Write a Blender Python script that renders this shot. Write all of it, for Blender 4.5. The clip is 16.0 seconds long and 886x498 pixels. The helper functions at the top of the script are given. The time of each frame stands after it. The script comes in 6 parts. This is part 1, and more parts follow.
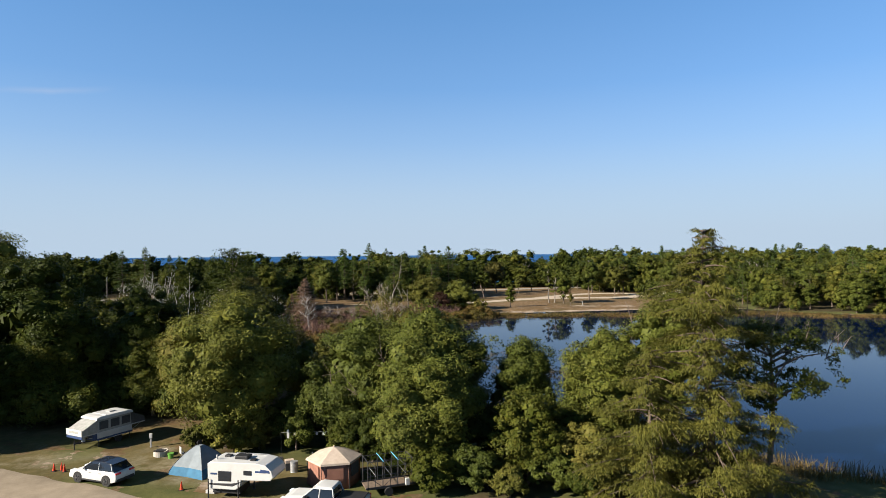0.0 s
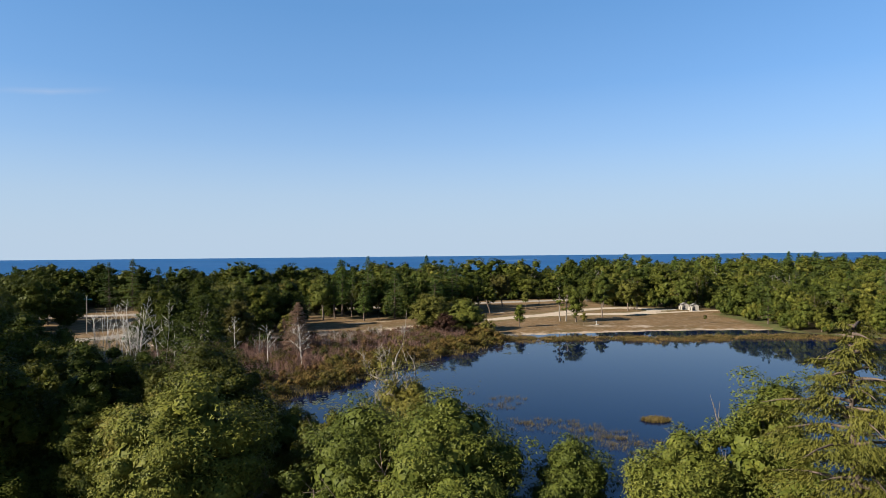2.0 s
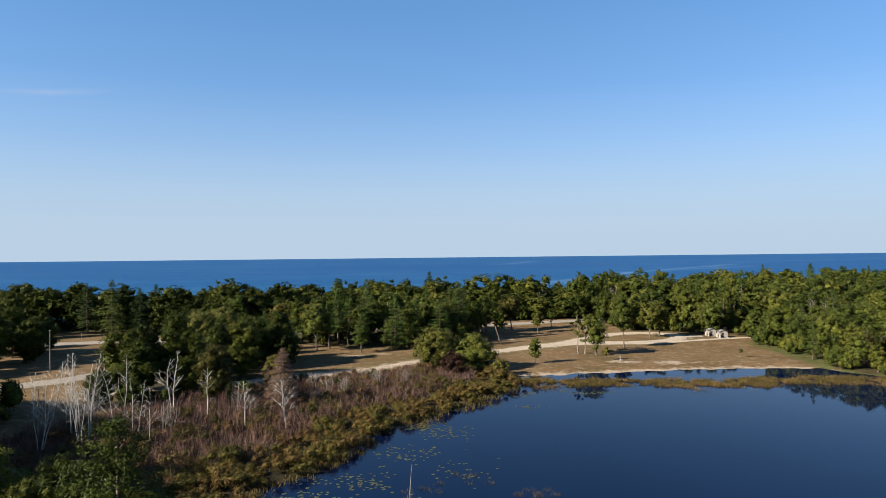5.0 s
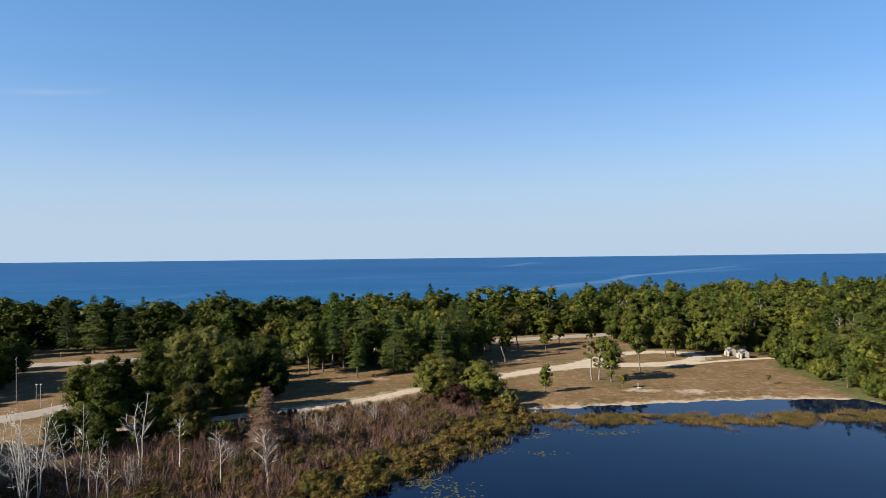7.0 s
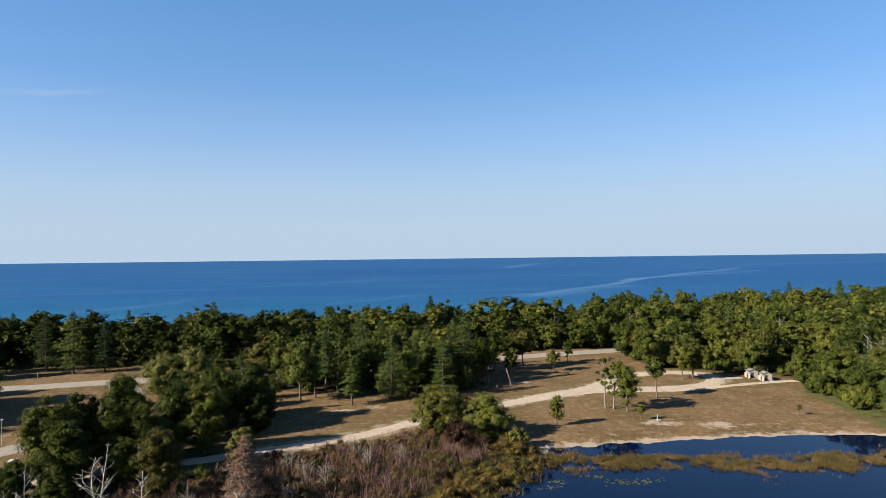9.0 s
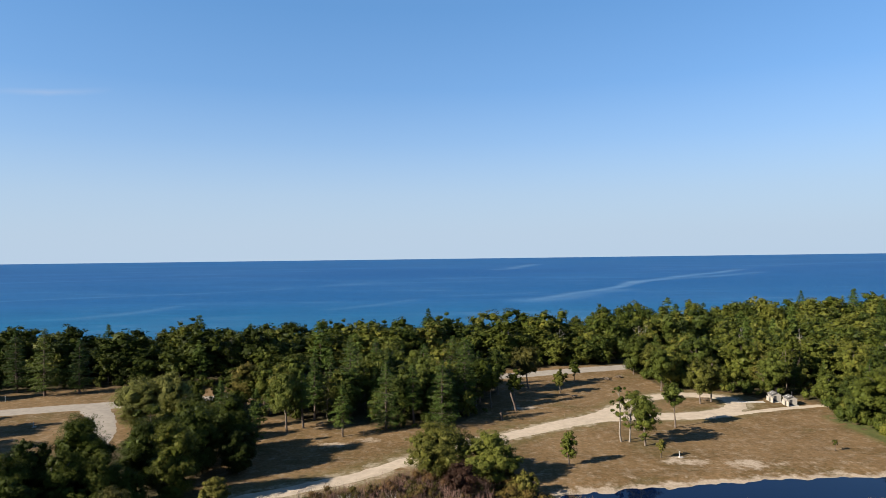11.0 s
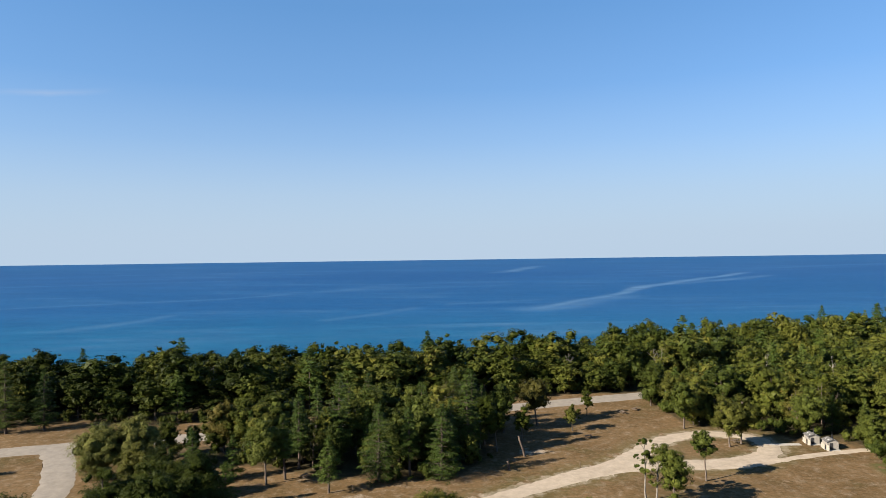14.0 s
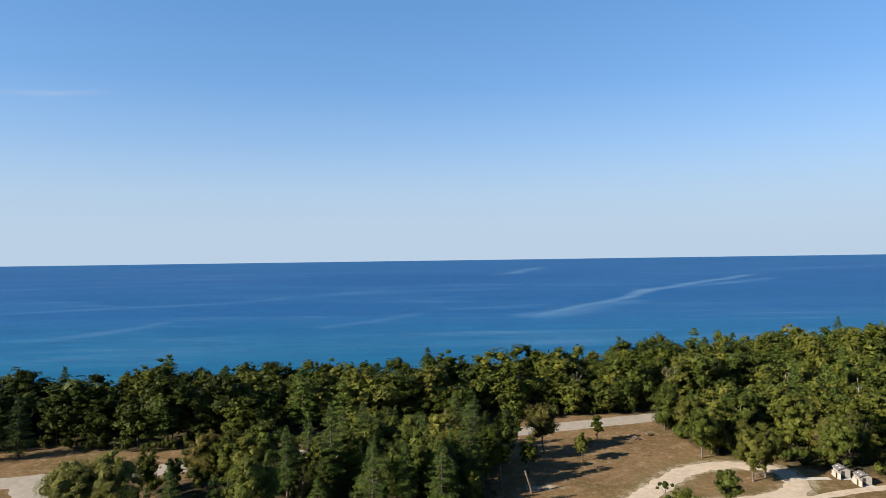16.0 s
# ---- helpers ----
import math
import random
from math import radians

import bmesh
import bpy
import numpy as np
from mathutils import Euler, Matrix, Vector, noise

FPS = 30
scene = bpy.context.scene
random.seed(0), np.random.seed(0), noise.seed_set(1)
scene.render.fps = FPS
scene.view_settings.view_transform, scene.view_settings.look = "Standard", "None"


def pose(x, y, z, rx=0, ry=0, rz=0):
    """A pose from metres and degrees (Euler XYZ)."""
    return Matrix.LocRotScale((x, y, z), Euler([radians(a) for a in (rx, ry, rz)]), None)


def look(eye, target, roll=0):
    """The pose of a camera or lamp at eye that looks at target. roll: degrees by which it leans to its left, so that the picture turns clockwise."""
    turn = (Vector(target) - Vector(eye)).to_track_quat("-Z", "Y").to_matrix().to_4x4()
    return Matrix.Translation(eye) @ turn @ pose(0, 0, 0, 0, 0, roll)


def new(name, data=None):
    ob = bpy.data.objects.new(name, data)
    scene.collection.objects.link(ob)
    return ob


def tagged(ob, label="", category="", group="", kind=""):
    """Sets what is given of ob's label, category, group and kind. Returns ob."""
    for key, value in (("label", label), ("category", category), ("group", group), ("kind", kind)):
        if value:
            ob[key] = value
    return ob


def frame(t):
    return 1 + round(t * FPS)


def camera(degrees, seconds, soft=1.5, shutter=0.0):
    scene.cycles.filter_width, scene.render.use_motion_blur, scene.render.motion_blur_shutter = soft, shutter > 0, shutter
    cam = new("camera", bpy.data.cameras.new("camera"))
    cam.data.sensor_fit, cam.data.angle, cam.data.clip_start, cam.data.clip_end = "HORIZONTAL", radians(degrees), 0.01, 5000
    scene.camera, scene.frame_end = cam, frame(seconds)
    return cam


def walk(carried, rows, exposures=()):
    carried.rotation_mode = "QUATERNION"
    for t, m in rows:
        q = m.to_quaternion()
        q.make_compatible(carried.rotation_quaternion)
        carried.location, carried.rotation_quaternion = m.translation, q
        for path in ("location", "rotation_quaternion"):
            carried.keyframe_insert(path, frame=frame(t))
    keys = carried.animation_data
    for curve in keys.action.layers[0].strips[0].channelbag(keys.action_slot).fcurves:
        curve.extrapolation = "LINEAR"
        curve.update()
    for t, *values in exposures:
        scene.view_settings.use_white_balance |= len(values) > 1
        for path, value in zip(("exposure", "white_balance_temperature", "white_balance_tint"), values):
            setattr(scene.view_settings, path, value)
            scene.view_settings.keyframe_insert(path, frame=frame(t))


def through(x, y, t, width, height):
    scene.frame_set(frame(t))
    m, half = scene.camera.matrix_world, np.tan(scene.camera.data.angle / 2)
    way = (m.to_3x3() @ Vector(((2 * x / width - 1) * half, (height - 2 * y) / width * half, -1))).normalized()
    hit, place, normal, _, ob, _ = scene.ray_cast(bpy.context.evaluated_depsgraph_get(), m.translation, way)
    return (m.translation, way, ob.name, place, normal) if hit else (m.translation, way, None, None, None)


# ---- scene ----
# ---------------------------------------------------------------- camera
cam = camera(70, 16.0, soft=0.85)
PATH = [
    (0, look((14.31, 29.53, 17.46), (14.49, 129.53, 18.04), -0.53)),
    (0.5, look((13.96, 32.83, 18.64), (14.11, 132.82, 19.23), -0.52)),
    (1, look((13.64, 36.19, 19.83), (13.79, 136.19, 20.44), -0.52)),
    (1.5, look((13.30, 39.58, 21.02), (13.50, 139.58, 21.64), -0.51)),
    (2, look((13.03, 42.89, 22.21), (13.23, 142.89, 22.85), -0.55)),
    (2.5, look((12.79, 46.16, 23.39), (12.96, 146.16, 24.05), -0.58)),
    (3, look((12.53, 49.47, 24.58), (12.71, 149.47, 25.25), -0.60)),
    (3.5, look((12.33, 52.65, 25.77), (12.44, 152.64, 26.45), -0.60)),
    (4, look((12.18, 55.82, 27.04), (12.21, 155.82, 27.73), -0.61)),
    (6.5, look((11.24, 72.78, 33.05), (11.31, 172.78, 33.75), -0.62)),
    (7, look((11.16, 76.11, 34.23), (11.22, 176.10, 34.92), -0.64)),
    (7.5, look((11.09, 79.46, 35.29), (11.14, 179.46, 35.99), -0.66)),
    (8, look((11.08, 82.76, 36.50), (11.08, 182.76, 37.18), -0.67)),
    (8.5, look((11.05, 86.08, 37.66), (11.04, 186.08, 38.34), -0.68)),
    (9, look((10.95, 89.29, 38.81), (10.98, 189.28, 39.48), -0.69)),
    (11.5, look((10.58, 106.52, 44.03), (11.04, 206.52, 44.65), -0.72)),
    (12, look((10.54, 109.42, 45.11), (11.02, 209.42, 45.75), -0.72)),
    (12.5, look((10.58, 112.31, 46.19), (11.07, 212.31, 46.85), -0.73)),
    (13, look((10.70, 115.28, 47.19), (11.14, 215.28, 47.85), -0.75)),
    (13.5, look((10.89, 118.23, 48.31), (11.22, 218.23, 48.97), -0.77)),
    (14, look((11.05, 121.18, 49.48), (11.31, 221.18, 50.13), -0.77)),
    (14.5, look((11.09, 124.10, 50.58), (11.32, 224.10, 51.24), -0.77)),
    (15, look((11.18, 126.98, 51.67), (11.34, 226.97, 52.32), -0.78)),
    (15.5, look((11.28, 129.87, 52.79), (11.36, 229.87, 53.43), -0.79)),
    (16, look((11.45, 132.80, 53.90), (11.44, 232.79, 54.54), -0.80)),
]
walk(cam, PATH, [(0, 1.66, 5700, 10), (16, 1.66, 5700, 10)])

# ---------------------------------------------------------------- world and sun
SUN_EL = radians(27.0)
SUN_FROM = Vector((-0.916 * math.cos(SUN_EL), -0.40 * math.cos(SUN_EL), math.sin(SUN_EL))).normalized()
world = bpy.data.worlds.new("world")
scene.world = world
world.use_nodes = True
wn = world.node_tree
wn.nodes.clear()
sky = wn.nodes.new("ShaderNodeTexSky")
sky.sky_type = "NISHITA"
sky.sun_disc = False
sky.sun_elevation = SUN_EL
sky.sun_rotation = math.atan2(SUN_FROM.x, SUN_FROM.y)
sky.altitude = 0
sky.air_density = 1.0
sky.dust_density = 0.0
sky.ozone_density = 6.0
bg = wn.nodes.new("ShaderNodeBackground")
bg.inputs["Strength"].default_value = 0.050
wout = wn.nodes.new("ShaderNodeOutputWorld")
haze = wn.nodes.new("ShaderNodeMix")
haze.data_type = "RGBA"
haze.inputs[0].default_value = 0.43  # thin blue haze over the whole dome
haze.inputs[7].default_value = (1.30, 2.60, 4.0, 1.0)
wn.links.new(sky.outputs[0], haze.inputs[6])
# pale summer haze that thickens towards the horizon
coord = wn.nodes.new("ShaderNodeTexCoord")
split = wn.nodes.new("ShaderNodeSeparateXYZ")
wn.links.new(coord.outputs["Generated"], split.inputs[0])
fade = wn.nodes.new("ShaderNodeValToRGB")
fade.color_ramp.elements[0].position = 0.0
fade.color_ramp.elements[0].color = (1, 1, 1, 1)
fade.color_ramp.elements[1].position = 0.36
fade.color_ramp.elements[1].color = (0, 0, 0, 1)
for pos_, val_ in ((0.03, 0.97), (0.09, 0.78), (0.17, 0.36), (0.25, 0.10)):
    e_ = fade.color_ramp.elements.new(pos_)
    e_.color = (val_, val_, val_, 1)
wn.links.new(split.outputs["Z"], fade.inputs[0])
low = wn.nodes.new("ShaderNodeMix")
low.data_type = "RGBA"
low.inputs[7].default_value = (3.45, 3.95, 4.25, 1.0)
wn.links.new(fade.outputs["Color"], low.inputs[0])
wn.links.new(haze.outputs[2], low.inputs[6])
# the clear sky deepens overhead
deepen = wn.nodes.new("ShaderNodeValToRGB")
for el_, (pos_, val_) in zip(deepen.color_ramp.elements, ((0.38, 1.0), (1.0, 0.42))):
    el_.position, el_.color = pos_, (val_, val_, val_, 1)
wn.links.new(split.outputs["Z"], deepen.inputs[0])
high = wn.nodes.new("ShaderNodeMix")
high.data_type, high.blend_type = "RGBA", "MULTIPLY"
high.inputs[0].default_value = 1.0
wn.links.new(low.outputs[2], high.inputs[6])
wn.links.new(deepen.outputs["Color"], high.inputs[7])
# one faint wisp of cirrus in the north-west
def wmath(op, a, b=0.0, c=0.0):
    n_ = wn.nodes.new("ShaderNodeMath")
    n_.operation = op
    for sock_, v_ in zip(n_.inputs, (a, b, c)):
        if isinstance(v_, (int, float)):
            sock_.default_value = v_
        else:
            wn.links.new(v_, sock_)
    return n_.outputs[0]


side = wmath("DIVIDE", split.outputs["X"], wmath("MAXIMUM", split.outputs["Y"], 0.05))
rise = wmath("DIVIDE", split.outputs["Z"], wmath("MAXIMUM", split.outputs["Y"], 0.05))
fray_ = wn.nodes.new("ShaderNodeTexNoise")
fray_.inputs["Scale"].default_value, fray_.inputs["Detail"].default_value = 14.0, 6.0
wn.links.new(coord.outputs["Generated"], fray_.inputs["Vector"])
across = wmath("DIVIDE", wmath("ABSOLUTE", wmath("SUBTRACT", wmath("ADD", rise, wmath("MULTIPLY", fray_.outputs["Fac"], 0.014)), 0.270)), 0.007)
along_ = wmath("DIVIDE", wmath("ABSOLUTE", wmath("ADD", side, 0.62)), 0.11)
wisp = wmath("MULTIPLY", wmath("MAXIMUM", wmath("SUBTRACT", 1.0, across), 0.0), wmath("MAXIMUM", wmath("SUBTRACT", 1.0, along_), 0.0))
cirrus = wn.nodes.new("ShaderNodeMix")
cirrus.data_type = "RGBA"
cirrus.inputs[7].default_value = (3.3, 3.6, 4.2, 1.0)
wn.links.new(wmath("MULTIPLY", wisp, 0.38), cirrus.inputs[0])
wn.links.new(high.outputs[2], cirrus.inputs[6])
wn.links.new(cirrus.outputs[2], bg.inputs["Color"])
wn.links.new(bg.outputs[0], wout.inputs["Surface"])

sun_data = bpy.data.lights.new("sun", "SUN")
sun_data.energy = 5.0
sun_data.angle = radians(0.53)
sun_data.color = (1.0, 0.83, 0.60)
sun = new("sun", sun_data)
sun.matrix_world = look(SUN_FROM * 300, (0, 0, 0))

WATER_Z = -0.5
SEA_Z = -2.0


# ---------------------------------------------------------------- material helpers
class Mat:
    """A small node-tree writer."""

    def __init__(self, name, rough=0.8, metal=0.0, spec=0.3):
        self.m = bpy.data.materials.new(name)
        self.m.use_nodes = True
        self.t = self.m.node_tree
        self.b = self.t.nodes["Principled BSDF"]
        self.b.inputs["Roughness"].default_value = rough
        self.b.inputs["Metallic"].default_value = metal
        self.b.inputs["Specular IOR Level"].default_value = spec

    def node(self, kind, **vals):
        n = self.t.nodes.new(kind)
        for k, v in vals.items():
            n.inputs[k.replace("_", " ")].default_value = v
        return n

    def link(self, a, b):
        self.t.links.new(a, b)

    def pos(self, scale=(1, 1, 1), local=False):
        mp = self.node("ShaderNodeMapping", Scale=scale)
        if local:
            self.link(self.node("ShaderNodeTexCoord").outputs["Object"], mp.inputs["Vector"])
        else:
            self.link(self.node("ShaderNodeNewGeometry").outputs["Position"], mp.inputs["Vector"])
        return mp.outputs["Vector"]

    def noise(self, scale, detail=4.0, rough=0.6, vec=None, dist=0.0):
        n = self.node("ShaderNodeTexNoise", Scale=scale, Detail=detail, Roughness=rough, Distortion=dist)
        self.link(vec if vec is not None else self.pos(), n.inputs["Vector"])
        return n.outputs["Fac"]

    def ramp(self, fac, stops):
        r = self.node("ShaderNodeValToRGB")
        e = r.color_ramp.elements
        while len(e) < len(stops):
            e.new(0.5)
        for el, (p, c) in zip(e, stops):
            el.position = p
            el.color = (*c, 1.0) if len(c) == 3 else c
        self.link(fac, r.inputs["Fac"])
        return r.outputs["Color"]

    def mix(self, fac, a, b, mode="MIX"):
        n = self.node("ShaderNodeMix")
        n.data_type = "RGBA"
        n.blend_type = mode
        for sock, v in ((n.inputs[0], fac), (n.inputs[6], a), (n.inputs[7], b)):
            if isinstance(v, bpy.types.NodeSocket):
                self.link(v, sock)
            elif isinstance(v, (int, float)):
                sock.default_value = v
            else:
                sock.default_value = (*v, 1.0)
        return n.outputs[2]

    def math(self, op, a, b=0.5, c=None):
        n = self.node("ShaderNodeMath")
        n.operation = op
        for sock, v in zip(n.inputs, (a, b, c)):
            if v is None:
                continue
            if isinstance(v, bpy.types.NodeSocket):
                self.link(v, sock)
            else:
                sock.default_value = v
        return n.outputs[0]

    def attr(self, name):
        n = self.node("ShaderNodeAttribute")
        n.attribute_name = name
        return n.outputs["Fac"]

    def color(self, c):
        if isinstance(c, bpy.types.NodeSocket):
            self.link(c, self.b.inputs["Base Color"])
        else:
            self.b.inputs["Base Color"].default_value = (*c, 1.0)
        return self

    def bump(self, h, strength=0.3, dist=0.05):
        n = self.node("ShaderNodeBump", Strength=strength, Distance=dist)
        self.link(h, n.inputs["Height"])
        self.link(n.outputs["Normal"], self.b.inputs["Normal"])
        return self


def plain(name, c, rough=0.6, metal=0.0, vary=0.15, scale=3.0, spec=0.3, bump=0.0):
    """Painted, moulded or woven surfaces: one colour with soft dirt and fine grain."""
    m = Mat(name, rough, metal, spec)
    v = m.pos(local=True)
    big = m.noise(scale, 3, 0.6, v)
    fine = m.noise(scale * 14, 2, 0.5, v)
    lo = tuple(x * (1 - vary) for x in c)
    hi = tuple(min(1, x * (1 + vary * 0.5)) for x in c)
    col = m.ramp(big, [(0.3, lo), (0.65, hi)])
    m.color(m.mix(m.math("MULTIPLY", fine, vary), col, tuple(x * 0.7 for x in c)))
    if bump:
        m.bump(fine, bump, 0.02)
    return m.m


def foliage(name, stops, through=0.06, spec=0.06):
    """Leaves: hue by tree (object and tone) and by leaf."""
    m = Mat(name, 0.55, 0.0, spec)
    info = m.node("ShaderNodeObjectInfo").outputs["Random"]
    geo = m.node("ShaderNodeNewGeometry").outputs["Random Per Island"]
    tone = m.attr("tone")
    f = m.math("ADD", m.math("MULTIPLY", m.math("FRACT", m.math("ADD", info, tone), 0), 0.68), m.math("MULTIPLY", geo, 0.32))
    col = m.ramp(f, stops)
    col = m.mix(0.5, col, m.ramp(m.noise(0.5, 2), [(0.35, (0.55, 0.6, 0.5)), (0.65, (1.25, 1.2, 1.1))]), "MULTIPLY")
    m.color(col)
    tr = m.node("ShaderNodeBsdfTranslucent")
    m.link(m.mix(1.0, col, (1.0, 1.0, 0.5), "MULTIPLY"), tr.inputs["Color"])
    mx = m.node("ShaderNodeMixShader", Fac=through)
    m.link(m.b.outputs[0], mx.inputs[1])
    m.link(tr.outputs[0], mx.inputs[2])
    m.link(mx.outputs[0], m.t.nodes["Material Output"].inputs["Surface"])
    return m.m


def bark(name, a, b, scale=5.0):
    m = Mat(name, 0.9, 0, 0.15)
    v = m.pos((1, 1, 0.25), local=True)
    n = m.noise(scale, 5, 0.65, v)
    m.color(m.ramp(n, [(0.3, a), (0.7, b)]))
    m.bump(n, 0.6, 0.05)
    return m.m


MAPLE = foliage("maple_leaves", [(0.0, (0.0279, 0.0367, 0.0072)), (0.45, (0.0598, 0.0713, 0.0120)), (0.8, (0.1018, 0.1037, 0.0180)), (1.0, (0.1553, 0.1339, 0.0240))])
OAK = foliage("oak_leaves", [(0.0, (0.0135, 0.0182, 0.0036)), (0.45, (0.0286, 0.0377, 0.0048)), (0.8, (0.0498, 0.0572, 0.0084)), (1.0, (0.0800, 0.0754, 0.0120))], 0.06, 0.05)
OLIVE = foliage("olive_leaves", [(0.0, (0.0286, 0.0326, 0.0057)), (0.5, (0.0626, 0.0651, 0.0115)), (1.0, (0.1141, 0.0987, 0.0218))])
MIXED = foliage("mixed_wood_leaves", [(0.0, (0.0169, 0.0250, 0.0050)), (0.4, (0.0380, 0.0490, 0.0080)), (0.8, (0.0697, 0.0740, 0.0120)), (0.95, (0.0939, 0.0880, 0.0150)), (1.0, (0.0897, 0.0610, 0.0150))])
PINE = foliage("pine_needles", [(0.0, (0.0178, 0.0312, 0.0065)), (0.5, (0.0416, 0.0637, 0.0117)), (1.0, (0.0772, 0.0975, 0.0182))], 0.06)
PALE_OLIVE = foliage("pale_olive_leaves", [(0.0, (0.0506, 0.0550, 0.0132)), (0.5, (0.0990, 0.1012, 0.0242)), (1.0, (0.1540, 0.1430, 0.0396))])
WILLOW = foliage("willow_leaves", [(0.0, (0.022, 0.021, 0.005)), (0.5, (0.044, 0.041, 0.009)), (1.0, (0.078, 0.066, 0.016))])
LARCH = foliage("larch_needles", [(0.0, (0.0443, 0.0476, 0.0089)), (0.5, (0.0985, 0.0930, 0.0164)), (1.0, (0.1785, 0.1474, 0.0302))], 0.08)
RUST_NEEDLES = foliage("dead_needles", [(0.0, (0.085, 0.055, 0.040)), (0.5, (0.145, 0.092, 0.068)), (1.0, (0.20, 0.135, 0.10))], 0.1)
PURPLE = foliage("purple_leaves", [(0.0, (0.026, 0.014, 0.010)), (0.5, (0.044, 0.024, 0.017)), (1.0, (0.066, 0.040, 0.025))], 0.2)
BOG_SHRUB = foliage("bog_shrub_leaves", [(0.0, (0.0239, 0.0253, 0.0069)), (0.25, (0.0431, 0.0414, 0.0115)), (0.45, (0.0765, 0.0586, 0.0184)), (0.62, (0.0861, 0.0506, 0.0207)), (0.8, (0.0694, 0.0391, 0.0207)), (1.0, (0.0431, 0.0379, 0.0115))], 0.10)
REED = foliage("reed_blades", [(0.0, (0.046, 0.040, 0.014)), (0.4, (0.084, 0.066, 0.023)), (0.8, (0.120, 0.084, 0.032)), (1.0, (0.128, 0.080, 0.038))], 0.2)
AUTUMN = foliage("autumn_leaves", [(0.0, (0.050, 0.056, 0.012)), (0.4, (0.090, 0.074, 0.016)), (0.75, (0.135, 0.078, 0.020)), (1.0, (0.16, 0.062, 0.020))])
SHORE_SHRUB = foliage("shore_shrub_leaves", [(0.0, (0.0296, 0.0312, 0.0074)), (0.3, (0.0651, 0.0574, 0.0131)), (0.55, (0.0947, 0.0705, 0.0180)), (0.78, (0.0829, 0.0508, 0.0180)), (1.0, (0.0444, 0.0459, 0.0098))], 0.10)
TWIG = foliage("bare_twigs", [(0.0, (0.0650, 0.0378, 0.0317)), (0.5, (0.1144, 0.0659, 0.0561)), (1.0, (0.1625, 0.1074, 0.0927))], 0.0, 0.1)
LILY = foliage("lily_pads", [(0.0, (0.0312, 0.0391, 0.0099)), (0.6, (0.0576, 0.0595, 0.0161)), (1.0, (0.0888, 0.0781, 0.0273))], 0.05, 0.5)
BARK = bark("grey_brown_bark", (0.045, 0.035, 0.028), (0.150, 0.120, 0.095))
PINE_BARK = bark("pine_bark", (0.035, 0.027, 0.022), (0.120, 0.092, 0.072))
WHITE_BARK = bark("bleached_birch_wood", (0.22, 0.205, 0.185), (0.48, 0.46, 0.425))
WHITE_BARK_GREY = bark("pale_grey_bark", (0.08, 0.068, 0.056), (0.22, 0.195, 0.165))
GREY_WOOD = bark("grey_dead_wood", (0.10, 0.088, 0.076), (0.25, 0.225, 0.205))


def ground_material():
    m = Mat("dry_grass_ground", 0.95, 0, 0.1)
    patch = m.noise(0.06, 5, 0.6)
    blade = m.noise(2.2, 4, 0.7)
    spot = m.noise(0.42, 9, 0.76)
    grass = m.ramp(patch, [(0.28, (0.079, 0.063, 0.024)), (0.44, (0.114, 0.073, 0.034)), (0.58, (0.148, 0.096, 0.049)), (0.7, (0.118, 0.076, 0.037)), (0.85, (0.080, 0.063, 0.025))])
    grass = m.mix(m.math("MULTIPLY", blade, 0.5), grass, m.mix(1.0, grass, (0.55, 0.55, 0.5), "MULTIPLY"))
    bare = m.ramp(spot, [(0.50, (0, 0, 0)), (0.74, (1, 1, 1))])
    sandy = m.ramp(blade, [(0.3, (0.195, 0.150, 0.106)), (0.7, (0.325, 0.270, 0.205))])
    tuft = m.ramp(m.noise(1.1, 6, 0.75), [(0.36, (0.62, 0.66, 0.55)), (0.62, (1.14, 1.10, 1.06))])
    grass = m.mix(1.0, grass, tuft, "MULTIPLY")
    col = m.mix(m.math("MULTIPLY", bare, 0.62), grass, sandy)
    edge = m.noise(0.35, 5, 0.7)
    sa = m.ramp(m.math("ADD", m.attr("sand"), m.math("MULTIPLY", m.math("SUBTRACT", edge, 0.5), 1.1)), [(0.42, (0, 0, 0)), (0.62, (1, 1, 1))])
    col = m.mix(sa, col, sandy)
    bog = m.ramp(m.noise(0.3, 5), [(0.3, (0.012, 0.011, 0.006)), (0.7, (0.032, 0.026, 0.012))])
    col = m.mix(m.attr("bog"), col, bog)
    # leaf litter of the woods, also the painted shade below the bank trees
    litter_shade = m.ramp(m.noise(0.8, 4), [(0.3, (0.022, 0.018, 0.010)), (0.7, (0.056, 0.046, 0.021))])
    col = m.mix(m.attr("litter_shade"), col, litter_shade)
    green = m.ramp(m.noise(0.5, 4), [(0.3, (0.037, 0.048, 0.013)), (0.7, (0.085, 0.085, 0.027))])
    col = m.mix(m.math("MULTIPLY", m.attr("green"), m.math("GREATER_THAN", m.noise(0.25, 4), 0.42)), col, green)
    m.color(col)
    m.bump(blade, 0.5, 0.08)
    return m.m


def gravel_material(name, a, b):
    m = Mat(name, 0.92, 0, 0.15)
    n = m.noise(0.5, 6, 0.7)
    f = m.noise(9.0, 3, 0.7)
    c = m.ramp(n, [(0.3, a), (0.65, b)])
    m.color(m.mix(m.math("MULTIPLY", f, 0.35), c, tuple(x * 0.6 for x in a)))
    m.bump(f, 0.4, 0.03)
    return m.m


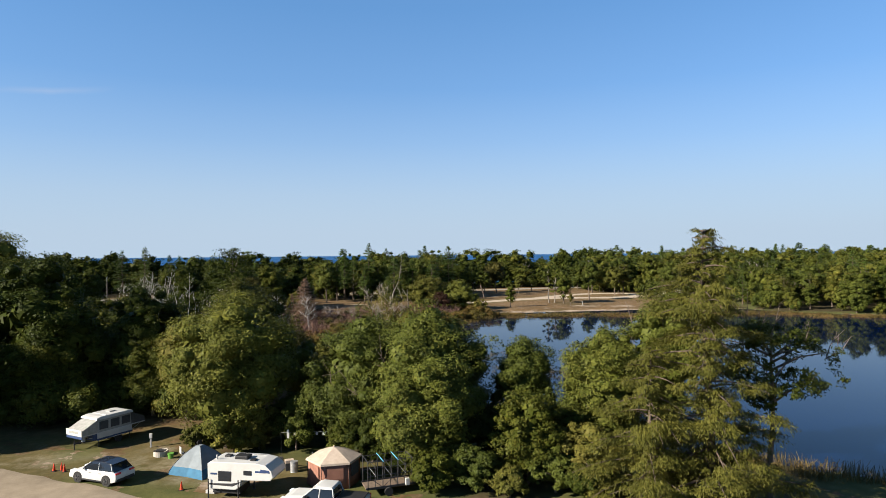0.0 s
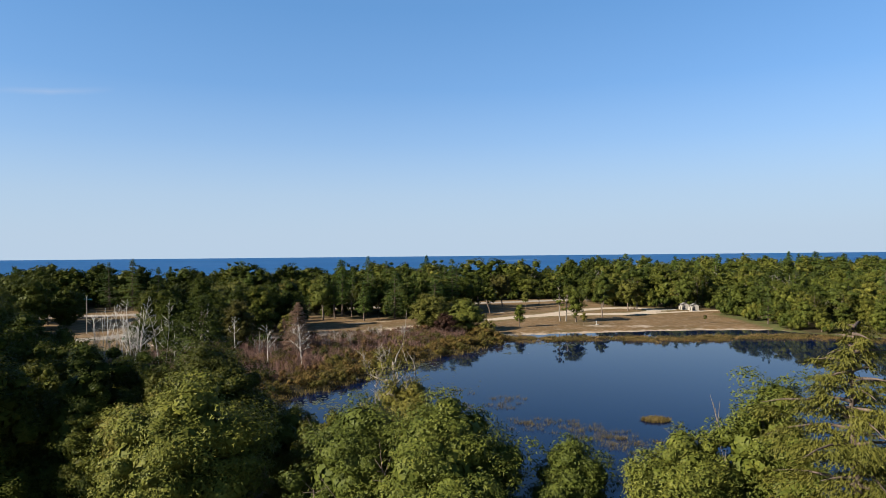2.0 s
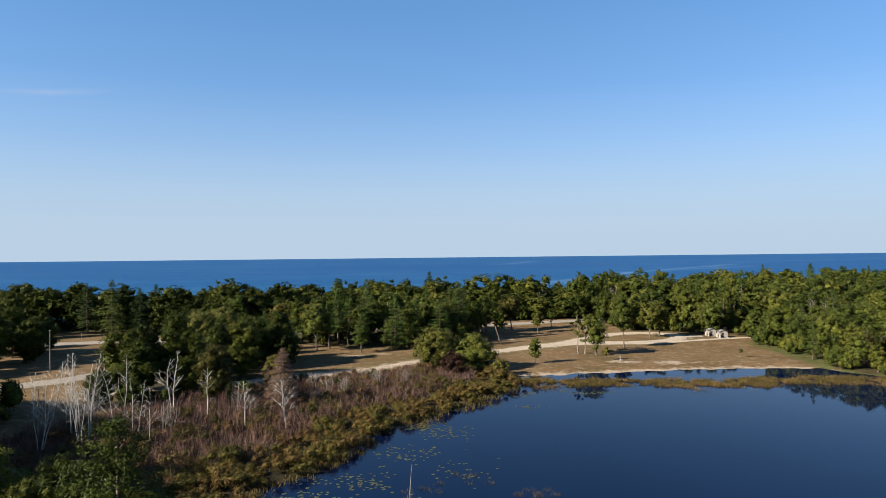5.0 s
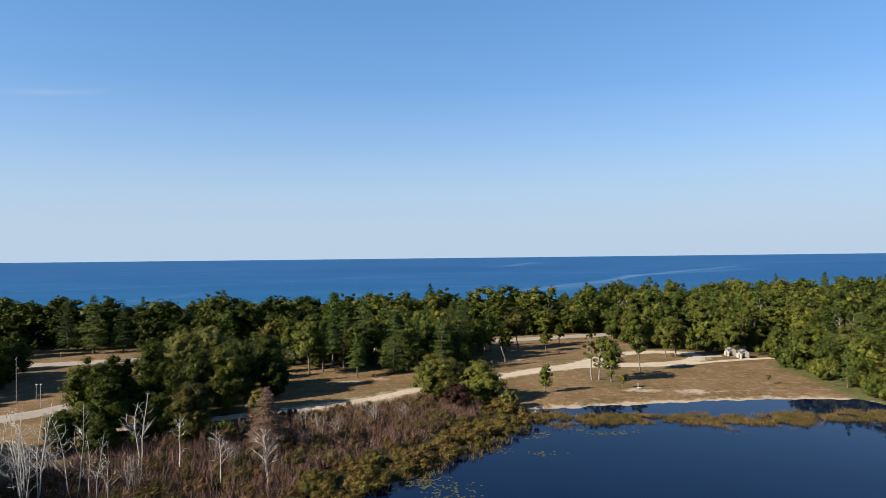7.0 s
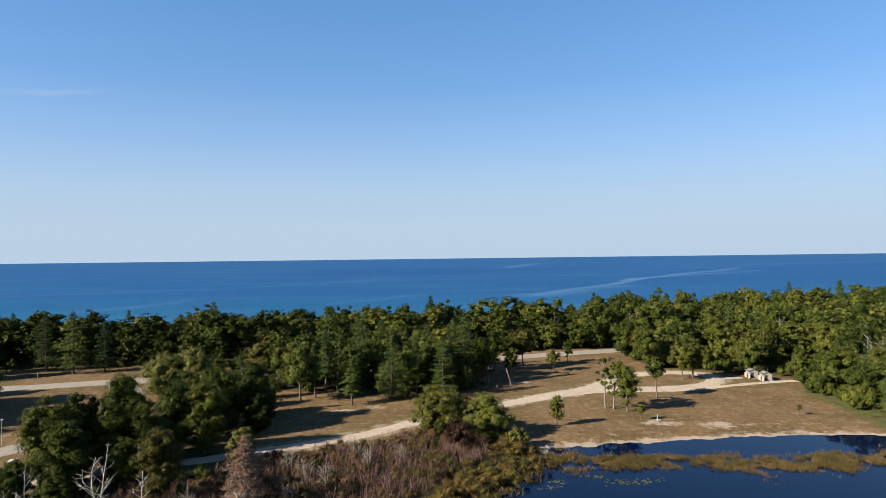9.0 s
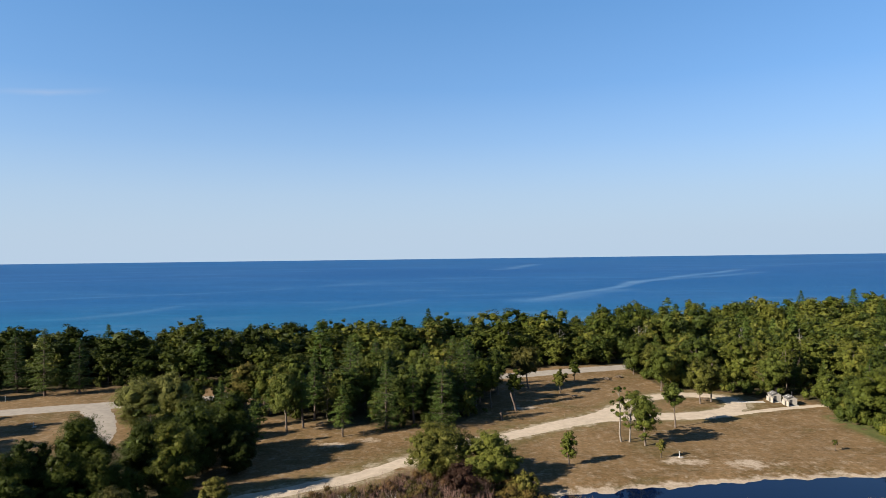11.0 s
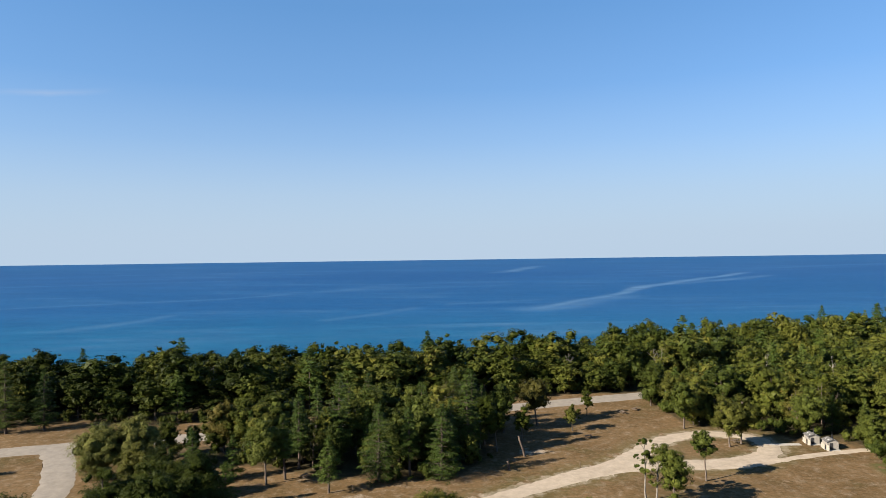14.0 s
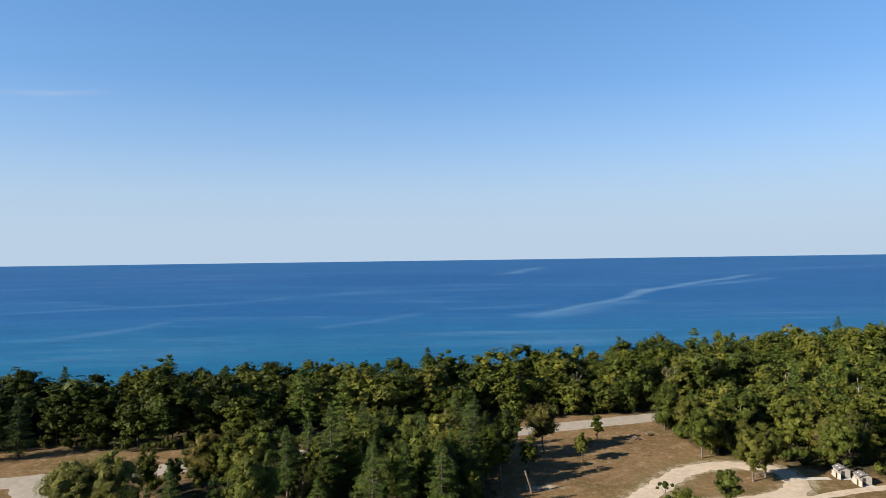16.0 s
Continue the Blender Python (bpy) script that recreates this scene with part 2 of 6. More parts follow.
def water_material():
    m = Mat("pond_water", 0.03, 0, 0.17)
    m.b.inputs["IOR"].default_value = 1.31
    m.color(m.ramp(m.noise(0.05, 3), [(0.3, (0.0010, 0.0040, 0.018)), (0.7, (0.0016, 0.0055, 0.023))]))
    m.bump(m.noise(1.6, 3, 0.55, m.pos((0.6, 1.0, 1))), 0.028, 0.03)
    return m.m


def sea_material():
    m = Mat("lake_water", 0.45, 0, 0.04)
    m.b.inputs["IOR"].default_value = 1.333
    sep = m.node("ShaderNodeSeparateXYZ")
    m.link(m.pos(), sep.inputs[0])
    wob = m.math("MULTIPLY", m.noise(0.004, 3, 0.5, m.pos((0.4, 1, 1))), 160.0)
    d = m.math("DIVIDE", m.math("SUBTRACT", m.math("ADD", sep.outputs["Y"], wob), 380.0), 2600.0)
    deep = m.ramp(d, [(0.0, (0.010, 0.108, 0.156)), (0.06, (0.009, 0.084, 0.172)), (0.16, (0.009, 0.063, 0.178)), (0.45, (0.009, 0.053, 0.168)), (1.0, (0.011, 0.059, 0.172))])
    # wind slicks: faint bands everywhere, and the long drifts marked in the mesh
    wide = m.noise(0.0034, 8, 0.70, m.pos((0.30, 1.0, 1)), 1.6)
    fray = m.noise(0.022, 6, 0.75, m.pos((0.35, 1.2, 1)), 0.8)
    thin = m.math("ABSOLUTE", m.math("SUBTRACT", m.noise(0.0030, 5, 0.6, m.pos((0.22, 1.25, 1)), 1.2), 0.5))
    slick = m.math("MULTIPLY", m.ramp(thin, [(0.0, (1, 1, 1)), (0.028, (0, 0, 0))]), m.ramp(wide, [(0.42, (0, 0, 0)), (0.60, (1, 1, 1))]))
    broken = m.ramp(fray, [(0.40, (0, 0, 0)), (0.62, (1, 1, 1))])
    drift = m.math("MULTIPLY", m.attr("drift"), m.ramp(fray, [(0.30, (0.15, 0.15, 0.15)), (0.66, (1, 1, 1))]))
    lines = m.math("MAXIMUM", m.math("MULTIPLY", m.math("MULTIPLY", slick, broken), 0.62), drift)
    chop = m.noise(0.06, 6, 0.75, m.pos((0.45, 1.6, 1)))
    col = m.mix(m.math("MULTIPLY", m.ramp(chop, [(0.35, (0, 0, 0)), (0.65, (1, 1, 1))]), 0.60), deep, (0.006, 0.038, 0.118))
    col = m.mix(m.math("MULTIPLY", m.ramp(wide, [(0.45, (0, 0, 0)), (0.70, (1, 1, 1))]), 0.24), col, (0.035, 0.12, 0.26))
    col = m.mix(m.math("MULTIPLY", lines, 0.56), col, (0.13, 0.22, 0.33))
    m.color(col)
    m.bump(m.noise(0.25, 4, 0.7, m.pos((0.5, 1.4, 1))), 0.6, 0.6)
    return m.m


GROUND = ground_material()
GRAVEL = gravel_material("pale_gravel", (0.27, 0.222, 0.165), (0.40, 0.335, 0.258))
CAMP_GRAVEL = gravel_material("sandy_camp_gravel", (0.17, 0.138, 0.098), (0.26, 0.215, 0.155))
STREET = gravel_material("worn_pale_asphalt", (0.185, 0.163, 0.137), (0.265, 0.235, 0.198))
WATER = water_material()
SEA = sea_material()


# ---------------------------------------------------------------- mesh helpers
def mesh_object(name, verts, faces, material, parent=None, smooth=False, label=""):
    me = bpy.data.meshes.new(name)
    me.from_pydata([tuple(v) for v in verts], [], [tuple(f) for f in faces])
    me.materials.append(material)
    if smooth:
        me.polygons.foreach_set("use_smooth", [True] * len(me.polygons))
    me.update()
    ob = new(name, me)
    if parent is not None:
        ob.parent = parent
    if label:
        ob["label"] = label
    return ob


def part(name, bm, material, parent, label="", smooth=False):
    me = bpy.data.meshes.new(name)
    bm.normal_update()
    bm.to_mesh(me)
    bm.free()
    me.materials.append(material)
    if smooth:
        me.polygons.foreach_set("use_smooth", [True] * len(me.polygons))
    ob = new(name, me)
    if parent is not None:
        ob.parent = parent
    if label:
        ob["label"] = label
    return ob


def card_mesh(name, quads, material, tones=None):
    """Many separate leaves: quads is (n, 4, 3), or (n, 3, 3) for three-cornered ones."""
    n, c = quads.shape[:2]
    me = bpy.data.meshes.new(name)
    me.vertices.add(c * n)
    me.vertices.foreach_set("co", np.ascontiguousarray(quads, dtype=np.float32).ravel())
    me.loops.add(c * n)
    me.loops.foreach_set("vertex_index", np.arange(c * n, dtype=np.int32))
    me.polygons.add(n)
    me.polygons.foreach_set("loop_start", np.arange(0, c * n, c, dtype=np.int32))
    if tones is not None:
        a = me.attributes.new("tone", "FLOAT", "POINT")
        a.data.foreach_set("value", np.repeat(tones, c).astype(np.float32))
    me.materials.append(material)
    me.update(calc_edges=True)
    return me


def unit(v):
    return v / np.maximum(np.linalg.norm(v, axis=-1, keepdims=True), 1e-9)


def leaves(rng, centers, normals, long, wide, along=None, jitter=0.6):
    """Leaf-shaped cards at centers, facing about along normals."""
    n = len(centers)
    nn = unit(normals + rng.normal(0, jitter, (n, 3)))
    a = rng.normal(0, 1, (n, 3)) if along is None else along + rng.normal(0, 0.25, (n, 3))
    u = unit(a - nn * (a * nn).sum(1, keepdims=True))
    v = np.cross(nn, u)
    lo = long * rng.uniform(0.7, 1.3, (n, 1)) * 0.5
    wi = wide * rng.uniform(0.7, 1.3, (n, 1)) * 0.5
    sk = rng.uniform(-0.25, 0.25, (n, 1)) * lo
    return np.stack([centers - u * lo, centers + v * wi + u * sk, centers + u * lo, centers - v * wi + u * sk], 1)


def three(quads, grow=1.25):
    """Three-cornered leaves from four-cornered ones."""
    m = quads.mean(1, keepdims=True)
    return (m + (quads - m) * grow)[:, :3]


class Tubes:
    """Collects tapered tubes into one mesh."""

    def __init__(self):
        self.v, self.f = [], []

    def add(self, pts, radii, sides=6):
        base = len(self.v)
        pts = [Vector(p) for p in pts]
        for i, (p, r) in enumerate(zip(pts, radii)):
            d = (pts[min(i + 1, len(pts) - 1)] - pts[max(i - 1, 0)]).normalized()
            x = d.orthogonal().normalized() if abs(d.z) < 0.9 else Vector((1, 0, 0)).cross(d).normalized()
            y = d.cross(x)
            for k in range(sides):
                an = 2 * math.pi * k / sides
                self.v.append(p + (x * math.cos(an) + y * math.sin(an)) * r)
        for i in range(len(pts) - 1):
            for k in range(sides):
                a, b = base + i * sides + k, base + i * sides + (k + 1) % sides
                self.f.append((a, b, b + sides, a + sides))
        self.f.append(tuple(base + (len(pts) - 1) * sides + k for k in range(sides)))
        return self

    def mesh(self, name, material):
        me = bpy.data.meshes.new(name)
        me.from_pydata([tuple(v) for v in self.v], [], self.f)
        me.materials.append(material)
        me.polygons.foreach_set("use_smooth", [True] * len(me.polygons))
        me.update()
        return me


def thing(name, meshes, at, label, category, group="", turn=0.0, size=1.0):
    """An empty with one child a mesh: meshes is [(part name, mesh), ...]."""
    root = new(name)
    root.empty_display_size = 0.3
    for pn, me in meshes:
        ob = new(pn, me)
        ob.parent = root
    root.matrix_basis = pose(*at, 0, 0, turn) @ Matrix.Scale(size, 4)
    return tagged(root, label, category, group)


def smooth01(x, a, b):
    t = np.clip((x - a) / (b - a), 0, 1)
    return t * t * (3 - 2 * t)


# ---------------------------------------------------------------- plan
POND = [(24, 86), (38, 85), (47, 79.5), (62, 76), (110, 66), (190, 90), (215, 150), (170, 190), (130, 200), (116, 209), (106, 222), (88, 223.5),
        (71, 222), (57, 219.5), (42, 218), (31, 216), (28, 205), (22, 194), (18, 188), (12, 182), (7, 174), (2, 172), (-1, 163),
        (-6, 149), (-12, 145), (-11, 131), (-2, 122), (9, 118), (15, 103), (21, 86)]
LOW_ROAD = [(-62, 200), (-44, 206), (-24.6, 214.8), (-15.5, 220), (-5.7, 225.7), (3.1, 234.5), (14, 243.5), (26.7, 252.1), (40.7, 261.1), (50, 266.2), (60, 267),
            (70, 266.5), (80.9, 268), (88.7, 272.5)]
LOOP = [(46, 263), (55.8, 272.4), (63, 281), (70.3, 287.9), (79, 291.2), (87.5, 290.9), (93.1, 286.9), (93.3, 279.6), (88.7, 273.1), (80, 268)]
HUT_PATH = [(80, 266.5), (88, 268.5), (96, 271.5), (108, 274.5), (118, 276)]
MAIN_STREET = [(-330, 236), (-200, 262), (-127.5, 275.5), (-107.5, 281.5), (-86, 287.6), (-66, 292.5), (-53.1, 296), (-20, 305.5), (19.5, 318.5), (38.8, 325.2), (58.9, 331.2), (77.4, 337),
               (110, 349), (180, 380), (300, 440)]
SIDE_ROAD = [(-90, 286), (-82, 275), (-74, 261), (-69, 247), (-70, 232), (-77, 217), (-90, 204), (-120, 188)]
CAMP_ROAD = [(-90, 97.6), (-45, 87.4), (-21.3, 79.1), (-12.7, 75.6), (-3, 71.2), (14, 65.2), (40, 59.6), (90, 52.6)]


def polyline_distance(px, py, line, closed=False):
    pts = line + [line[0]] if closed else line
    best = np.full(np.shape(px), 1e9)
    for (ax, ay), (bx, by) in zip(pts[:-1], pts[1:]):
        dx, dy = bx - ax, by - ay
        t = np.clip(((px - ax) * dx + (py - ay) * dy) / (dx * dx + dy * dy), 0, 1)
        best = np.minimum(best, np.hypot(px - ax - t * dx, py - ay - t * dy))
    return best


def inside(px, py, poly):
    px, py = np.asarray(px, float), np.asarray(py, float)
    odd = np.zeros(px.shape, bool)
    for (ax, ay), (bx, by) in zip(poly, poly[1:] + poly[:1]):
        if ay == by:
            continue
        cross = ((ay > py) != (by > py)) & (px < (bx - ax) * (py - ay) / (by - ay) + ax)
        odd ^= cross
    return odd


def wobble(x, y, s):
    return np.sin(x * s + 1.7 * np.sin(y * s * 0.7)) * 0.5 + np.sin(y * s * 1.31 + 0.9 * np.sin(x * s * 1.9)) * 0.5


def pond_depth(x, y):
    """Positive inside the pond: metres from the shore."""
    d = polyline_distance(x, y, POND, True)
    d = np.where(inside(x, y, POND), d, -d)
    return d + 0.9 * wobble(x, y, 0.55) + 0.5 * wobble(x + 40, y - 7, 1.3)


COAST = [(-900, 330), (-300, 352), (-160, 362), (-116, 366), (24, 384), (119, 416), (202, 455), (320, 520), (900, 760)]


def coast_y(x):
    return np.interp(x, [c[0] for c in COAST], [c[1] for c in COAST])


def land_z(x, y):
    x, y = np.asarray(x, float), np.asarray(y, float)
    d = pond_depth(x, y)
    z = 0.10 * wobble(x, y, 0.11) + 0.04 * wobble(x, y, 0.5)
    z = np.where(d > -6, z * (1 - smooth01(d, -6, 0)) - 0.5 * smooth01(d, -5, 0) - 1.0 * smooth01(d, 0, 6), z)
    bog = inside(x, y, BOG)
    z = np.where(bog & (d < 0), np.minimum(z, -0.38 + 0.06 * wobble(x, y, 0.9)), z)
    s = y - coast_y(x)
    z = z + 1.0 * smooth01(s, -60, -12) - 5.5 * smooth01(s, -8, 14)
    return z


BOG = [(-12, 131), (-20, 124), (-48, 140), (-60, 165), (-50, 186), (-30, 203), (-18, 213), (-4, 220), (8, 228), (22, 232), (27, 218), (30, 214), (30, 204), (22, 194),
       (12, 182), (2, 172), (-6, 149), (-12, 145)]


def ground_height(x, y):
    return float(land_z(np.array([x]), np.array([y]))[0])


def make_ground():
    def lines(lo, hi, a, b, fine):
        mid = np.arange(a, b, fine)
        left = a - np.cumsum(np.geomspace(fine, 60, 40))
        right = b + np.cumsum(np.geomspace(fine, 60, 40))
        return np.concatenate([left[left > lo][::-1], mid, right[right < hi]])
    xs = np.concatenate([[-2600], lines(-2500, 2500, -125, 140, 1.25), [2600]])
    ys = np.concatenate([[-900], lines(-800, 470, 68, 345, 1.25), [480, 520, 580, 660, 760, 900, 1200]])
    X, Y = np.meshgrid(xs, ys)
    Z = land_z(X.ravel(), Y.ravel()).reshape(X.shape)
    nx, ny = len(xs), len(ys)
    co = np.stack([X.ravel(), Y.ravel(), Z.ravel()], 1)
    i = (np.arange(ny - 1)[:, None] * nx + np.arange(nx - 1)[None]).ravel()
    q = np.stack([i, i + 1, i + nx + 1, i + nx], 1)
    me = bpy.data.meshes.new("ground")
    me.vertices.add(len(co))
    me.vertices.foreach_set("co", co.astype(np.float32).ravel())
    me.loops.add(q.size)
    me.loops.foreach_set("vertex_index", q.astype(np.int32).ravel())
    me.polygons.add(len(q))
    me.polygons.foreach_set("loop_start", np.arange(0, q.size, 4, dtype=np.int32))
    me.polygons.foreach_set("use_smooth", np.ones(len(q), bool))
    x, y = co[:, 0], co[:, 1]
    d = pond_depth(x, y)
    bog = inside(x, y, BOG)
    beach = 0.66 * smooth01(d, -5.0, -0.3) * ((y > 190) & (x > 28)) * (1 - bog)
    beach = np.maximum(beach, 0.34 * smooth01(d, -26, -6) * (1 - smooth01(d, -1, 1)) * ((y > 190) & (x > 28)) * (1 - bog))
    road_d = np.minimum(polyline_distance(x, y, LOW_ROAD), polyline_distance(x, y, LOOP))
    sand = np.maximum(beach, 0.55 * (1 - smooth01(road_d, 3, 7)))
    sand = np.maximum(sand, smooth01(y - coast_y(x), -6, 4))
    for sx, sy, r in ((-14, 247, 6), (33, 278, 7), (-6, 250, 5), (72, 230, 9), (60, 232, 8), (-9, 83, 6), (-2, 79, 5), (-14, 84, 4), (4, 75, 5), (-18, 85, 5), (-6, 79, 4), (-21, 83, 4), (-11, 86.5, 3)):
        sand = np.maximum(sand, 0.62 * (1 - smooth01(np.hypot((x - sx) * 0.6, y - sy), 0, r)))
    thicket = np.maximum(smooth01(x, 11, 14) * (1 - smooth01(x, 38, 44)) * smooth01(y, 73, 75), smooth01(x, -9, -3) * (1 - smooth01(x, 20, 24)) * smooth01(y, 80.5, 84))  # shade under the bank trees, painted in as darker ground
    litter_shade = np.clip(np.maximum(np.maximum(woods_cover(x, y), thicket * (1 - smooth01(y, 92, 104))), 0.25 * (1 - smooth01(y, 92, 104))), 0, 1)
    green = np.maximum((1 - smooth01(y, 84, 100)) * (0.45 + 0.45 * smooth01(wobble(x, y, 0.33), -0.2, 0.6)), (1 - smooth01(road_d, 4, 9)) * 0.3)
    green = np.maximum(green, (1 - smooth01(polyline_distance(x, y, WOODS_RIGHT, True), 1.5, 5.5)) * ((x > 85) & (y < 266)))
    for name, val in (("sand", sand), ("bog", np.where(bog | (d > -1.0) & (x < 28), 1.0, 0.0)), ("litter_shade", litter_shade), ("green", green)):
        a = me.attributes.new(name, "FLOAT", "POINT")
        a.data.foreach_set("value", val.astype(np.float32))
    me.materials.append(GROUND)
    me.update(calc_edges=True)
    return tagged(new("ground", me), "dry grass, sand and forest floor ground", "ground", kind="structure")


# woods: rings of trees by region
WOODS_RIGHT = [(108, 214), (122, 204), (150, 197), (260, 190), (420, 230), (620, 330), (620, 620), (202, 447), (119, 410), (70, 397), (60, 343), (79, 341.5), (81, 300), (96, 296), (103, 287),
               (114, 284), (116, 272), (111, 262), (111, 240)]
WOODS_COAST = [(-700, 330), (-320, 262), (-200, 292), (-125, 311), (-95, 313), (-73, 309), (-61, 312), (-20, 316), (10, 327), (40, 338), (64, 344), (78, 398), (24, 379), (-116, 361), (-300, 347), (-700, 338)]
WOODS_MID = [(-62, 281), (-48, 273), (-34, 272), (-26, 268), (-14, 264), (-4, 262), (12, 261), (20, 273), (22, 287), (27, 300), (22, 309), (0, 303), (-25, 294), (-48, 286)]
WOODS_LEFT = [(-58, 196), (-52, 189), (-34, 193), (-24, 202), (-27, 210), (-38, 222), (-40, 250), (-50, 262), (-62, 262), (-62, 240), (-60, 215)]
WOODS_NEAR = [(-120, 112), (-60, 99), (-40, 94), (-26, 94), (-20, 97), (-14, 99), (-16, 108), (-22, 124), (-48, 140), (-66, 165), (-72, 185), (-140, 180), (-160, 120)]


def woods_cover(x, y):
    c = np.zeros(np.shape(x))
    for poly in (WOODS_RIGHT, WOODS_COAST, WOODS_MID, WOODS_LEFT, WOODS_NEAR):
        d = polyline_distance(x, y, poly, True)
        c = np.maximum(c, np.where(inside(x, y, poly), smooth01(d, -2, 3), 1 - smooth01(d, 0, 2.0)))
    return c


ground = make_ground()


def make_pond():
    n = 24
    verts, faces = [], []
    for j in range(n + 1):
        for i in range(n + 1):
            verts.append((-40 + 300 * i / n, 55 + 180 * j / n, WATER_Z))
    for j in range(n):
        for i in range(n):
            a = j * (n + 1) + i
            faces.append((a, a + 1, a + n + 2, a + n + 1))
    ob = mesh_object("pond_water", verts, faces, WATER)
    return tagged(ob, "still dark blue pond water", "pond", kind="structure")


# pale wind drifts on the lake: half width and strength, then their line
DRIFTS = [(9, 1.0, [(100, 700), (134, 745), (186, 815), (240, 915), (300, 1030)]), (22, 0.55, [(95, 690), (150, 740), (215, 820)]), (13, 1.0, [(262, 958), (409, 1171), (551, 1342), (680, 1500)]),
          (16, 0.5, [(300, 1040), (480, 1190), (640, 1330)]), (26, 0.8, [(173, 1749), (242, 2020), (358, 2386)]), (8, 0.7, [(-447, 760), (-356, 823), (-244, 880), (-194, 945)]), (6, 0.5, [(-240, 590), (-232, 620), (-226, 677)]),
          (12, 0.35, [(-250, 580), (-228, 640)]), (16, 0.55, [(-778, 1250), (-621, 1338), (-420, 1420)]), (9, 0.35, [(-82, 619), (-50, 660), (-18, 723)]), (10, 0.35, [(20, 760), (65, 780), (120, 800)]), (30, 0.5, [(-900, 1900), (-500, 2050), (-150, 2100)]),
          (30, 0.5, [(900, 1800), (1250, 2050), (1500, 2150)]), (14, 0.35, [(-150, 1000), (-20, 1080), (120, 1120)])]


def make_sea():
    """A fan of water that widens towards the horizon, so that its drifts are drawn as finely far out as near the shore."""
    ys = np.concatenate([[300], np.geomspace(360, 4900, 300)])
    us = np.linspace(-1, 1, 220)
    us = np.sign(us) * (0.8 * np.abs(us) + 3.2 * np.abs(us) ** 8)
    Y, U = np.meshgrid(ys, us, indexing="ij")
    X = 11 + U * (Y - 80)
    nx, ny = len(us), len(ys)
    co = np.stack([X.ravel(), Y.ravel(), np.full(X.size, SEA_Z)], 1)
    i = (np.arange(ny - 1)[:, None] * nx + np.arange(nx - 1)[None]).ravel()
    ob = mesh_object("lake_water", co, np.stack([i, i + 1, i + nx + 1, i + nx], 1).tolist(), SEA)
    drift = np.zeros(X.size)
    for half, power, line in DRIFTS:
        d = polyline_distance(co[:, 0] + half * 0.7 * wobble(co[:, 0], co[:, 1], 0.02), co[:, 1] + half * 0.7 * wobble(co[:, 1], co[:, 0], 0.013), line)
        drift = np.maximum(drift, power * (1 - smooth01(d, half * 0.2, half * 1.5)))
    a = ob.data.attributes.new("drift", "FLOAT", "POINT")
    a.data.foreach_set("value", drift.astype(np.float32))
    return tagged(ob, "wide blue lake with pale wind streaks", "lake", kind="structure")


make_pond()
make_sea()


def resample(line, step):
    pts = np.array(line, float)
    d = np.concatenate([[0], np.cumsum(np.hypot(*np.diff(pts, axis=0).T))])
    s = np.linspace(0, d[-1], max(2, int(d[-1] / step)))
    x, y = np.interp(s, d, pts[:, 0]), np.interp(s, d, pts[:, 1])
    k = np.ones(5) / 5
    for _ in range(2):
        x[2:-2], y[2:-2] = np.convolve(x, k, "valid"), np.convolve(y, k, "valid")
    return x, y


def make_road(name, line, width, material, label, lift=0.05, ragged=0.35):
    x, y = resample(line, 1.5)
    tx, ty = np.gradient(x), np.gradient(y)
    ln = np.hypot(tx, ty)
    nx, ny = -ty / ln, tx / ln
    rng = np.random.default_rng(len(name) * 7)
    w = width(np.linspace(0, 1, len(x))) if callable(width) else np.full(len(x), float(width))
    cols = 7
    verts, faces = [], []
    for i in range(len(x)):
        le = w[i] / 2 + rng.normal(0, ragged)
        ri = w[i] / 2 + rng.normal(0, ragged)
        for k in range(cols):
            o = -ri + (le + ri) * k / (cols - 1)
            px, py = x[i] + nx[i] * o, y[i] + ny[i] * o
            verts.append((px, py, lift if 0 < k < cols - 1 else -0.06))
    for i in range(len(x) - 1):
        for k in range(cols - 1):
            a = i * cols + k
            faces.append((a, a + 1, a + cols + 1, a + cols))
    faces = [f[::-1] for f in faces]
    va = np.array(verts)
    va[:, 2] += land_z(va[:, 0], va[:, 1])
    verts = va
    ob = mesh_object(name, verts, faces, material, smooth=True)
    return tagged(ob, label, "road", kind="structure")


make_road("road_campground", LOW_ROAD, lambda s: 5.0 + 3.0 * smooth01(s, 0.5, 0.8), GRAVEL, "pale gravel campground road between dry lawns", 0.07, 0.15)
make_road("road_loop", LOOP, 6.0, GRAVEL, "pale gravel turning loop", 0.085)
make_road("path_hut", HUT_PATH, 2.8, GRAVEL, "narrow pale gravel track to the toilets", 0.10, 0.15)
make_road("road_main", MAIN_STREET, 10.5, STREET, "wide worn pale asphalt street along the wood", 0.06, 0.12)
make_road("road_side", SIDE_ROAD, 8.0, STREET, "worn pale asphalt side road bending off the street", 0.09, 0.2)
make_road("road_camp", CAMP_ROAD, 5.2, CAMP_GRAVEL, "sandy gravel camp road", 0.07, 0.12)


# ---------------------------------------------------------------- trees
def fibonacci(n, rng, jitter=0.35):
    k = np.arange(n) + 0.5
    z = 1 - 2 * k / n
    a = k * 2.39996 + rng.uniform(0, 6.28)
    r = np.sqrt(1 - z * z)
    return unit(np.stack([r * np.cos(a), r * np.sin(a), z], 1) + rng.normal(0, jitter, (n, 3)))


def icosphere_tris(sub):
    bm = bmesh.new()
    bmesh.ops.create_icosphere(bm, subdivisions=sub, radius=1.0)
    t = np.array([[tuple(v.co) for v in f.verts] for f in bm.faces])
    bm.free()
    return t


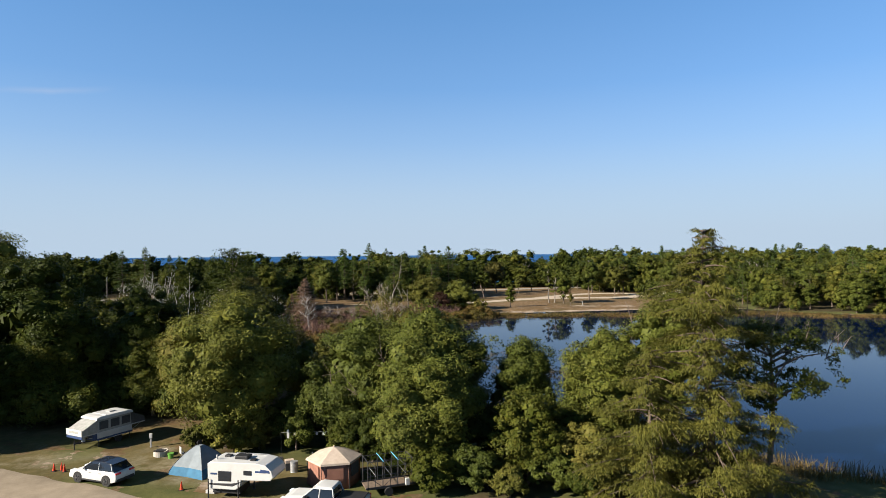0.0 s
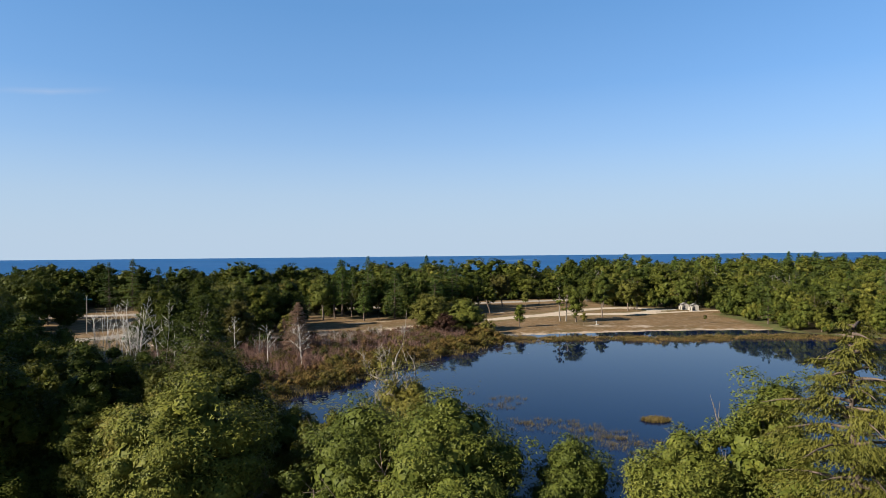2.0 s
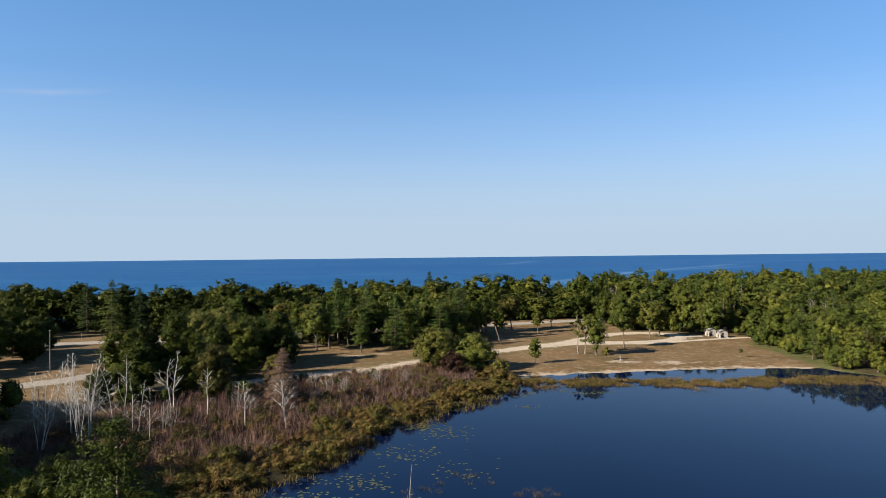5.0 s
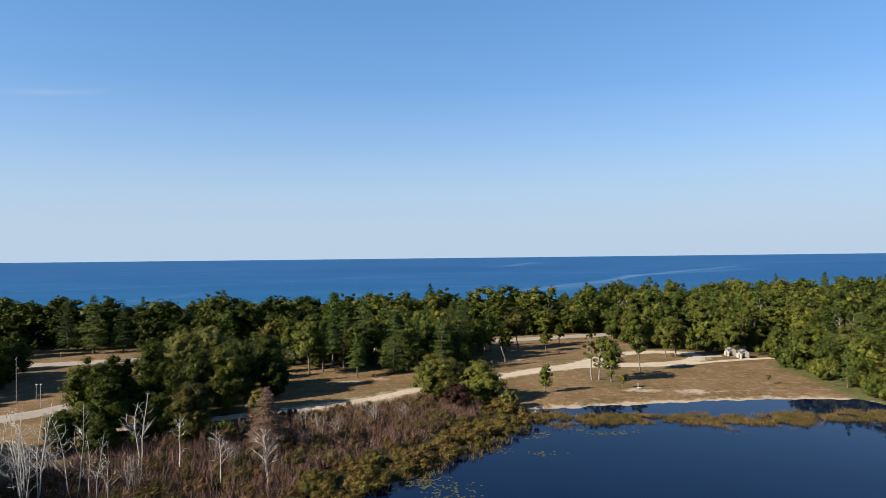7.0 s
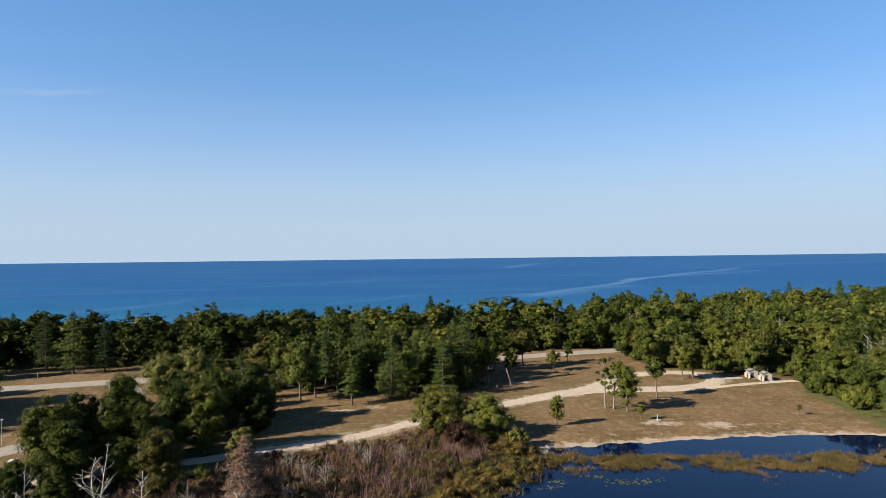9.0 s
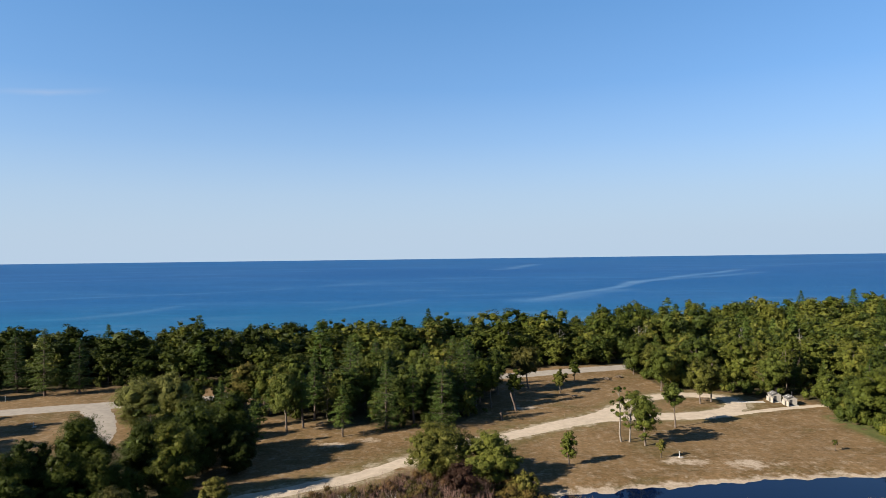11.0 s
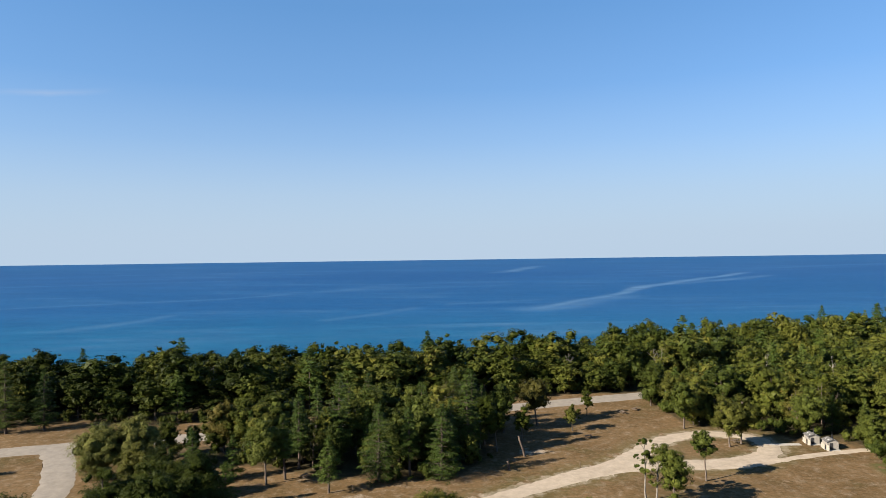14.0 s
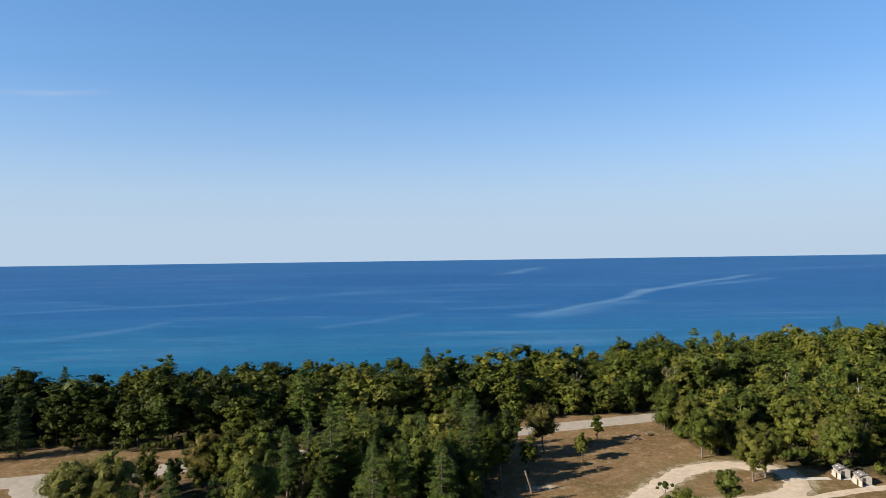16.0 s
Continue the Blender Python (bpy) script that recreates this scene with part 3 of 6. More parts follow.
BALLS = {k: icosphere_tris(k) for k in (1, 2, 3, 4)}


def inner_leaves(rng, centers, radii, sub):
    """Ragged shells of overlapping leaf clumps that close a crown behind its outer leaves."""
    ball = BALLS[sub]
    out = []
    for c, r in zip(centers, radii):
        q = unit(rng.normal(0, 1, 4))
        w, x, y, z = q
        m = np.array([[1 - 2 * (y * y + z * z), 2 * (x * y - z * w), 2 * (x * z + y * w)], [2 * (x * y + z * w), 1 - 2 * (x * x + z * z), 2 * (y * z - x * w)], [2 * (x * z - y * w), 2 * (y * z + x * w), 1 - 2 * (x * x + y * y)]])
        t = ball @ m.T
        mid = t.mean(1, keepdims=True)
        edge = np.linalg.norm(t[0, 0] - t[0, 1])
        t = mid * rng.uniform(0.82, 1.06, (len(t), 1, 1)) + (t - mid) * 1.25 + rng.normal(0, edge * 0.16, t.shape)
        out.append(t * r + c)
    out = np.concatenate(out)
    out[..., 2] = np.maximum(out[..., 2], 0.05)
    return out


def deciduous(seed, H, R, z0, lobes, count, leaf, lean=0.0, limbs=8, trunk_r=None, gap=0.0, subs=7, bare=0, fine=2, many=2.6, low=0.68):
    """Trunk tubes and leaf cards of a broad tree: lobes of leaf puffs on limbs, uneven outline."""
    rng = np.random.default_rng(seed)
    lobes = int(lobes * many)
    tb = Tubes()
    tr = trunk_r or H * 0.014 + 0.05
    half = (H - z0) / 2
    zc = z0 + half
    top = z0 + (H - z0) * 0.78
    zs = np.linspace(-0.3, top, 6)
    off = np.cumsum(rng.normal(0, H * 0.010, (6, 2)), 0) + np.linspace(0, 1, 6)[:, None] * np.array([lean, 0])
    off[0] = 0
    tb.add([(off[i, 0], off[i, 1], zs[i]) for i in range(6)], [tr * (1.25 if i == 0 else 1 - 0.14 * i) for i in range(6)], 7)
    d = fibonacci(lobes, rng)
    lr = min(R, half) * rng.choice([0.17, 0.22, 0.28, 0.36], lobes) * rng.uniform(0.9, 1.1, lobes) * (1.25 if half > R * 1.4 else 1.0)
    fat = 1 - 0.28 * np.clip(d[:, 2], 0, 1) ** 2
    reach = rng.uniform(low, 1.03, lobes) * np.where(rng.random(lobes) < 0.15, 0.6, 1.0)
    c = np.stack([d[:, 0] * np.maximum(0, R - lr) * fat, d[:, 1] * np.maximum(0, R - lr) * fat, d[:, 2] * np.maximum(0, half - lr * 0.8)], 1) * reach[:, None]
    c[:, 2] += zc
    c[:, 0] += np.interp(c[:, 2], zs, off[:, 0])
    c[:, 1] += np.interp(c[:, 2], zs, off[:, 1])
    for k in rng.permutation(lobes)[:limbs]:
        zb = min(top * 0.95, max(z0 * 0.8 + 0.3, c[k, 2] - rng.uniform(0.15, 0.4) * half))
        b = np.array([np.interp(zb, zs, off[:, 0]), np.interp(zb, zs, off[:, 1]), zb])
        mid = (b + c[k]) / 2 + rng.normal(0, 0.2, 3) + (0, 0, 0.2)
        tb.add([b, mid, c[k]], [tr * 0.45, tr * 0.28, tr * 0.1], 5)
    for k in range(bare):
        b = c[int(rng.integers(lobes))]
        e = unit(b - np.array([off[3, 0], off[3, 1], zc - half]))
        e = unit(e + rng.normal(0, 0.35, 3) + (0, 0, 0.15))
        L = R * rng.uniform(0.3, 0.62)
        tb.add([b, b + e * L * 0.5 + rng.normal(0, 0.15, 3), b + e * L], [tr * 0.22, tr * 0.15, 0.015], 4)
        for j in range(4):
            s = b + e * L * rng.uniform(0.3, 0.95)
            tb.add([s, s + (e + rng.normal(0, 0.6, 3)) * L * rng.uniform(0.2, 0.45)], [tr * 0.1, 0.01], 3)
    if subs:
        sd = unit(rng.normal(0, 1, (lobes * subs, 3)) + np.repeat(unit(c - np.array([off[2, 0], off[2, 1], zc - half * 0.35])), subs, 0) * 0.9)
        sr = np.repeat(lr, subs) * rng.uniform(0.26, 0.56, lobes * subs)
        sc = np.repeat(c, subs, 0) + sd * (np.repeat(lr, subs) * rng.uniform(0.50, 1.10, lobes * subs))[:, None] * np.array([1, 1, 0.8])
    else:
        sc, sr = c, lr
    w = sr ** 2
    idx = rng.choice(len(sc), count, p=w / w.sum())
    core = np.array([off[2, 0], off[2, 1], zc - half * 0.4])
    out = unit(sc[idx] - core)
    d = unit(rng.normal(0, 1, (count, 3)) + out * 0.7 + np.array([0, 0, 0.35]))
    pos = sc[idx] + d * sr[idx][:, None] * rng.uniform(0.5, 1.22, (count, 1)) * np.array([1.15, 1.15, 0.75])
    pos[:, 2] = np.maximum(pos[:, 2], 0.05)
    if gap:
        keep = wobble(pos[:, 0] * 2.1, pos[:, 1] * 2.1 + pos[:, 2] * 1.4, 1.1) > gap - 1
        pos, d = pos[keep], d[keep]
    face = d + (out[keep] if gap else out) * 0.9 + np.array([0, 0, 0.25])
    q = leaves(rng, pos, face, leaf, leaf * 0.72, None, 0.75)
    if gap >= 0.5:
        return tb, three(q)
    # shaded inner leaves that close the crown
    shells = inner_leaves(rng, c, lr[:, None] * np.array([0.60, 0.60, 0.52]), fine)
    m = 6 + lobes // 5
    e = unit(rng.normal(0, 1, (m, 3))) * rng.uniform(0.15, 0.95, (m, 1))
    hearts = np.array([off[3, 0], off[3, 1], zc]) + e * np.array([R * 0.45, R * 0.45, half * 0.62])
    body = inner_leaves(rng, hearts, np.full((m, 3), min(R, half) * 0.27), fine)
    return tb, np.concatenate([three(q), shells, body])


def conifer(seed, H, R, z0, tiers, arms, sprays, leaf, droop=0.12, power=0.8, open_=0.0, tip=0.06, wild=0.12, outline=None, loose=0.0):
    """Whorled branches with flat sprays of needles."""
    rng = np.random.default_rng(seed)
    tb = Tubes()
    tr = H * 0.014 + 0.05
    zs = np.linspace(-0.3, H * 0.98, 5)
    off = np.cumsum(rng.normal(0, H * 0.005, (5, 2)), 0)
    off[0] = 0
    tb.add([(off[i, 0], off[i, 1], zs[i]) for i in range(5)], [tr * 1.2, tr, tr * 0.75, tr * 0.45, 0.02], 7)
    P, N, A = [], [], []
    for k in range(tiers):
        t = (k + rng.uniform(0.2, 0.8)) / tiers
        z = z0 + (H - z0) * t
        reach = R * (tip + (1 - tip) * (1 - t) ** power) * (1.0 if t > 0.12 else 0.75)
        if outline:
            reach = R * float(np.interp(t, *outline))
        ph = rng.uniform(0, 6.28)
        reach *= rng.uniform(1 - wild, 1 + wild * 0.6)
        for j in range(arms):
            if rng.random() < open_:
                continue
            a = ph + 2 * math.pi * j / arms + rng.normal(0, 0.25)
            L = reach * rng.uniform(0.65, 1.15)
            rise = rng.normal(0.08, 0.08) + 0.35 * t
            ox, oy = np.interp(z, zs, off[:, 0]), np.interp(z, zs, off[:, 1])
            d = np.array([math.cos(a), math.sin(a), 0])
            b = np.array([ox, oy, z])
            s = np.linspace(0, 1, 4)[:, None]
            line = b + d * L * s + np.array([0, 0, 1.0]) * (rise * L * s - droop * L * s ** 2 * 2)
            if L > 0.8:
                tb.add(line, [tr * 0.28 * (1 - 0.6 * t), tr * 0.2 * (1 - 0.6 * t), tr * 0.1, 0.01], 4)
            n = max(7, int(sprays * L / R))
            u = rng.uniform(0.18, 1.03, n) ** 0.75
            side = rng.normal(0, 0.16 + loose * 0.14, n) * L * (0.35 + 0.9 * u * (1.15 - u) * 2)
            perp = np.array([-d[1], d[0], 0])
            zz = rng.uniform(-0.5, 0.6, n) * (H - z0) / tiers * float(smooth01(np.array(t), 0.6, 0.9)) + rise * L * u - droop * L * u ** 2 * 2 + rng.normal(0.04, 0.05 * L ** 0.5, n) - loose * np.abs(rng.normal(0, 0.28, n))
            P.append(b + d * (L * u)[:, None] + perp * side[:, None] + np.array([0, 0, 1.0]) * zz[:, None])
            N.append(np.tile([d[0] * (0.35 + loose), d[1] * (0.35 + loose), 1.0], (n, 1)))
            A.append(d + perp * np.sign(side)[:, None] * 0.5 + rng.normal(0, 0.1 + loose * 0.9, (n, 3)) - (0, 0, loose * 0.9))
    P, N, A = np.concatenate(P), np.concatenate(N), np.concatenate(A)
    return tb, three(leaves(rng, P, N, leaf * 1.5, leaf * 0.62, A, 0.5))


def hemlock(seed, H, R, z0, boughs, count, leaf, outline, droop=0.27):
    """Tall old conifer: drooping boughs that carry flat, ragged pads of needles with gaps between."""
    rng = np.random.default_rng(seed)
    tb = Tubes()
    tr = H * 0.016 + 0.05
    zs = np.linspace(-0.3, H * 0.98, 6)
    off = np.cumsum(rng.normal(0, H * 0.008, (6, 2)), 0)
    off[0] = 0
    tb.add([(off[i, 0], off[i, 1], zs[i]) for i in range(6)], [tr * 1.25, tr, tr * 0.8, tr * 0.55, tr * 0.3, 0.02], 8)
    C, S, D = [], [], []
    for k in range(boughs):
        t = (k + rng.uniform(0, 1)) / boughs
        z = z0 + (H - z0) * t
        a = k * 2.39996 + rng.normal(0, 0.3)
        L = R * float(np.interp(t, *outline)) * rng.choice([0.5, 0.75, 0.95, 1.15]) * rng.uniform(0.9, 1.1)
        b = np.array([np.interp(z, zs, off[:, 0]), np.interp(z, zs, off[:, 1]), z])
        d = np.array([math.cos(a), math.sin(a), 0])
        rise, sag = rng.normal(0.10, 0.08) + 0.15 * t, rng.uniform(0.6, 1.35) * droop
        s = np.linspace(0, 1, 5)[:, None]
        line = b + d * L * s + np.array([0, 0, L]) * (rise * s - sag * s ** 2)
        tb.add(line, [tr * 0.32, tr * 0.24, tr * 0.16, tr * 0.09, 0.012], 4)
        m = max(2, int(3 + L * 1.3))
        for j in range(m):
            u = rng.uniform(0.06, 1.0) ** 0.75
            w = rng.normal(0, 0.17) * L
            C.append(b + d * L * u + np.array([-d[1], d[0], 0]) * w + np.array([0, 0, L * (rise * u - sag * u * u) - abs(w) * 0.25 + rng.normal(0, 0.12)]))
            S.append((0.30 + 0.10 * L) * rng.uniform(0.5, 1.25))
            D.append(d)
    C, S, D = np.array(C), np.array(S), np.array(D)
    i = rng.choice(len(C), count, p=S ** 2 / (S ** 2).sum())
    r = rng.normal(0, 0.5, (count, 3)) * np.array([1, 1, 0.30])
    p = C[i] + r * S[i][:, None]
    p[:, 2] -= 0.35 * (r[:, 0] ** 2 + r[:, 1] ** 2) * S[i]
    nrm = D[i] * 0.5 + r * np.array([0.9, 0.9, 0.6]) + np.array([0, 0, 0.9])
    along = D[i] * 0.7 + r * np.array([1.2, 1.2, 0]) - np.array([0, 0, 0.5])
    return tb, three(leaves(rng, p, nrm, leaf * 1.6, leaf * 0.75, along, 0.5))


def bare_tree(seed, H, R, trunks=1, limbs=14, twigs=0, thick=1.0, z_low=0.3):
    """A dead tree: bleached trunk, limbs and forked twigs."""
    rng = np.random.default_rng(seed)
    tb = Tubes()
    for s in range(trunks):
        tr = (H * 0.009 + 0.04) * thick
        a0 = rng.uniform(0, 6.28)
        le = rng.uniform(0.05, 0.22) if trunks > 1 else rng.uniform(0, 0.07)
        zs = np.linspace(-0.3, H * rng.uniform(0.8, 1.0), 6)
        off = np.cumsum(rng.normal(0, H * 0.012, (6, 2)), 0) + np.array([math.cos(a0), math.sin(a0)]) * le * zs[:, None]
        if trunks > 1:
            off += np.array([math.cos(a0), math.sin(a0)]) * 0.4
        tb.add([(off[i, 0], off[i, 1], zs[i]) for i in range(6)], [tr * (1 - 0.17 * i) + 0.01 for i in range(6)], 6)
        for k in range(limbs):
            zb = zs[-1] * (z_low + (0.95 - z_low) * rng.random())
            u = np.interp(zb, zs, range(6))
            b = np.array([np.interp(u, range(6), off[:, 0]), np.interp(u, range(6), off[:, 1]), zb])
            a = rng.uniform(0, 6.28)
            L = R * (1.15 - zb / H) * rng.uniform(0.6, 1.3)
            d = np.array([math.cos(a), math.sin(a), rng.uniform(0.5, 1.3)])
            e = b + d * L
            m = b + d * L * 0.5 + rng.normal(0, 0.12 * L, 3)
            tb.add([b, m, e], [tr * 0.38, tr * 0.25, 0.012], 4)
            for j in range(2 + twigs):
                s0 = m + (e - m) * rng.random()
                d2 = d + rng.normal(0, 0.55, 3)
                tb.add([s0, s0 + d2 * L * rng.uniform(0.2, 0.45)], [tr * 0.15 + 0.01, 0.008], 3)
    return tb


def shrub_cards(rng, n, H, R, leaf, puffs=7, shell=0.7):
    a = rng.uniform(0, 6.28, puffs)
    r = R * np.sqrt(rng.uniform(0, 0.75, puffs))
    pr = R * rng.uniform(0.30, 0.52, puffs)
    c = np.stack([r * np.cos(a), r * np.sin(a), H * rng.uniform(0.32, 0.75, puffs)], 1)
    i = rng.integers(0, puffs, n)
    d = unit(rng.normal(0, 1, (n, 3)) + (0, 0, 0.4))
    p = c[i] + d * np.stack([pr[i], pr[i], np.full(n, H * 0.30)], 1) * rng.uniform(0.7, 1.25, (n, 1))
    p[:, 2] = np.maximum(p[:, 2], 0.05)
    q = leaves(rng, p, d + (0, 0, 0.25), leaf, leaf * 0.7)
    return np.concatenate([three(q), inner_leaves(rng, c, np.stack([pr * shell, pr * shell, np.full(puffs, H * 0.31 * shell)], 1), 2)])


def grow(name, kit, leaf_mat, bark_mat):
    tb, q = kit
    return [("trunk", tb.mesh(name + "_trunk", bark_mat)), ("crown", card_mesh(name + "_crown", q, leaf_mat, np.zeros(len(q))))]


# near trees round the camp site
def stand(name, kit, leaf_mat, bark_mat, x, y, label, category="tree", turn=0.0, size=1.0, group=""):
    return thing(name, grow(name, kit, leaf_mat, bark_mat), (x, y, ground_height(x, y)), label, category, group, turn, size)


stand("maple_tree", deciduous(11, 14.0, 6.6, 0.5, 34, 44000, 0.21, limbs=22, fine=3), MAPLE, BARK, -5.4, 87.0, "broad olive-green maple beside the camp site", turn=20)
stand("maple_tree", deciduous(24, 15.6, 5.4, 0.5, 30, 30000, 0.21, limbs=18, bare=3, fine=3), OLIVE, BARK, -6.4, 96.5, "tall olive-green maple behind the camp site", turn=110)
stand("maple_tree", deciduous(12, 13.2, 6.2, 0.3, 34, 42000, 0.21, limbs=22, bare=8, fine=3), MAPLE, BARK, 13.4, 84.0, "broad deep green maple behind the camp vehicles", turn=140)
stand("maple_tree", deciduous(19, 12.6, 5.6, 0.3, 28, 32000, 0.21, limbs=18, bare=4, fine=3), MAPLE, BARK, 6.6, 86.5, "rounded deep green maple behind the camp vehicles", turn=60)
stand("maple_tree", deciduous(22, 9.6, 4.6, 0.2, 28, 27000, 0.21, limbs=16, fine=3), MAPLE, BARK, 13.2, 79.0, "low rounded green maple behind the camp vehicles", turn=200)
stand("maple_tree", deciduous(13, 11.2, 3.3, 0.1, 30, 20000, 0.2, limbs=10, fine=3), MAPLE, BARK, 20.5, 84.0, "slender pointed green tree on the pond bank")
stand("maple_tree", deciduous(25, 7.6, 2.9, 0.4, 22, 16000, 0.2, limbs=10), OAK, BARK, 20.6, 77.2, "small dark leafy tree on the pond bank", turn=33)
stand("maple_tree", deciduous(14, 12.0, 4.4, 0.1, 34, 30000, 0.2, limbs=16, bare=3, fine=3), MAPLE, BARK, 27.2, 81.5, "bright green leafy tree on the pond bank", turn=70)
stand("maple_tree", deciduous(23, 15.2, 3.9, 2.0, 20, 19000, 0.2, limbs=18, bare=5, many=1.8, fine=3), MAPLE, BARK, 31.9, 81.6, "tall bright green tree on the pond bank", turn=10)
stand("larch_tree", hemlock(15, 18.8, 5.6, 0.4, 115, 112000, 0.12, ((0, 0.1, 0.25, 0.4, 0.5, 0.6, 0.72, 0.84, 0.92, 0.955, 0.98, 1), (0.85, 1.0, 0.92, 0.60, 0.48, 0.60, 0.68, 0.52, 0.32, 0.2, 0.3, 0.18))), LARCH, PINE_BARK, 31.9, 71.2, "tall olive-gold larch with layered drooping boughs on the bank")
stand("larch_tree", hemlock(28, 11.0, 4.4, 0.2, 70, 56000, 0.12, ((0, 0.15, 0.4, 0.6, 0.8, 0.92, 1), (0.95, 1.0, 0.95, 0.8, 0.5, 0.28, 0.12)), 0.36), LARCH, PINE_BARK, 28.0, 71.5, "lower olive-gold larch with drooping feathery boughs", turn=40)
stand("bank_tree", deciduous(16, 13.2, 4.6, 5.6, 18, 12500, 0.22, limbs=18, gap=0.5, bare=14), OAK, BARK, 37.4, 74.4, "thin tree with a bare pale trunk and sparse dark crown")
stand("bank_tree", deciduous(17, 15.4, 3.6, 3.0, 14, 5200, 0.2, limbs=18, gap=0.6, lean=0.8, bare=46), OLIVE, WHITE_BARK_GREY, 8.6, 98.5, "leafy tree with bare branch tops on the pond bank")
stand("bank_tree", deciduous(27, 11.6, 4.6, 0.4, 26, 26000, 0.2, limbs=18, bare=10), OLIVE, BARK, 9.6, 96.6, "rounded olive-green tree on the pond bank", turn=80)
stand("maple_tree", deciduous(18, 18.6, 4.4, 5.0, 20, 26000, 0.22, limbs=18, gap=0.5), OAK, BARK, -12.0, 107.0, "tall dark green tree with a bare lower trunk")
for i, (x, y, H, R) in enumerate(((-13, 97, 11.0, 4.8), (-1, 100, 8.0, 4.2), (3.0, 95, 9.4, 4.2), (-20, 102, 11, 5.0), (16.5, 88, 7.0, 3.2), (23.6, 79.5, 5.6, 2.6), (25, 76, 5.4, 2.6), (-8, 112, 8, 4.4), (-17, 114, 10.5, 4.8), (-25, 110.5, 11.5, 5.0), (-3, 107, 7, 3.8), (-4.2, 85.4, 2.8, 1.7), (-2.2, 86.4, 4.2, 2.2), (1.2, 86.0, 5.0, 2.4), (-8.0, 87.2, 2.4, 1.6), (-32, 122.5, 9.5, 4.2), (11, 104, 6.5, 3.0), (16.6, 76.2, 3.6, 2.2), (19, 74.8, 2.4, 1.7), (22.4, 75.4, 3.4, 2.2), (24.6, 74.0, 2.8, 1.9), (23.4, 78.5, 5.2, 2.6), (34.6, 74.8, 2.4, 1.6), (17.6, 80.5, 5.5, 2.6), (4.6, 87.0, 5.2, 2.6), (8.4, 82.4, 4.8, 2.4), (10.8, 80.2, 4.2, 2.2), (13.4, 75.8, 3.4, 1.9), (0.2, 88.0, 4.6, 2.4), (6.2, 83.4, 3.6, 2.0))):
    stand("young_tree", deciduous(30 + i, H, R, 0.0, 22, 10500, 0.21, many=1.6, fine=3), (OAK if i > 19 else (OLIVE, MAPLE)[i % 2]), BARK, x, y, "young leafy tree in the bank thicket", group="bank thicket", turn=i * 50)

for i, (x, y, H, R) in enumerate(((-49, 64, 13, 6), (-56, 71, 17, 6.5), (-50, 79, 19, 6.5), (-61, 62, 17, 6.5), (-43, 87, 15, 5.6), (-52, 89, 16, 6.5), (-62, 82, 15, 6), (-38.5, 90, 14, 5.3), (-45, 94, 15, 6), (-37, 97, 12, 5.2), (-52, 123, 19.0, 5.5), (-42, 127, 15.4, 5.4), (-55, 135, 18, 6))):
    stand("shade_tree", deciduous(330 + i, H, R, 0.5, 20, 11000, 0.29), OAK, BARK, x, y, "leafy tree beside the camp road", group="trees by the camp road", turn=i * 50)

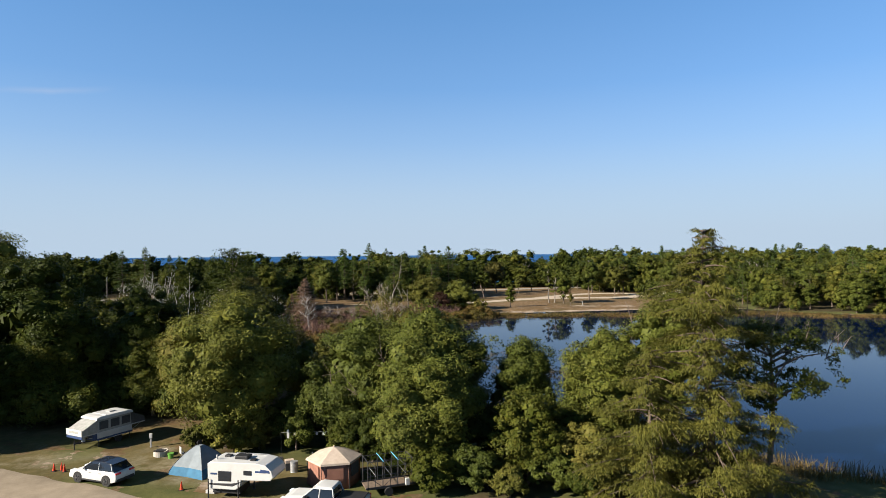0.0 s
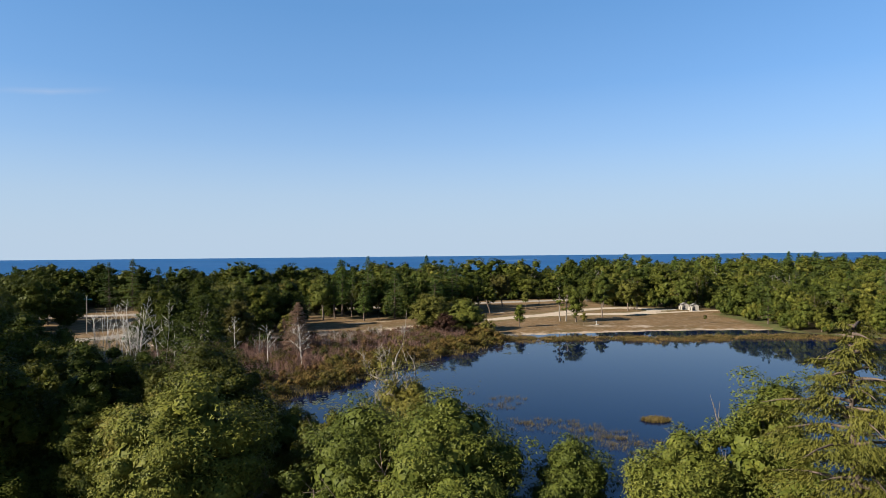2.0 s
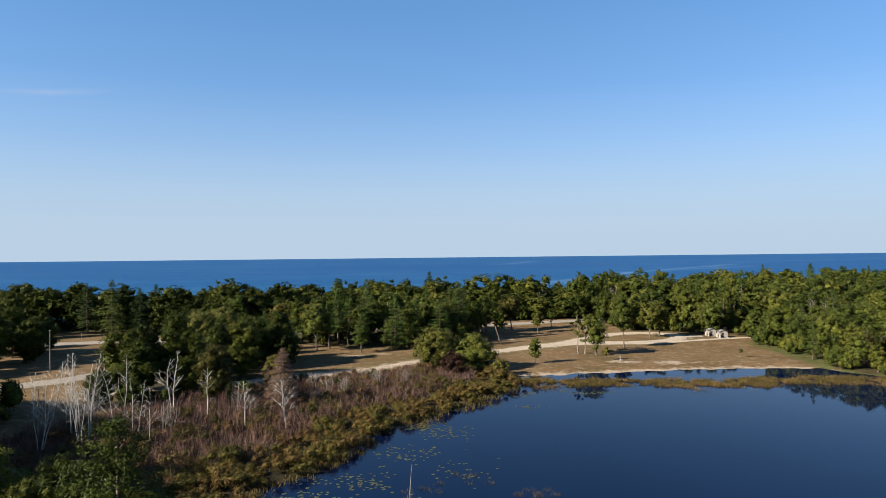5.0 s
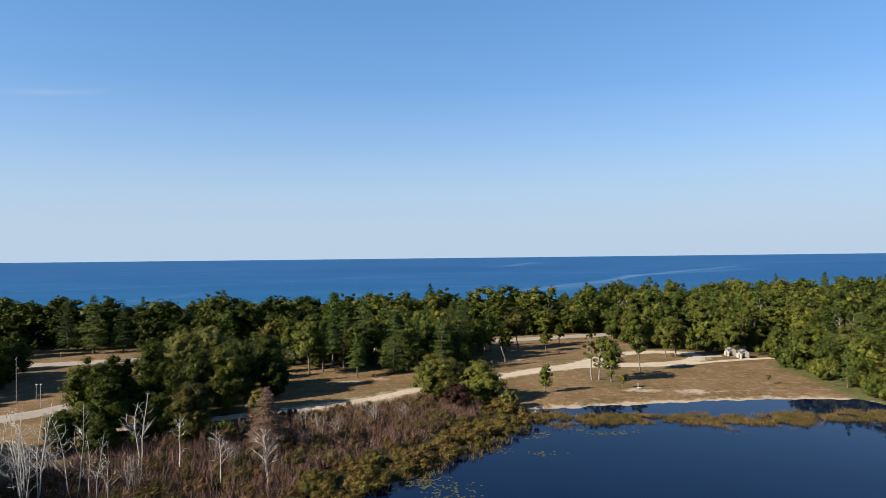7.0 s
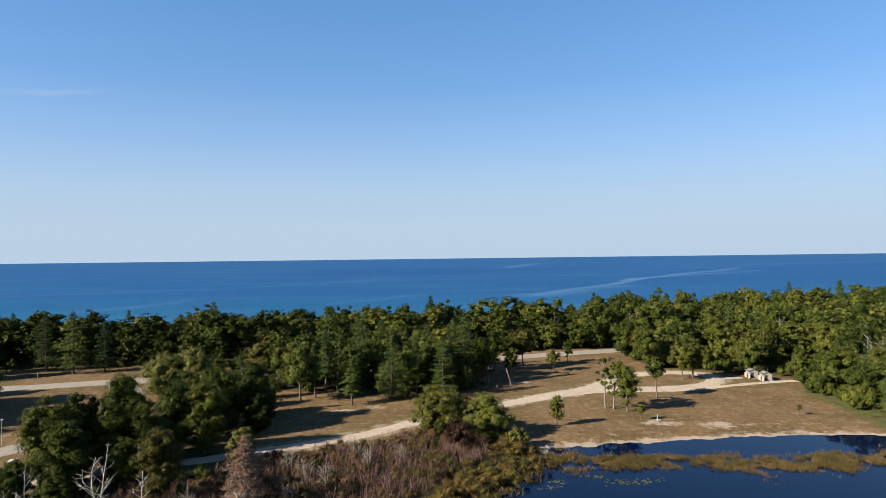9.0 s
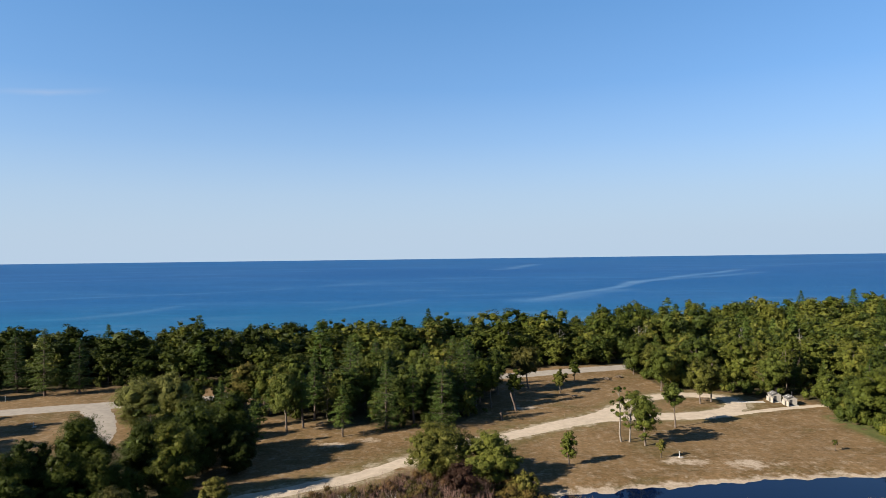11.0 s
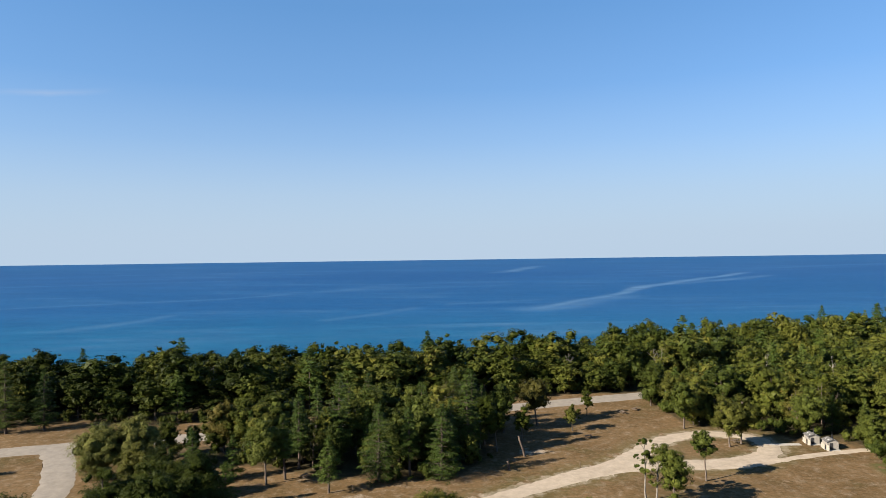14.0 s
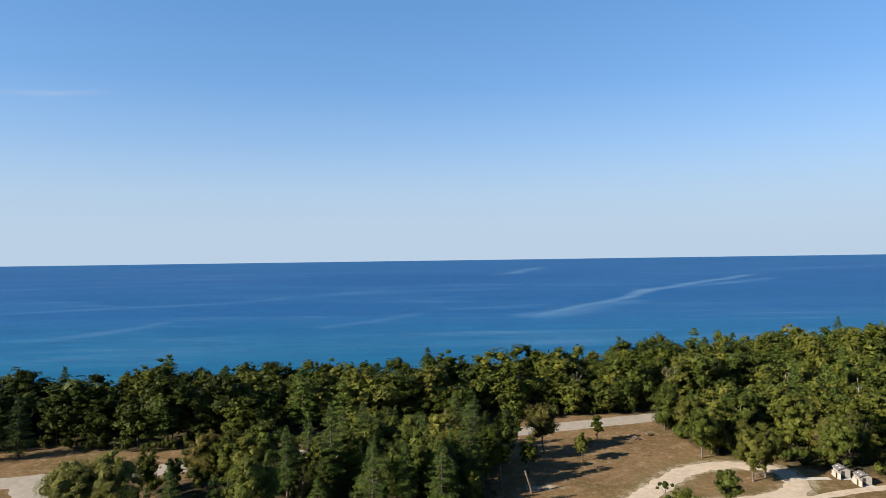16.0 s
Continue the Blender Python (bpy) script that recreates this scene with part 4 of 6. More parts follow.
# single trees on the far lawn
LAWN = [("small_tree", 35.9, 230.5, deciduous(40, 6.9, 1.9, 1.3, 13, 3570, 0.23), MAPLE, "small dense round-headed tree on the dry lawn"),
        ("lawn_tree", 52.6, 245.5, deciduous(41, 12.4, 3.2, 3.0, 13, 13000, 0.25, gap=0.55, limbs=12, many=1.0, subs=5), MAPLE, "airy tall tree with open crown on the lawn"),
        ("lawn_tree", 50.9, 246.2, deciduous(48, 12.6, 2.4, 5.0, 9, 8500, 0.25, gap=0.55, limbs=9, many=1.0, subs=5), MIXED, "airy tall tree with a pale leaning trunk"),
        ("lawn_tree", 55.2, 242.7, deciduous(42, 12.8, 3.7, 1.6, 16, 11000, 0.24, gap=0.42, limbs=14, many=1.5, low=0.6), MAPLE, "full green tree standing on the lawn"),
        ("lawn_tree", 67.0, 256.6, deciduous(43, 11.4, 3.0, 4.8, 11, 8500, 0.24, limbs=10, gap=0.42, many=1.5, low=0.6), MAPLE, "twin-stemmed tree beside the gravel road"),
        ("sapling", 55.8, 234.6, deciduous(44, 3.9, 1.2, 1.0, 7, 882, 0.20), OLIVE, "small sapling on the lawn"),
        ("sapling", 93.9, 237.6, deciduous(45, 2.6, 0.7, 1.0, 7, 336, 0.17), OLIVE, "thin young sapling on the lawn"),
        ("small_tree", 54.0, 311.5, deciduous(46, 8.0, 2.3, 1.8, 11, 3600, 0.24), OAK, "small dark tree beside the street"),
        ("lawn_tree", 37.8, 301.8, deciduous(47, 14.4, 5.6, 3.2, 17, 13000, 0.25, limbs=24, gap=0.4, many=1.9), WILLOW, "broad multi-stemmed tree with pale limbs"),
        ("small_tree", 31.5, 287, deciduous(49, 9.4, 2.8, 1.8, 12, 6500, 0.24), OAK, "small dark tree on the shaded lawn"),
        ("small_tree", 24.2, 278.5, deciduous(50, 11.4, 3.8, 3.8, 12, 8000, 0.24, gap=0.4, many=1.8), OAK, "sparse flat-topped tree on the shaded lawn"),
        ("small_tree", 21.5, 284.5, deciduous(64, 13.4, 4.2, 3.0, 14, 9000, 0.25), OAK, "dark full tree at the edge of the grove"),
        ("small_tree", 27.5, 295.0, deciduous(65, 14.0, 4.4, 3.0, 14, 9000, 0.25), MIXED, "tall green tree at the edge of the grove"),
        ("small_tree", 46.5, 296, deciduous(51, 7.6, 3.2, 1.8, 10, 6000, 0.23, gap=0.4, many=1.8), OLIVE, "sparse yellowing small tree on the lawn"),
        ("lawn_tree", -27.5, 258.4, deciduous(52, 14.4, 5.0, 3.6, 17, 11000, 0.25, limbs=20), MAPLE, "round green tree with forked trunk on the lawn"),
        ("lawn_tree", 82.5, 279.5, deciduous(53, 12.4, 4.4, 2.6, 15, 9000, 0.25, limbs=16), OLIVE, "yellow-green tree inside the gravel loop"),
        ("lawn_tree", 86.5, 282.0, deciduous(54, 13.0, 4.0, 3.0, 14, 8500, 0.25, limbs=16), OLIVE, "yellow-green tree inside the gravel loop"),
        ("lawn_tree", 77.5, 296.5, deciduous(55, 14.0, 4.0, 2.6, 13, 8500, 0.25, limbs=16), MIXED, "tall tree at the wood edge by the loop"),
        ("lawn_tree", 77.0, 322.5, deciduous(66, 13.6, 4.2, 1.6, 14, 8500, 0.26), MIXED, "leafy tree where the wood meets the street"),
        ("lawn_tree", 80.5, 328.5, deciduous(67, 14.6, 4.6, 1.2, 14, 8500, 0.26), MIXED, "leafy tree where the wood meets the street"),
        ("lawn_tree", 81.0, 314.0, deciduous(68, 13.0, 4.2, 1.6, 14, 8500, 0.26), OLIVE, "leafy tree where the wood meets the street"),
        ("bush", 9.5, 224.5, deciduous(56, 11.4, 7.0, 0.0, 26, 19000, 0.28), OLIVE, "large rounded dark green bush by the road"),
        ("bush", 19.3, 223.2, deciduous(57, 9.6, 6.4, 0.0, 26, 18000, 0.27), MAPLE, "large bright green rounded bush by the beach"),
        ("bush", 13.6, 215.5, deciduous(58, 6.6, 3.3, 0.3, 12, 3989, 0.25), PURPLE, "dark purple-leaved bush above the bog"),
        ("bush", 25.2, 216.0, deciduous(59, 4.4, 3.6, 0.2, 11, 3150, 0.25), OLIVE, "low green bush at the beach corner"),
        ("bush", -34.0, 189.0, deciduous(60, 13.4, 4.0, 0.3, 22, 14000, 0.2), WILLOW, "tall olive-brown willow bush beside the bog"),
        ("orange_tree", -44.4, 280.8, deciduous(61, 13.6, 5.4, 1.5, 17, 11000, 0.25), AUTUMN, "maple turning orange among green trees")]
for name, x, y, kit, mat, label in LAWN:
    stand(name, kit, mat, WHITE_BARK_GREY if name == "lawn_tree" and 50 < x < 54 else BARK, x, y, label, "bush" if name == "bush" else "tree", turn=(x * 37) % 360)

# the copse left of the lawn
for i, (x, y, H, R) in enumerate(((-56.4, 197, 15.4, 5.6), (-50.8, 192.5, 12.4, 4.8), (-54.4, 203, 15.8, 4.4), (-50.0, 209, 17.4, 5.6), (-43.5, 203, 12.6, 3.8), (-36.5, 214, 14.6, 4.6), (-37.5, 227, 15.0, 5.2), (-32.5, 235, 14.6, 4.8),
                                  (-66.0, 263, 12.8, 6.2), (-59.4, 267, 13.8, 6.6), (-45.8, 248, 11.8, 4.2), (-26.8, 207, 7.2, 2.8), (-45, 220, 13, 4.6), (-43, 196, 8.5, 3.6), (-56.5, 188, 7.0, 3.2), (-48, 201, 13.5, 3.8), (-40.5, 206, 9.0, 3.4), (-49, 186.5, 5.5, 3.0), (-40, 240, 11.5, 4.0), (-53, 255, 10.5, 4.4), (-41, 234, 14.0, 5.0), (-29.5, 228, 9.0, 3.6), (-48, 230, 14.0, 5.0),
                                  (-112, 222, 15, 5.5), (-109, 231, 16, 5.5), (-114, 213, 14, 5.5), (-104, 240, 13, 5), (-116, 250, 16, 6), (-119, 240, 16, 6), (-121, 230, 17, 6), (-112, 258, 13, 5), (-144, 290, 18, 6), (-152, 296, 18, 6), (-133, 262, 16, 5.5), (-128, 252, 17, 6))):
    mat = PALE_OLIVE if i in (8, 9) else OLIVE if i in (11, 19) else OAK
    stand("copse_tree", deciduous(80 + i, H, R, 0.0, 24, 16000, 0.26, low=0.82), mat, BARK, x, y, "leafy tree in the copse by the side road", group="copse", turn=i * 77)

# white pines of the middle grove
for i, (x, y, H, R, z0) in enumerate(((-3.2, 259, 16.4, 5.4, 0.4), (10.4, 260, 16.0, 5.0, 0.4), (3.4, 262, 15, 3.4, 4.5), (-13.0, 253, 11.6, 3.4, 3.0), (-22.6, 268, 17.4, 3.6, 4.5), (-14.0, 272, 21.0, 4.8, 3), (16.7, 275, 20.0, 4.6, 3), (6, 274, 18.5, 5.0, 2),
                                      (-36, 262, 9.5, 3.2, 1), (-32, 246, 9, 3.0, 1), (-43.5, 259, 12, 3.4, 0.5), (19, 292, 17.5, 5.2, 2), (14, 301, 17, 5.0, 2), (-8, 281, 19, 4.6, 2), (-113, 301, 21.0, 5.0, 1.5), (-125, 306, 19.5, 5.0, 1.5), (-104, 304, 17.5, 4.6, 1.5), (-49.5, 262, 6.5, 1.6, 0.5), (-24, 261, 14.5, 3.0, 5.0))):
    stand("pine_tree", conifer(120 + i, H, R, z0, int(H * 1.15), 9, 110, 0.26, 0.10, 0.7, 0.06, wild=0.3), PINE, PINE_BARK, x, y, "tall dark green pine with layered boughs", group="pines of the grove", turn=i * 41)


# ---------------------------------------------------------------- woods
def scatter(poly, step, rng, keep=None):
    xs, ys = [p[0] for p in poly], [p[1] for p in poly]
    gx, gy = np.meshgrid(np.arange(min(xs), max(xs), step), np.arange(min(ys), max(ys), step * 0.87))
    gx[1::2] += step / 2
    p = np.stack([gx.ravel(), gy.ravel()], 1) + rng.uniform(-0.36, 0.36, (gx.size, 2)) * step
    p = p[inside(p[:, 0], p[:, 1], poly)]
    road = np.minimum(polyline_distance(p[:, 0], p[:, 1], MAIN_STREET), polyline_distance(p[:, 0], p[:, 1], SIDE_ROAD))
    ok = (road > 8.5) & (pond_depth(p[:, 0], p[:, 1]) < -2) & (p[:, 1] < coast_y(p[:, 0]) - 4) & (np.abs(p[:, 0] - 12) < 0.76 * (p[:, 1] - 22) + 14)
    return p[ok]


WOOD_KITS = []
for i in range(5):
    WOOD_KITS.append((deciduous(200 + i, 13.8, (5.0, 4.6, 5.4, 4.8, 5.2)[i], (0.4, 1.2, 0.2, 1.0, 0.5)[i], (13, 15, 12, 14, 16)[i], 7000, 0.31, limbs=5, many=2.6, low=0.86), MIXED if i % 2 else MAPLE, BARK))
WOOD_KITS.append((conifer(210, 16.5, 4.2, 2.0, 17, 7, 44, 0.40, 0.10, 0.75, 0.05), PINE, PINE_BARK))
WOOD_KITS.append((conifer(211, 14.5, 3.2, 1.2, 20, 7, 36, 0.38, 0.18, 0.95, 0.02), PINE, PINE_BARK))
WOOD_KITS.append((deciduous(207, 12.5, 4.0, 2.0, 13, 6500, 0.28, limbs=12, gap=0.6, subs=8, bare=8), OLIVE, BARK))
WOOD_MESHES = [grow("wood_tree", k, lm, bm_) for k, lm, bm_ in WOOD_KITS]
for i in range(3):
    WOOD_MESHES.append(grow("wood_tree", deciduous(220 + i, 17.5, (6.2, 5.8, 6.6)[i], (0.6, 0.2, 1.0)[i], 22, 12000, 0.27, limbs=8), MAPLE if i == 1 else OAK, BARK))
for i in (0, 1, 2, 3, 4):
    WOOD_MESHES.append(grow("oak_wood_tree", WOOD_KITS[i][0], OAK, BARK))
WOOD_NAMES = ["broadleaf_tree"] * 5 + ["pine_tree", "spruce_tree", "broadleaf_tree"] + ["broadleaf_tree"] * 3 + ["oak_tree"] * 5
WOOD_LABELS = ["leafy green tree in the mixed wood"] * 5 + ["dark green pine in the mixed wood", "dark narrow spruce in the mixed wood", "yellowing open-crowned tree in the mixed wood"] + ["tall deep green tree in the wood behind the camp"] * 3 + ["dark green oak in the lakeside wood"] * 5


def dark_share(x):
    """How many of the trees are dark oaks: most in the west, few in the east."""
    return float(np.interp(x, [-60, -30, 40, 75], [0.85, 0.5, 0.45, 0.05]))


def make_woods():
    rng = np.random.default_rng(5)
    spots = []
    for poly, step, hs, piney in ((WOODS_RIGHT, 7.0, 1.08, 0.10), (WOODS_COAST, 8.6, 1.10, 0.10), (WOODS_MID, 6.6, 1.02, 0.22), (WOODS_NEAR, 6.6, 1.02, -1.0)):
        for x, y in scatter(poly, step, rng):
            d = float(polyline_distance(np.array([x]), np.array([y]), poly, True)[0])
            h = hs * rng.choice([0.66, 0.82, 0.95, 1.05, 1.18]) * rng.uniform(0.93, 1.07) * (0.72 + 0.28 * min(1, d / 12))
            if poly is WOODS_RIGHT:
                h *= 0.80 + 0.25 * float(smooth01(np.array(y - 0.35 * x), 190, 300))
            if poly is WOODS_NEAR and x > 14.4 - 0.64 * (y - 29.5):
                h *= 0.80
            if poly is WOODS_NEAR and -42 < x < -26 and 101 < y < 117:
                h *= 0.75
            spots.append((x, y, h, piney))
    # nearest to the lawn and the walk first
    spots.sort(key=lambda s: math.hypot(s[0] - 20, (s[1] - 120)))
    near, far = [s for s in spots if math.hypot(s[0] - 20, s[1] - 120) < 215], [s for s in spots if math.hypot(s[0] - 20, s[1] - 120) >= 215]
    for k, (x, y, h, piney) in enumerate(near[:300]):
        i = int(rng.integers(8, 11)) if piney < 0 else int(rng.choice([5, 6])) if rng.random() < piney else int(rng.choice([0, 1, 2, 3, 4, 7]))
        if i < 5 and rng.random() < dark_share(x):
            i += 11
        root = thing(WOOD_NAMES[i], WOOD_MESHES[i], (x, y, ground_height(x, y)), WOOD_LABELS[i], "tree", "trees of the wood", float(rng.uniform(0, 360)), 1.0)
        w = h * rng.uniform(0.9, 1.15) * (1.25 if y > coast_y(x) - 75 and x < 70 else 1.0)
        root.scale = (w, w, h)
    far = near[300:] + far
    low = [deciduous(300 + i, 13.8, 5.2, 0.5, 9, 1050, 0.62, limbs=0, subs=5, fine=1, many=3.2, low=0.86) for i in range(6)] + [conifer(310 + i, 15.0, 4.2, 3, 13, 7, 22, 0.62, 0.10, 0.8, 0.0, 0.08) for i in range(2)]
    coarse = [deciduous(300 + i, 13.8, 5.2, 0.5, 7, 420, 0.9, limbs=0, subs=4, fine=1, many=3.0, low=0.86) for i in range(6)]
    packs = {"broad": ([], []), "needle": ([], []), "oak": ([], [])}
    trunks = Tubes()
    for x, y, h, piney in far:
        i = int(rng.choice([6, 7])) if rng.random() < piney else int(rng.integers(0, 6))
        q = coarse[i][1] if i < 6 and math.hypot(x - 20, y - 120) > 330 else low[i][1]
        a = rng.uniform(0, 6.28)
        w = h * rng.uniform(0.9, 1.15) * (1.25 if y > coast_y(x) - 75 and x < 70 else 1.0)
        c, s = math.cos(a) * w, math.sin(a) * w
        m = np.array([[c, -s, 0], [s, c, 0], [0, 0, h]])
        key = "needle" if i > 5 else "oak" if rng.random() < dark_share(x) else "broad"
        z = ground_height(x, y)
        packs[key][0].append(q @ m.T + np.array([x, y, z]))
        packs[key][1].append(np.full(len(q), rng.random()))
        trunks.add([(x, y, z - 0.3), (x, y, z + 9 * h)], [0.2, 0.08], 5)
    root = new("far_woods")
    tagged(root, "dense mixed green wood along the lake shore", "wood", kind="stuff")
    for key, mat in (("broad", MIXED), ("needle", PINE), ("oak", OAK)):
        ob = new(key + "_crowns", card_mesh(key + "_crowns", np.concatenate(packs[key][0]), mat, np.concatenate(packs[key][1])))
        ob.parent = root
    ob = new("trunks", trunks.mesh("far_trunks", BARK))
    ob.parent = root


make_woods()


def make_understory():
    rng = np.random.default_rng(15)
    kits = [shrub_cards(rng, 330, 4.2, 2.4, 0.40, 4) for _ in range(5)]
    close = [shrub_cards(rng, 1500, 4.2, 2.4, 0.24, 6, 0.55) for _ in range(5)]
    edges = ((WOODS_RIGHT[::-1][:12] + [WOODS_RIGHT[0]], 1.0), (WOODS_RIGHT[:4], 1.0), (WOODS_COAST[1:11], 0.75), (WOODS_NEAR[1:12], 1.0), ([(-50, 100), (-40, 98), (-26, 98), (-16, 103)], 1.0), (WOODS_MID[9:13], 0.6), (WOODS_MID[0:8], 0.5), (WOODS_LEFT[:4], 0.8))
    Q, T = [], []
    for line, k in edges:
        x, y = resample(line, 1.7)
        for i in range(len(x)):
            if rng.random() > k:
                continue
            px, py = x[i] + rng.normal(0, 1.4), y[i] + rng.normal(0, 1.4)
            if float(polyline_distance(np.array([px]), np.array([py]), MAIN_STREET)[0]) < 7.5 or float(polyline_distance(np.array([px]), np.array([py]), LOOP)[0]) < 4.5 or float(pond_depth(np.array([px]), np.array([py]))[0]) > -1.5:
                continue
            if math.hypot(px - 104.5, py - 280) < 7.5:
                continue
            s = rng.uniform(0.45, 1.25) * (1.15 if k == 1.0 else 0.75)
            Q.append((close if py < 135 else kits)[i % 5] * np.array([s, s, s * rng.uniform(0.8, 1.2)]) + np.array([px, py, ground_height(px, py)]))
            T.append(np.full(len(Q[-1]), rng.random()))
    stuff("wood_edge_bushes", np.concatenate(Q), MIXED, "leafy green bushes along the edge of the wood", "bushes", np.concatenate(T))


for i, (x, y, H) in enumerate(((128, 262, 15), (141, 281, 14), (118, 300, 15), (96, 318, 14), (133, 318, 16), (152, 300, 15), (58, 352, 15), (35, 346, 14), (-62, 322, 15), (118, 335, 16), (165, 265, 13), (88, 352, 15), (5, 342, 15), (143, 245, 12))):
    me = bare_tree(480 + i, H, 2.6, 1 + i % 2, 13, 2, 0.75, 0.45).mesh("snag_wood", GREY_WOOD)
    thing("dead_snag", [("trunk", me)], (x, y, ground_height(x, y)), "pale grey dead snag among the green wood", "dead tree", "snags of the wood", i * 47)


# ---------------------------------------------------------------- bog, reeds and dead trees
def stuff(name, quads, material, label, category, tones=None):
    ob = new(name, card_mesh(name, quads, material, tones if tones is not None else np.zeros(len(quads))))
    return tagged(ob, label, category, kind="stuff")


def in_bog(n, rng, lo=-40, hi=1.5):
    p = np.stack([rng.uniform(-62, 32, n), rng.uniform(118, 234, n)], 1)
    p = p[inside(p[:, 0], p[:, 1], BOG)]
    d = pond_depth(p[:, 0], p[:, 1])
    road = polyline_distance(p[:, 0], p[:, 1], LOW_ROAD)
    return p[(d > lo) & (d < hi) & (road > 3.6)]


def make_bog():
    rng = np.random.default_rng(77)
    low = [shrub_cards(rng, 480, 1.25, 1.2, 0.105, 5, 0.55) for _ in range(5)]
    # leafy shrubs, thickest near the water
    packs = {"shore": ([], []), "bog": ([], [])}
    p = in_bog(3600, rng)
    d = pond_depth(p[:, 0], p[:, 1])
    for (x, y), dd in zip(p, d):
        if rng.random() > (0.95 if dd > -9 else 0.36):
            continue
        s = rng.choice([0.6, 0.85, 1.15, 1.5, 2.0]) * rng.uniform(0.85, 1.15)
        Q, T = packs["shore" if dd > -9 - 5 * rng.random() else "bog"]
        Q.append(low[int(rng.integers(5))] * s + np.array([x, y, -0.45]))
        T.append(np.full(len(Q[-1]), rng.random()))
    stuff("shore_shrubs", np.concatenate(packs["shore"][0]), SHORE_SHRUB, "low gold and olive marsh shrubs along the shore", "shrubs", np.concatenate(packs["shore"][1]))
    stuff("bog_shrubs", np.concatenate(packs["bog"][0]), BOG_SHRUB, "low rust and olive marsh shrubs behind the shore", "shrubs", np.concatenate(packs["bog"][1]))
    # bare upright twigs behind them
    p = in_bog(14000, rng, -60, -11)
    n = len(p)
    k = 5
    base = np.repeat(np.column_stack([p, np.full(n, -0.45)]), k, 0)
    h = np.repeat(rng.uniform(1.2, 3.4, n), k) * rng.uniform(0.6, 1.0, n * k)
    lean = rng.normal(0, 0.22, (n * k, 2)) * h[:, None]
    tipv = base + np.column_stack([lean, h])
    base = base + np.column_stack([rng.normal(0, 0.3, (n * k, 2)), np.zeros(n * k)])
    a = rng.uniform(0, 6.28, n * k)
    w = np.column_stack([np.cos(a), np.sin(a), 0 * a]) * 0.028
    q = np.stack([base - w, base + w, tipv + w * 0.3, tipv - w * 0.3], 1)
    mid = base + (tipv - base) * rng.uniform(0.35, 0.7, (n * k, 1))
    br = mid + np.column_stack([rng.normal(0, 0.4, (n * k, 2)), rng.uniform(0.3, 0.9, n * k)])
    q2 = np.stack([mid - w * 0.6, mid + w * 0.6, br + w * 0.2, br - w * 0.2], 1)
    stuff("bare_twigs", np.concatenate([q, q2]), TWIG, "grey-pink leafless marsh twigs", "shrubs", np.tile(np.repeat(rng.random(n), k), 2))
    # russet and green bushes among the twigs
    Q, T = [], []
    for x, y in in_bog(420, rng, -60, -8):
        s = rng.uniform(0.8, 1.7)
        Q.append(low[int(rng.integers(5))] * np.array([s, s, s * 1.3]) + np.array([x, y, -0.45]))
        T.append(np.full(len(Q[-1]), rng.random()))
    stuff("bog_bushes", np.concatenate(Q), BOG_SHRUB, "russet leafy bushes among bare twigs", "shrubs", np.concatenate(T))


make_understory()
make_bog()


def blades(rng, p, z, h, width, lean=0.25):
    n = len(p)
    base = np.column_stack([p, np.full(n, z)])
    hh = h * rng.uniform(0.5, 1.15, n)
    tipv = base + np.column_stack([rng.normal(0, lean, (n, 2)) * hh[:, None], hh])
    a = rng.uniform(0, 6.28, n)
    w = np.column_stack([np.cos(a), np.sin(a), 0 * a]) * width
    return np.stack([base - w, base + w, tipv + w * 0.4, tipv - w * 0.4], 1)


REED_LINE = [(30, 210), (36, 207.5), (44, 207), (55, 208), (66, 205), (78, 205), (90, 207), (104, 208), (118, 199), (140, 193)]


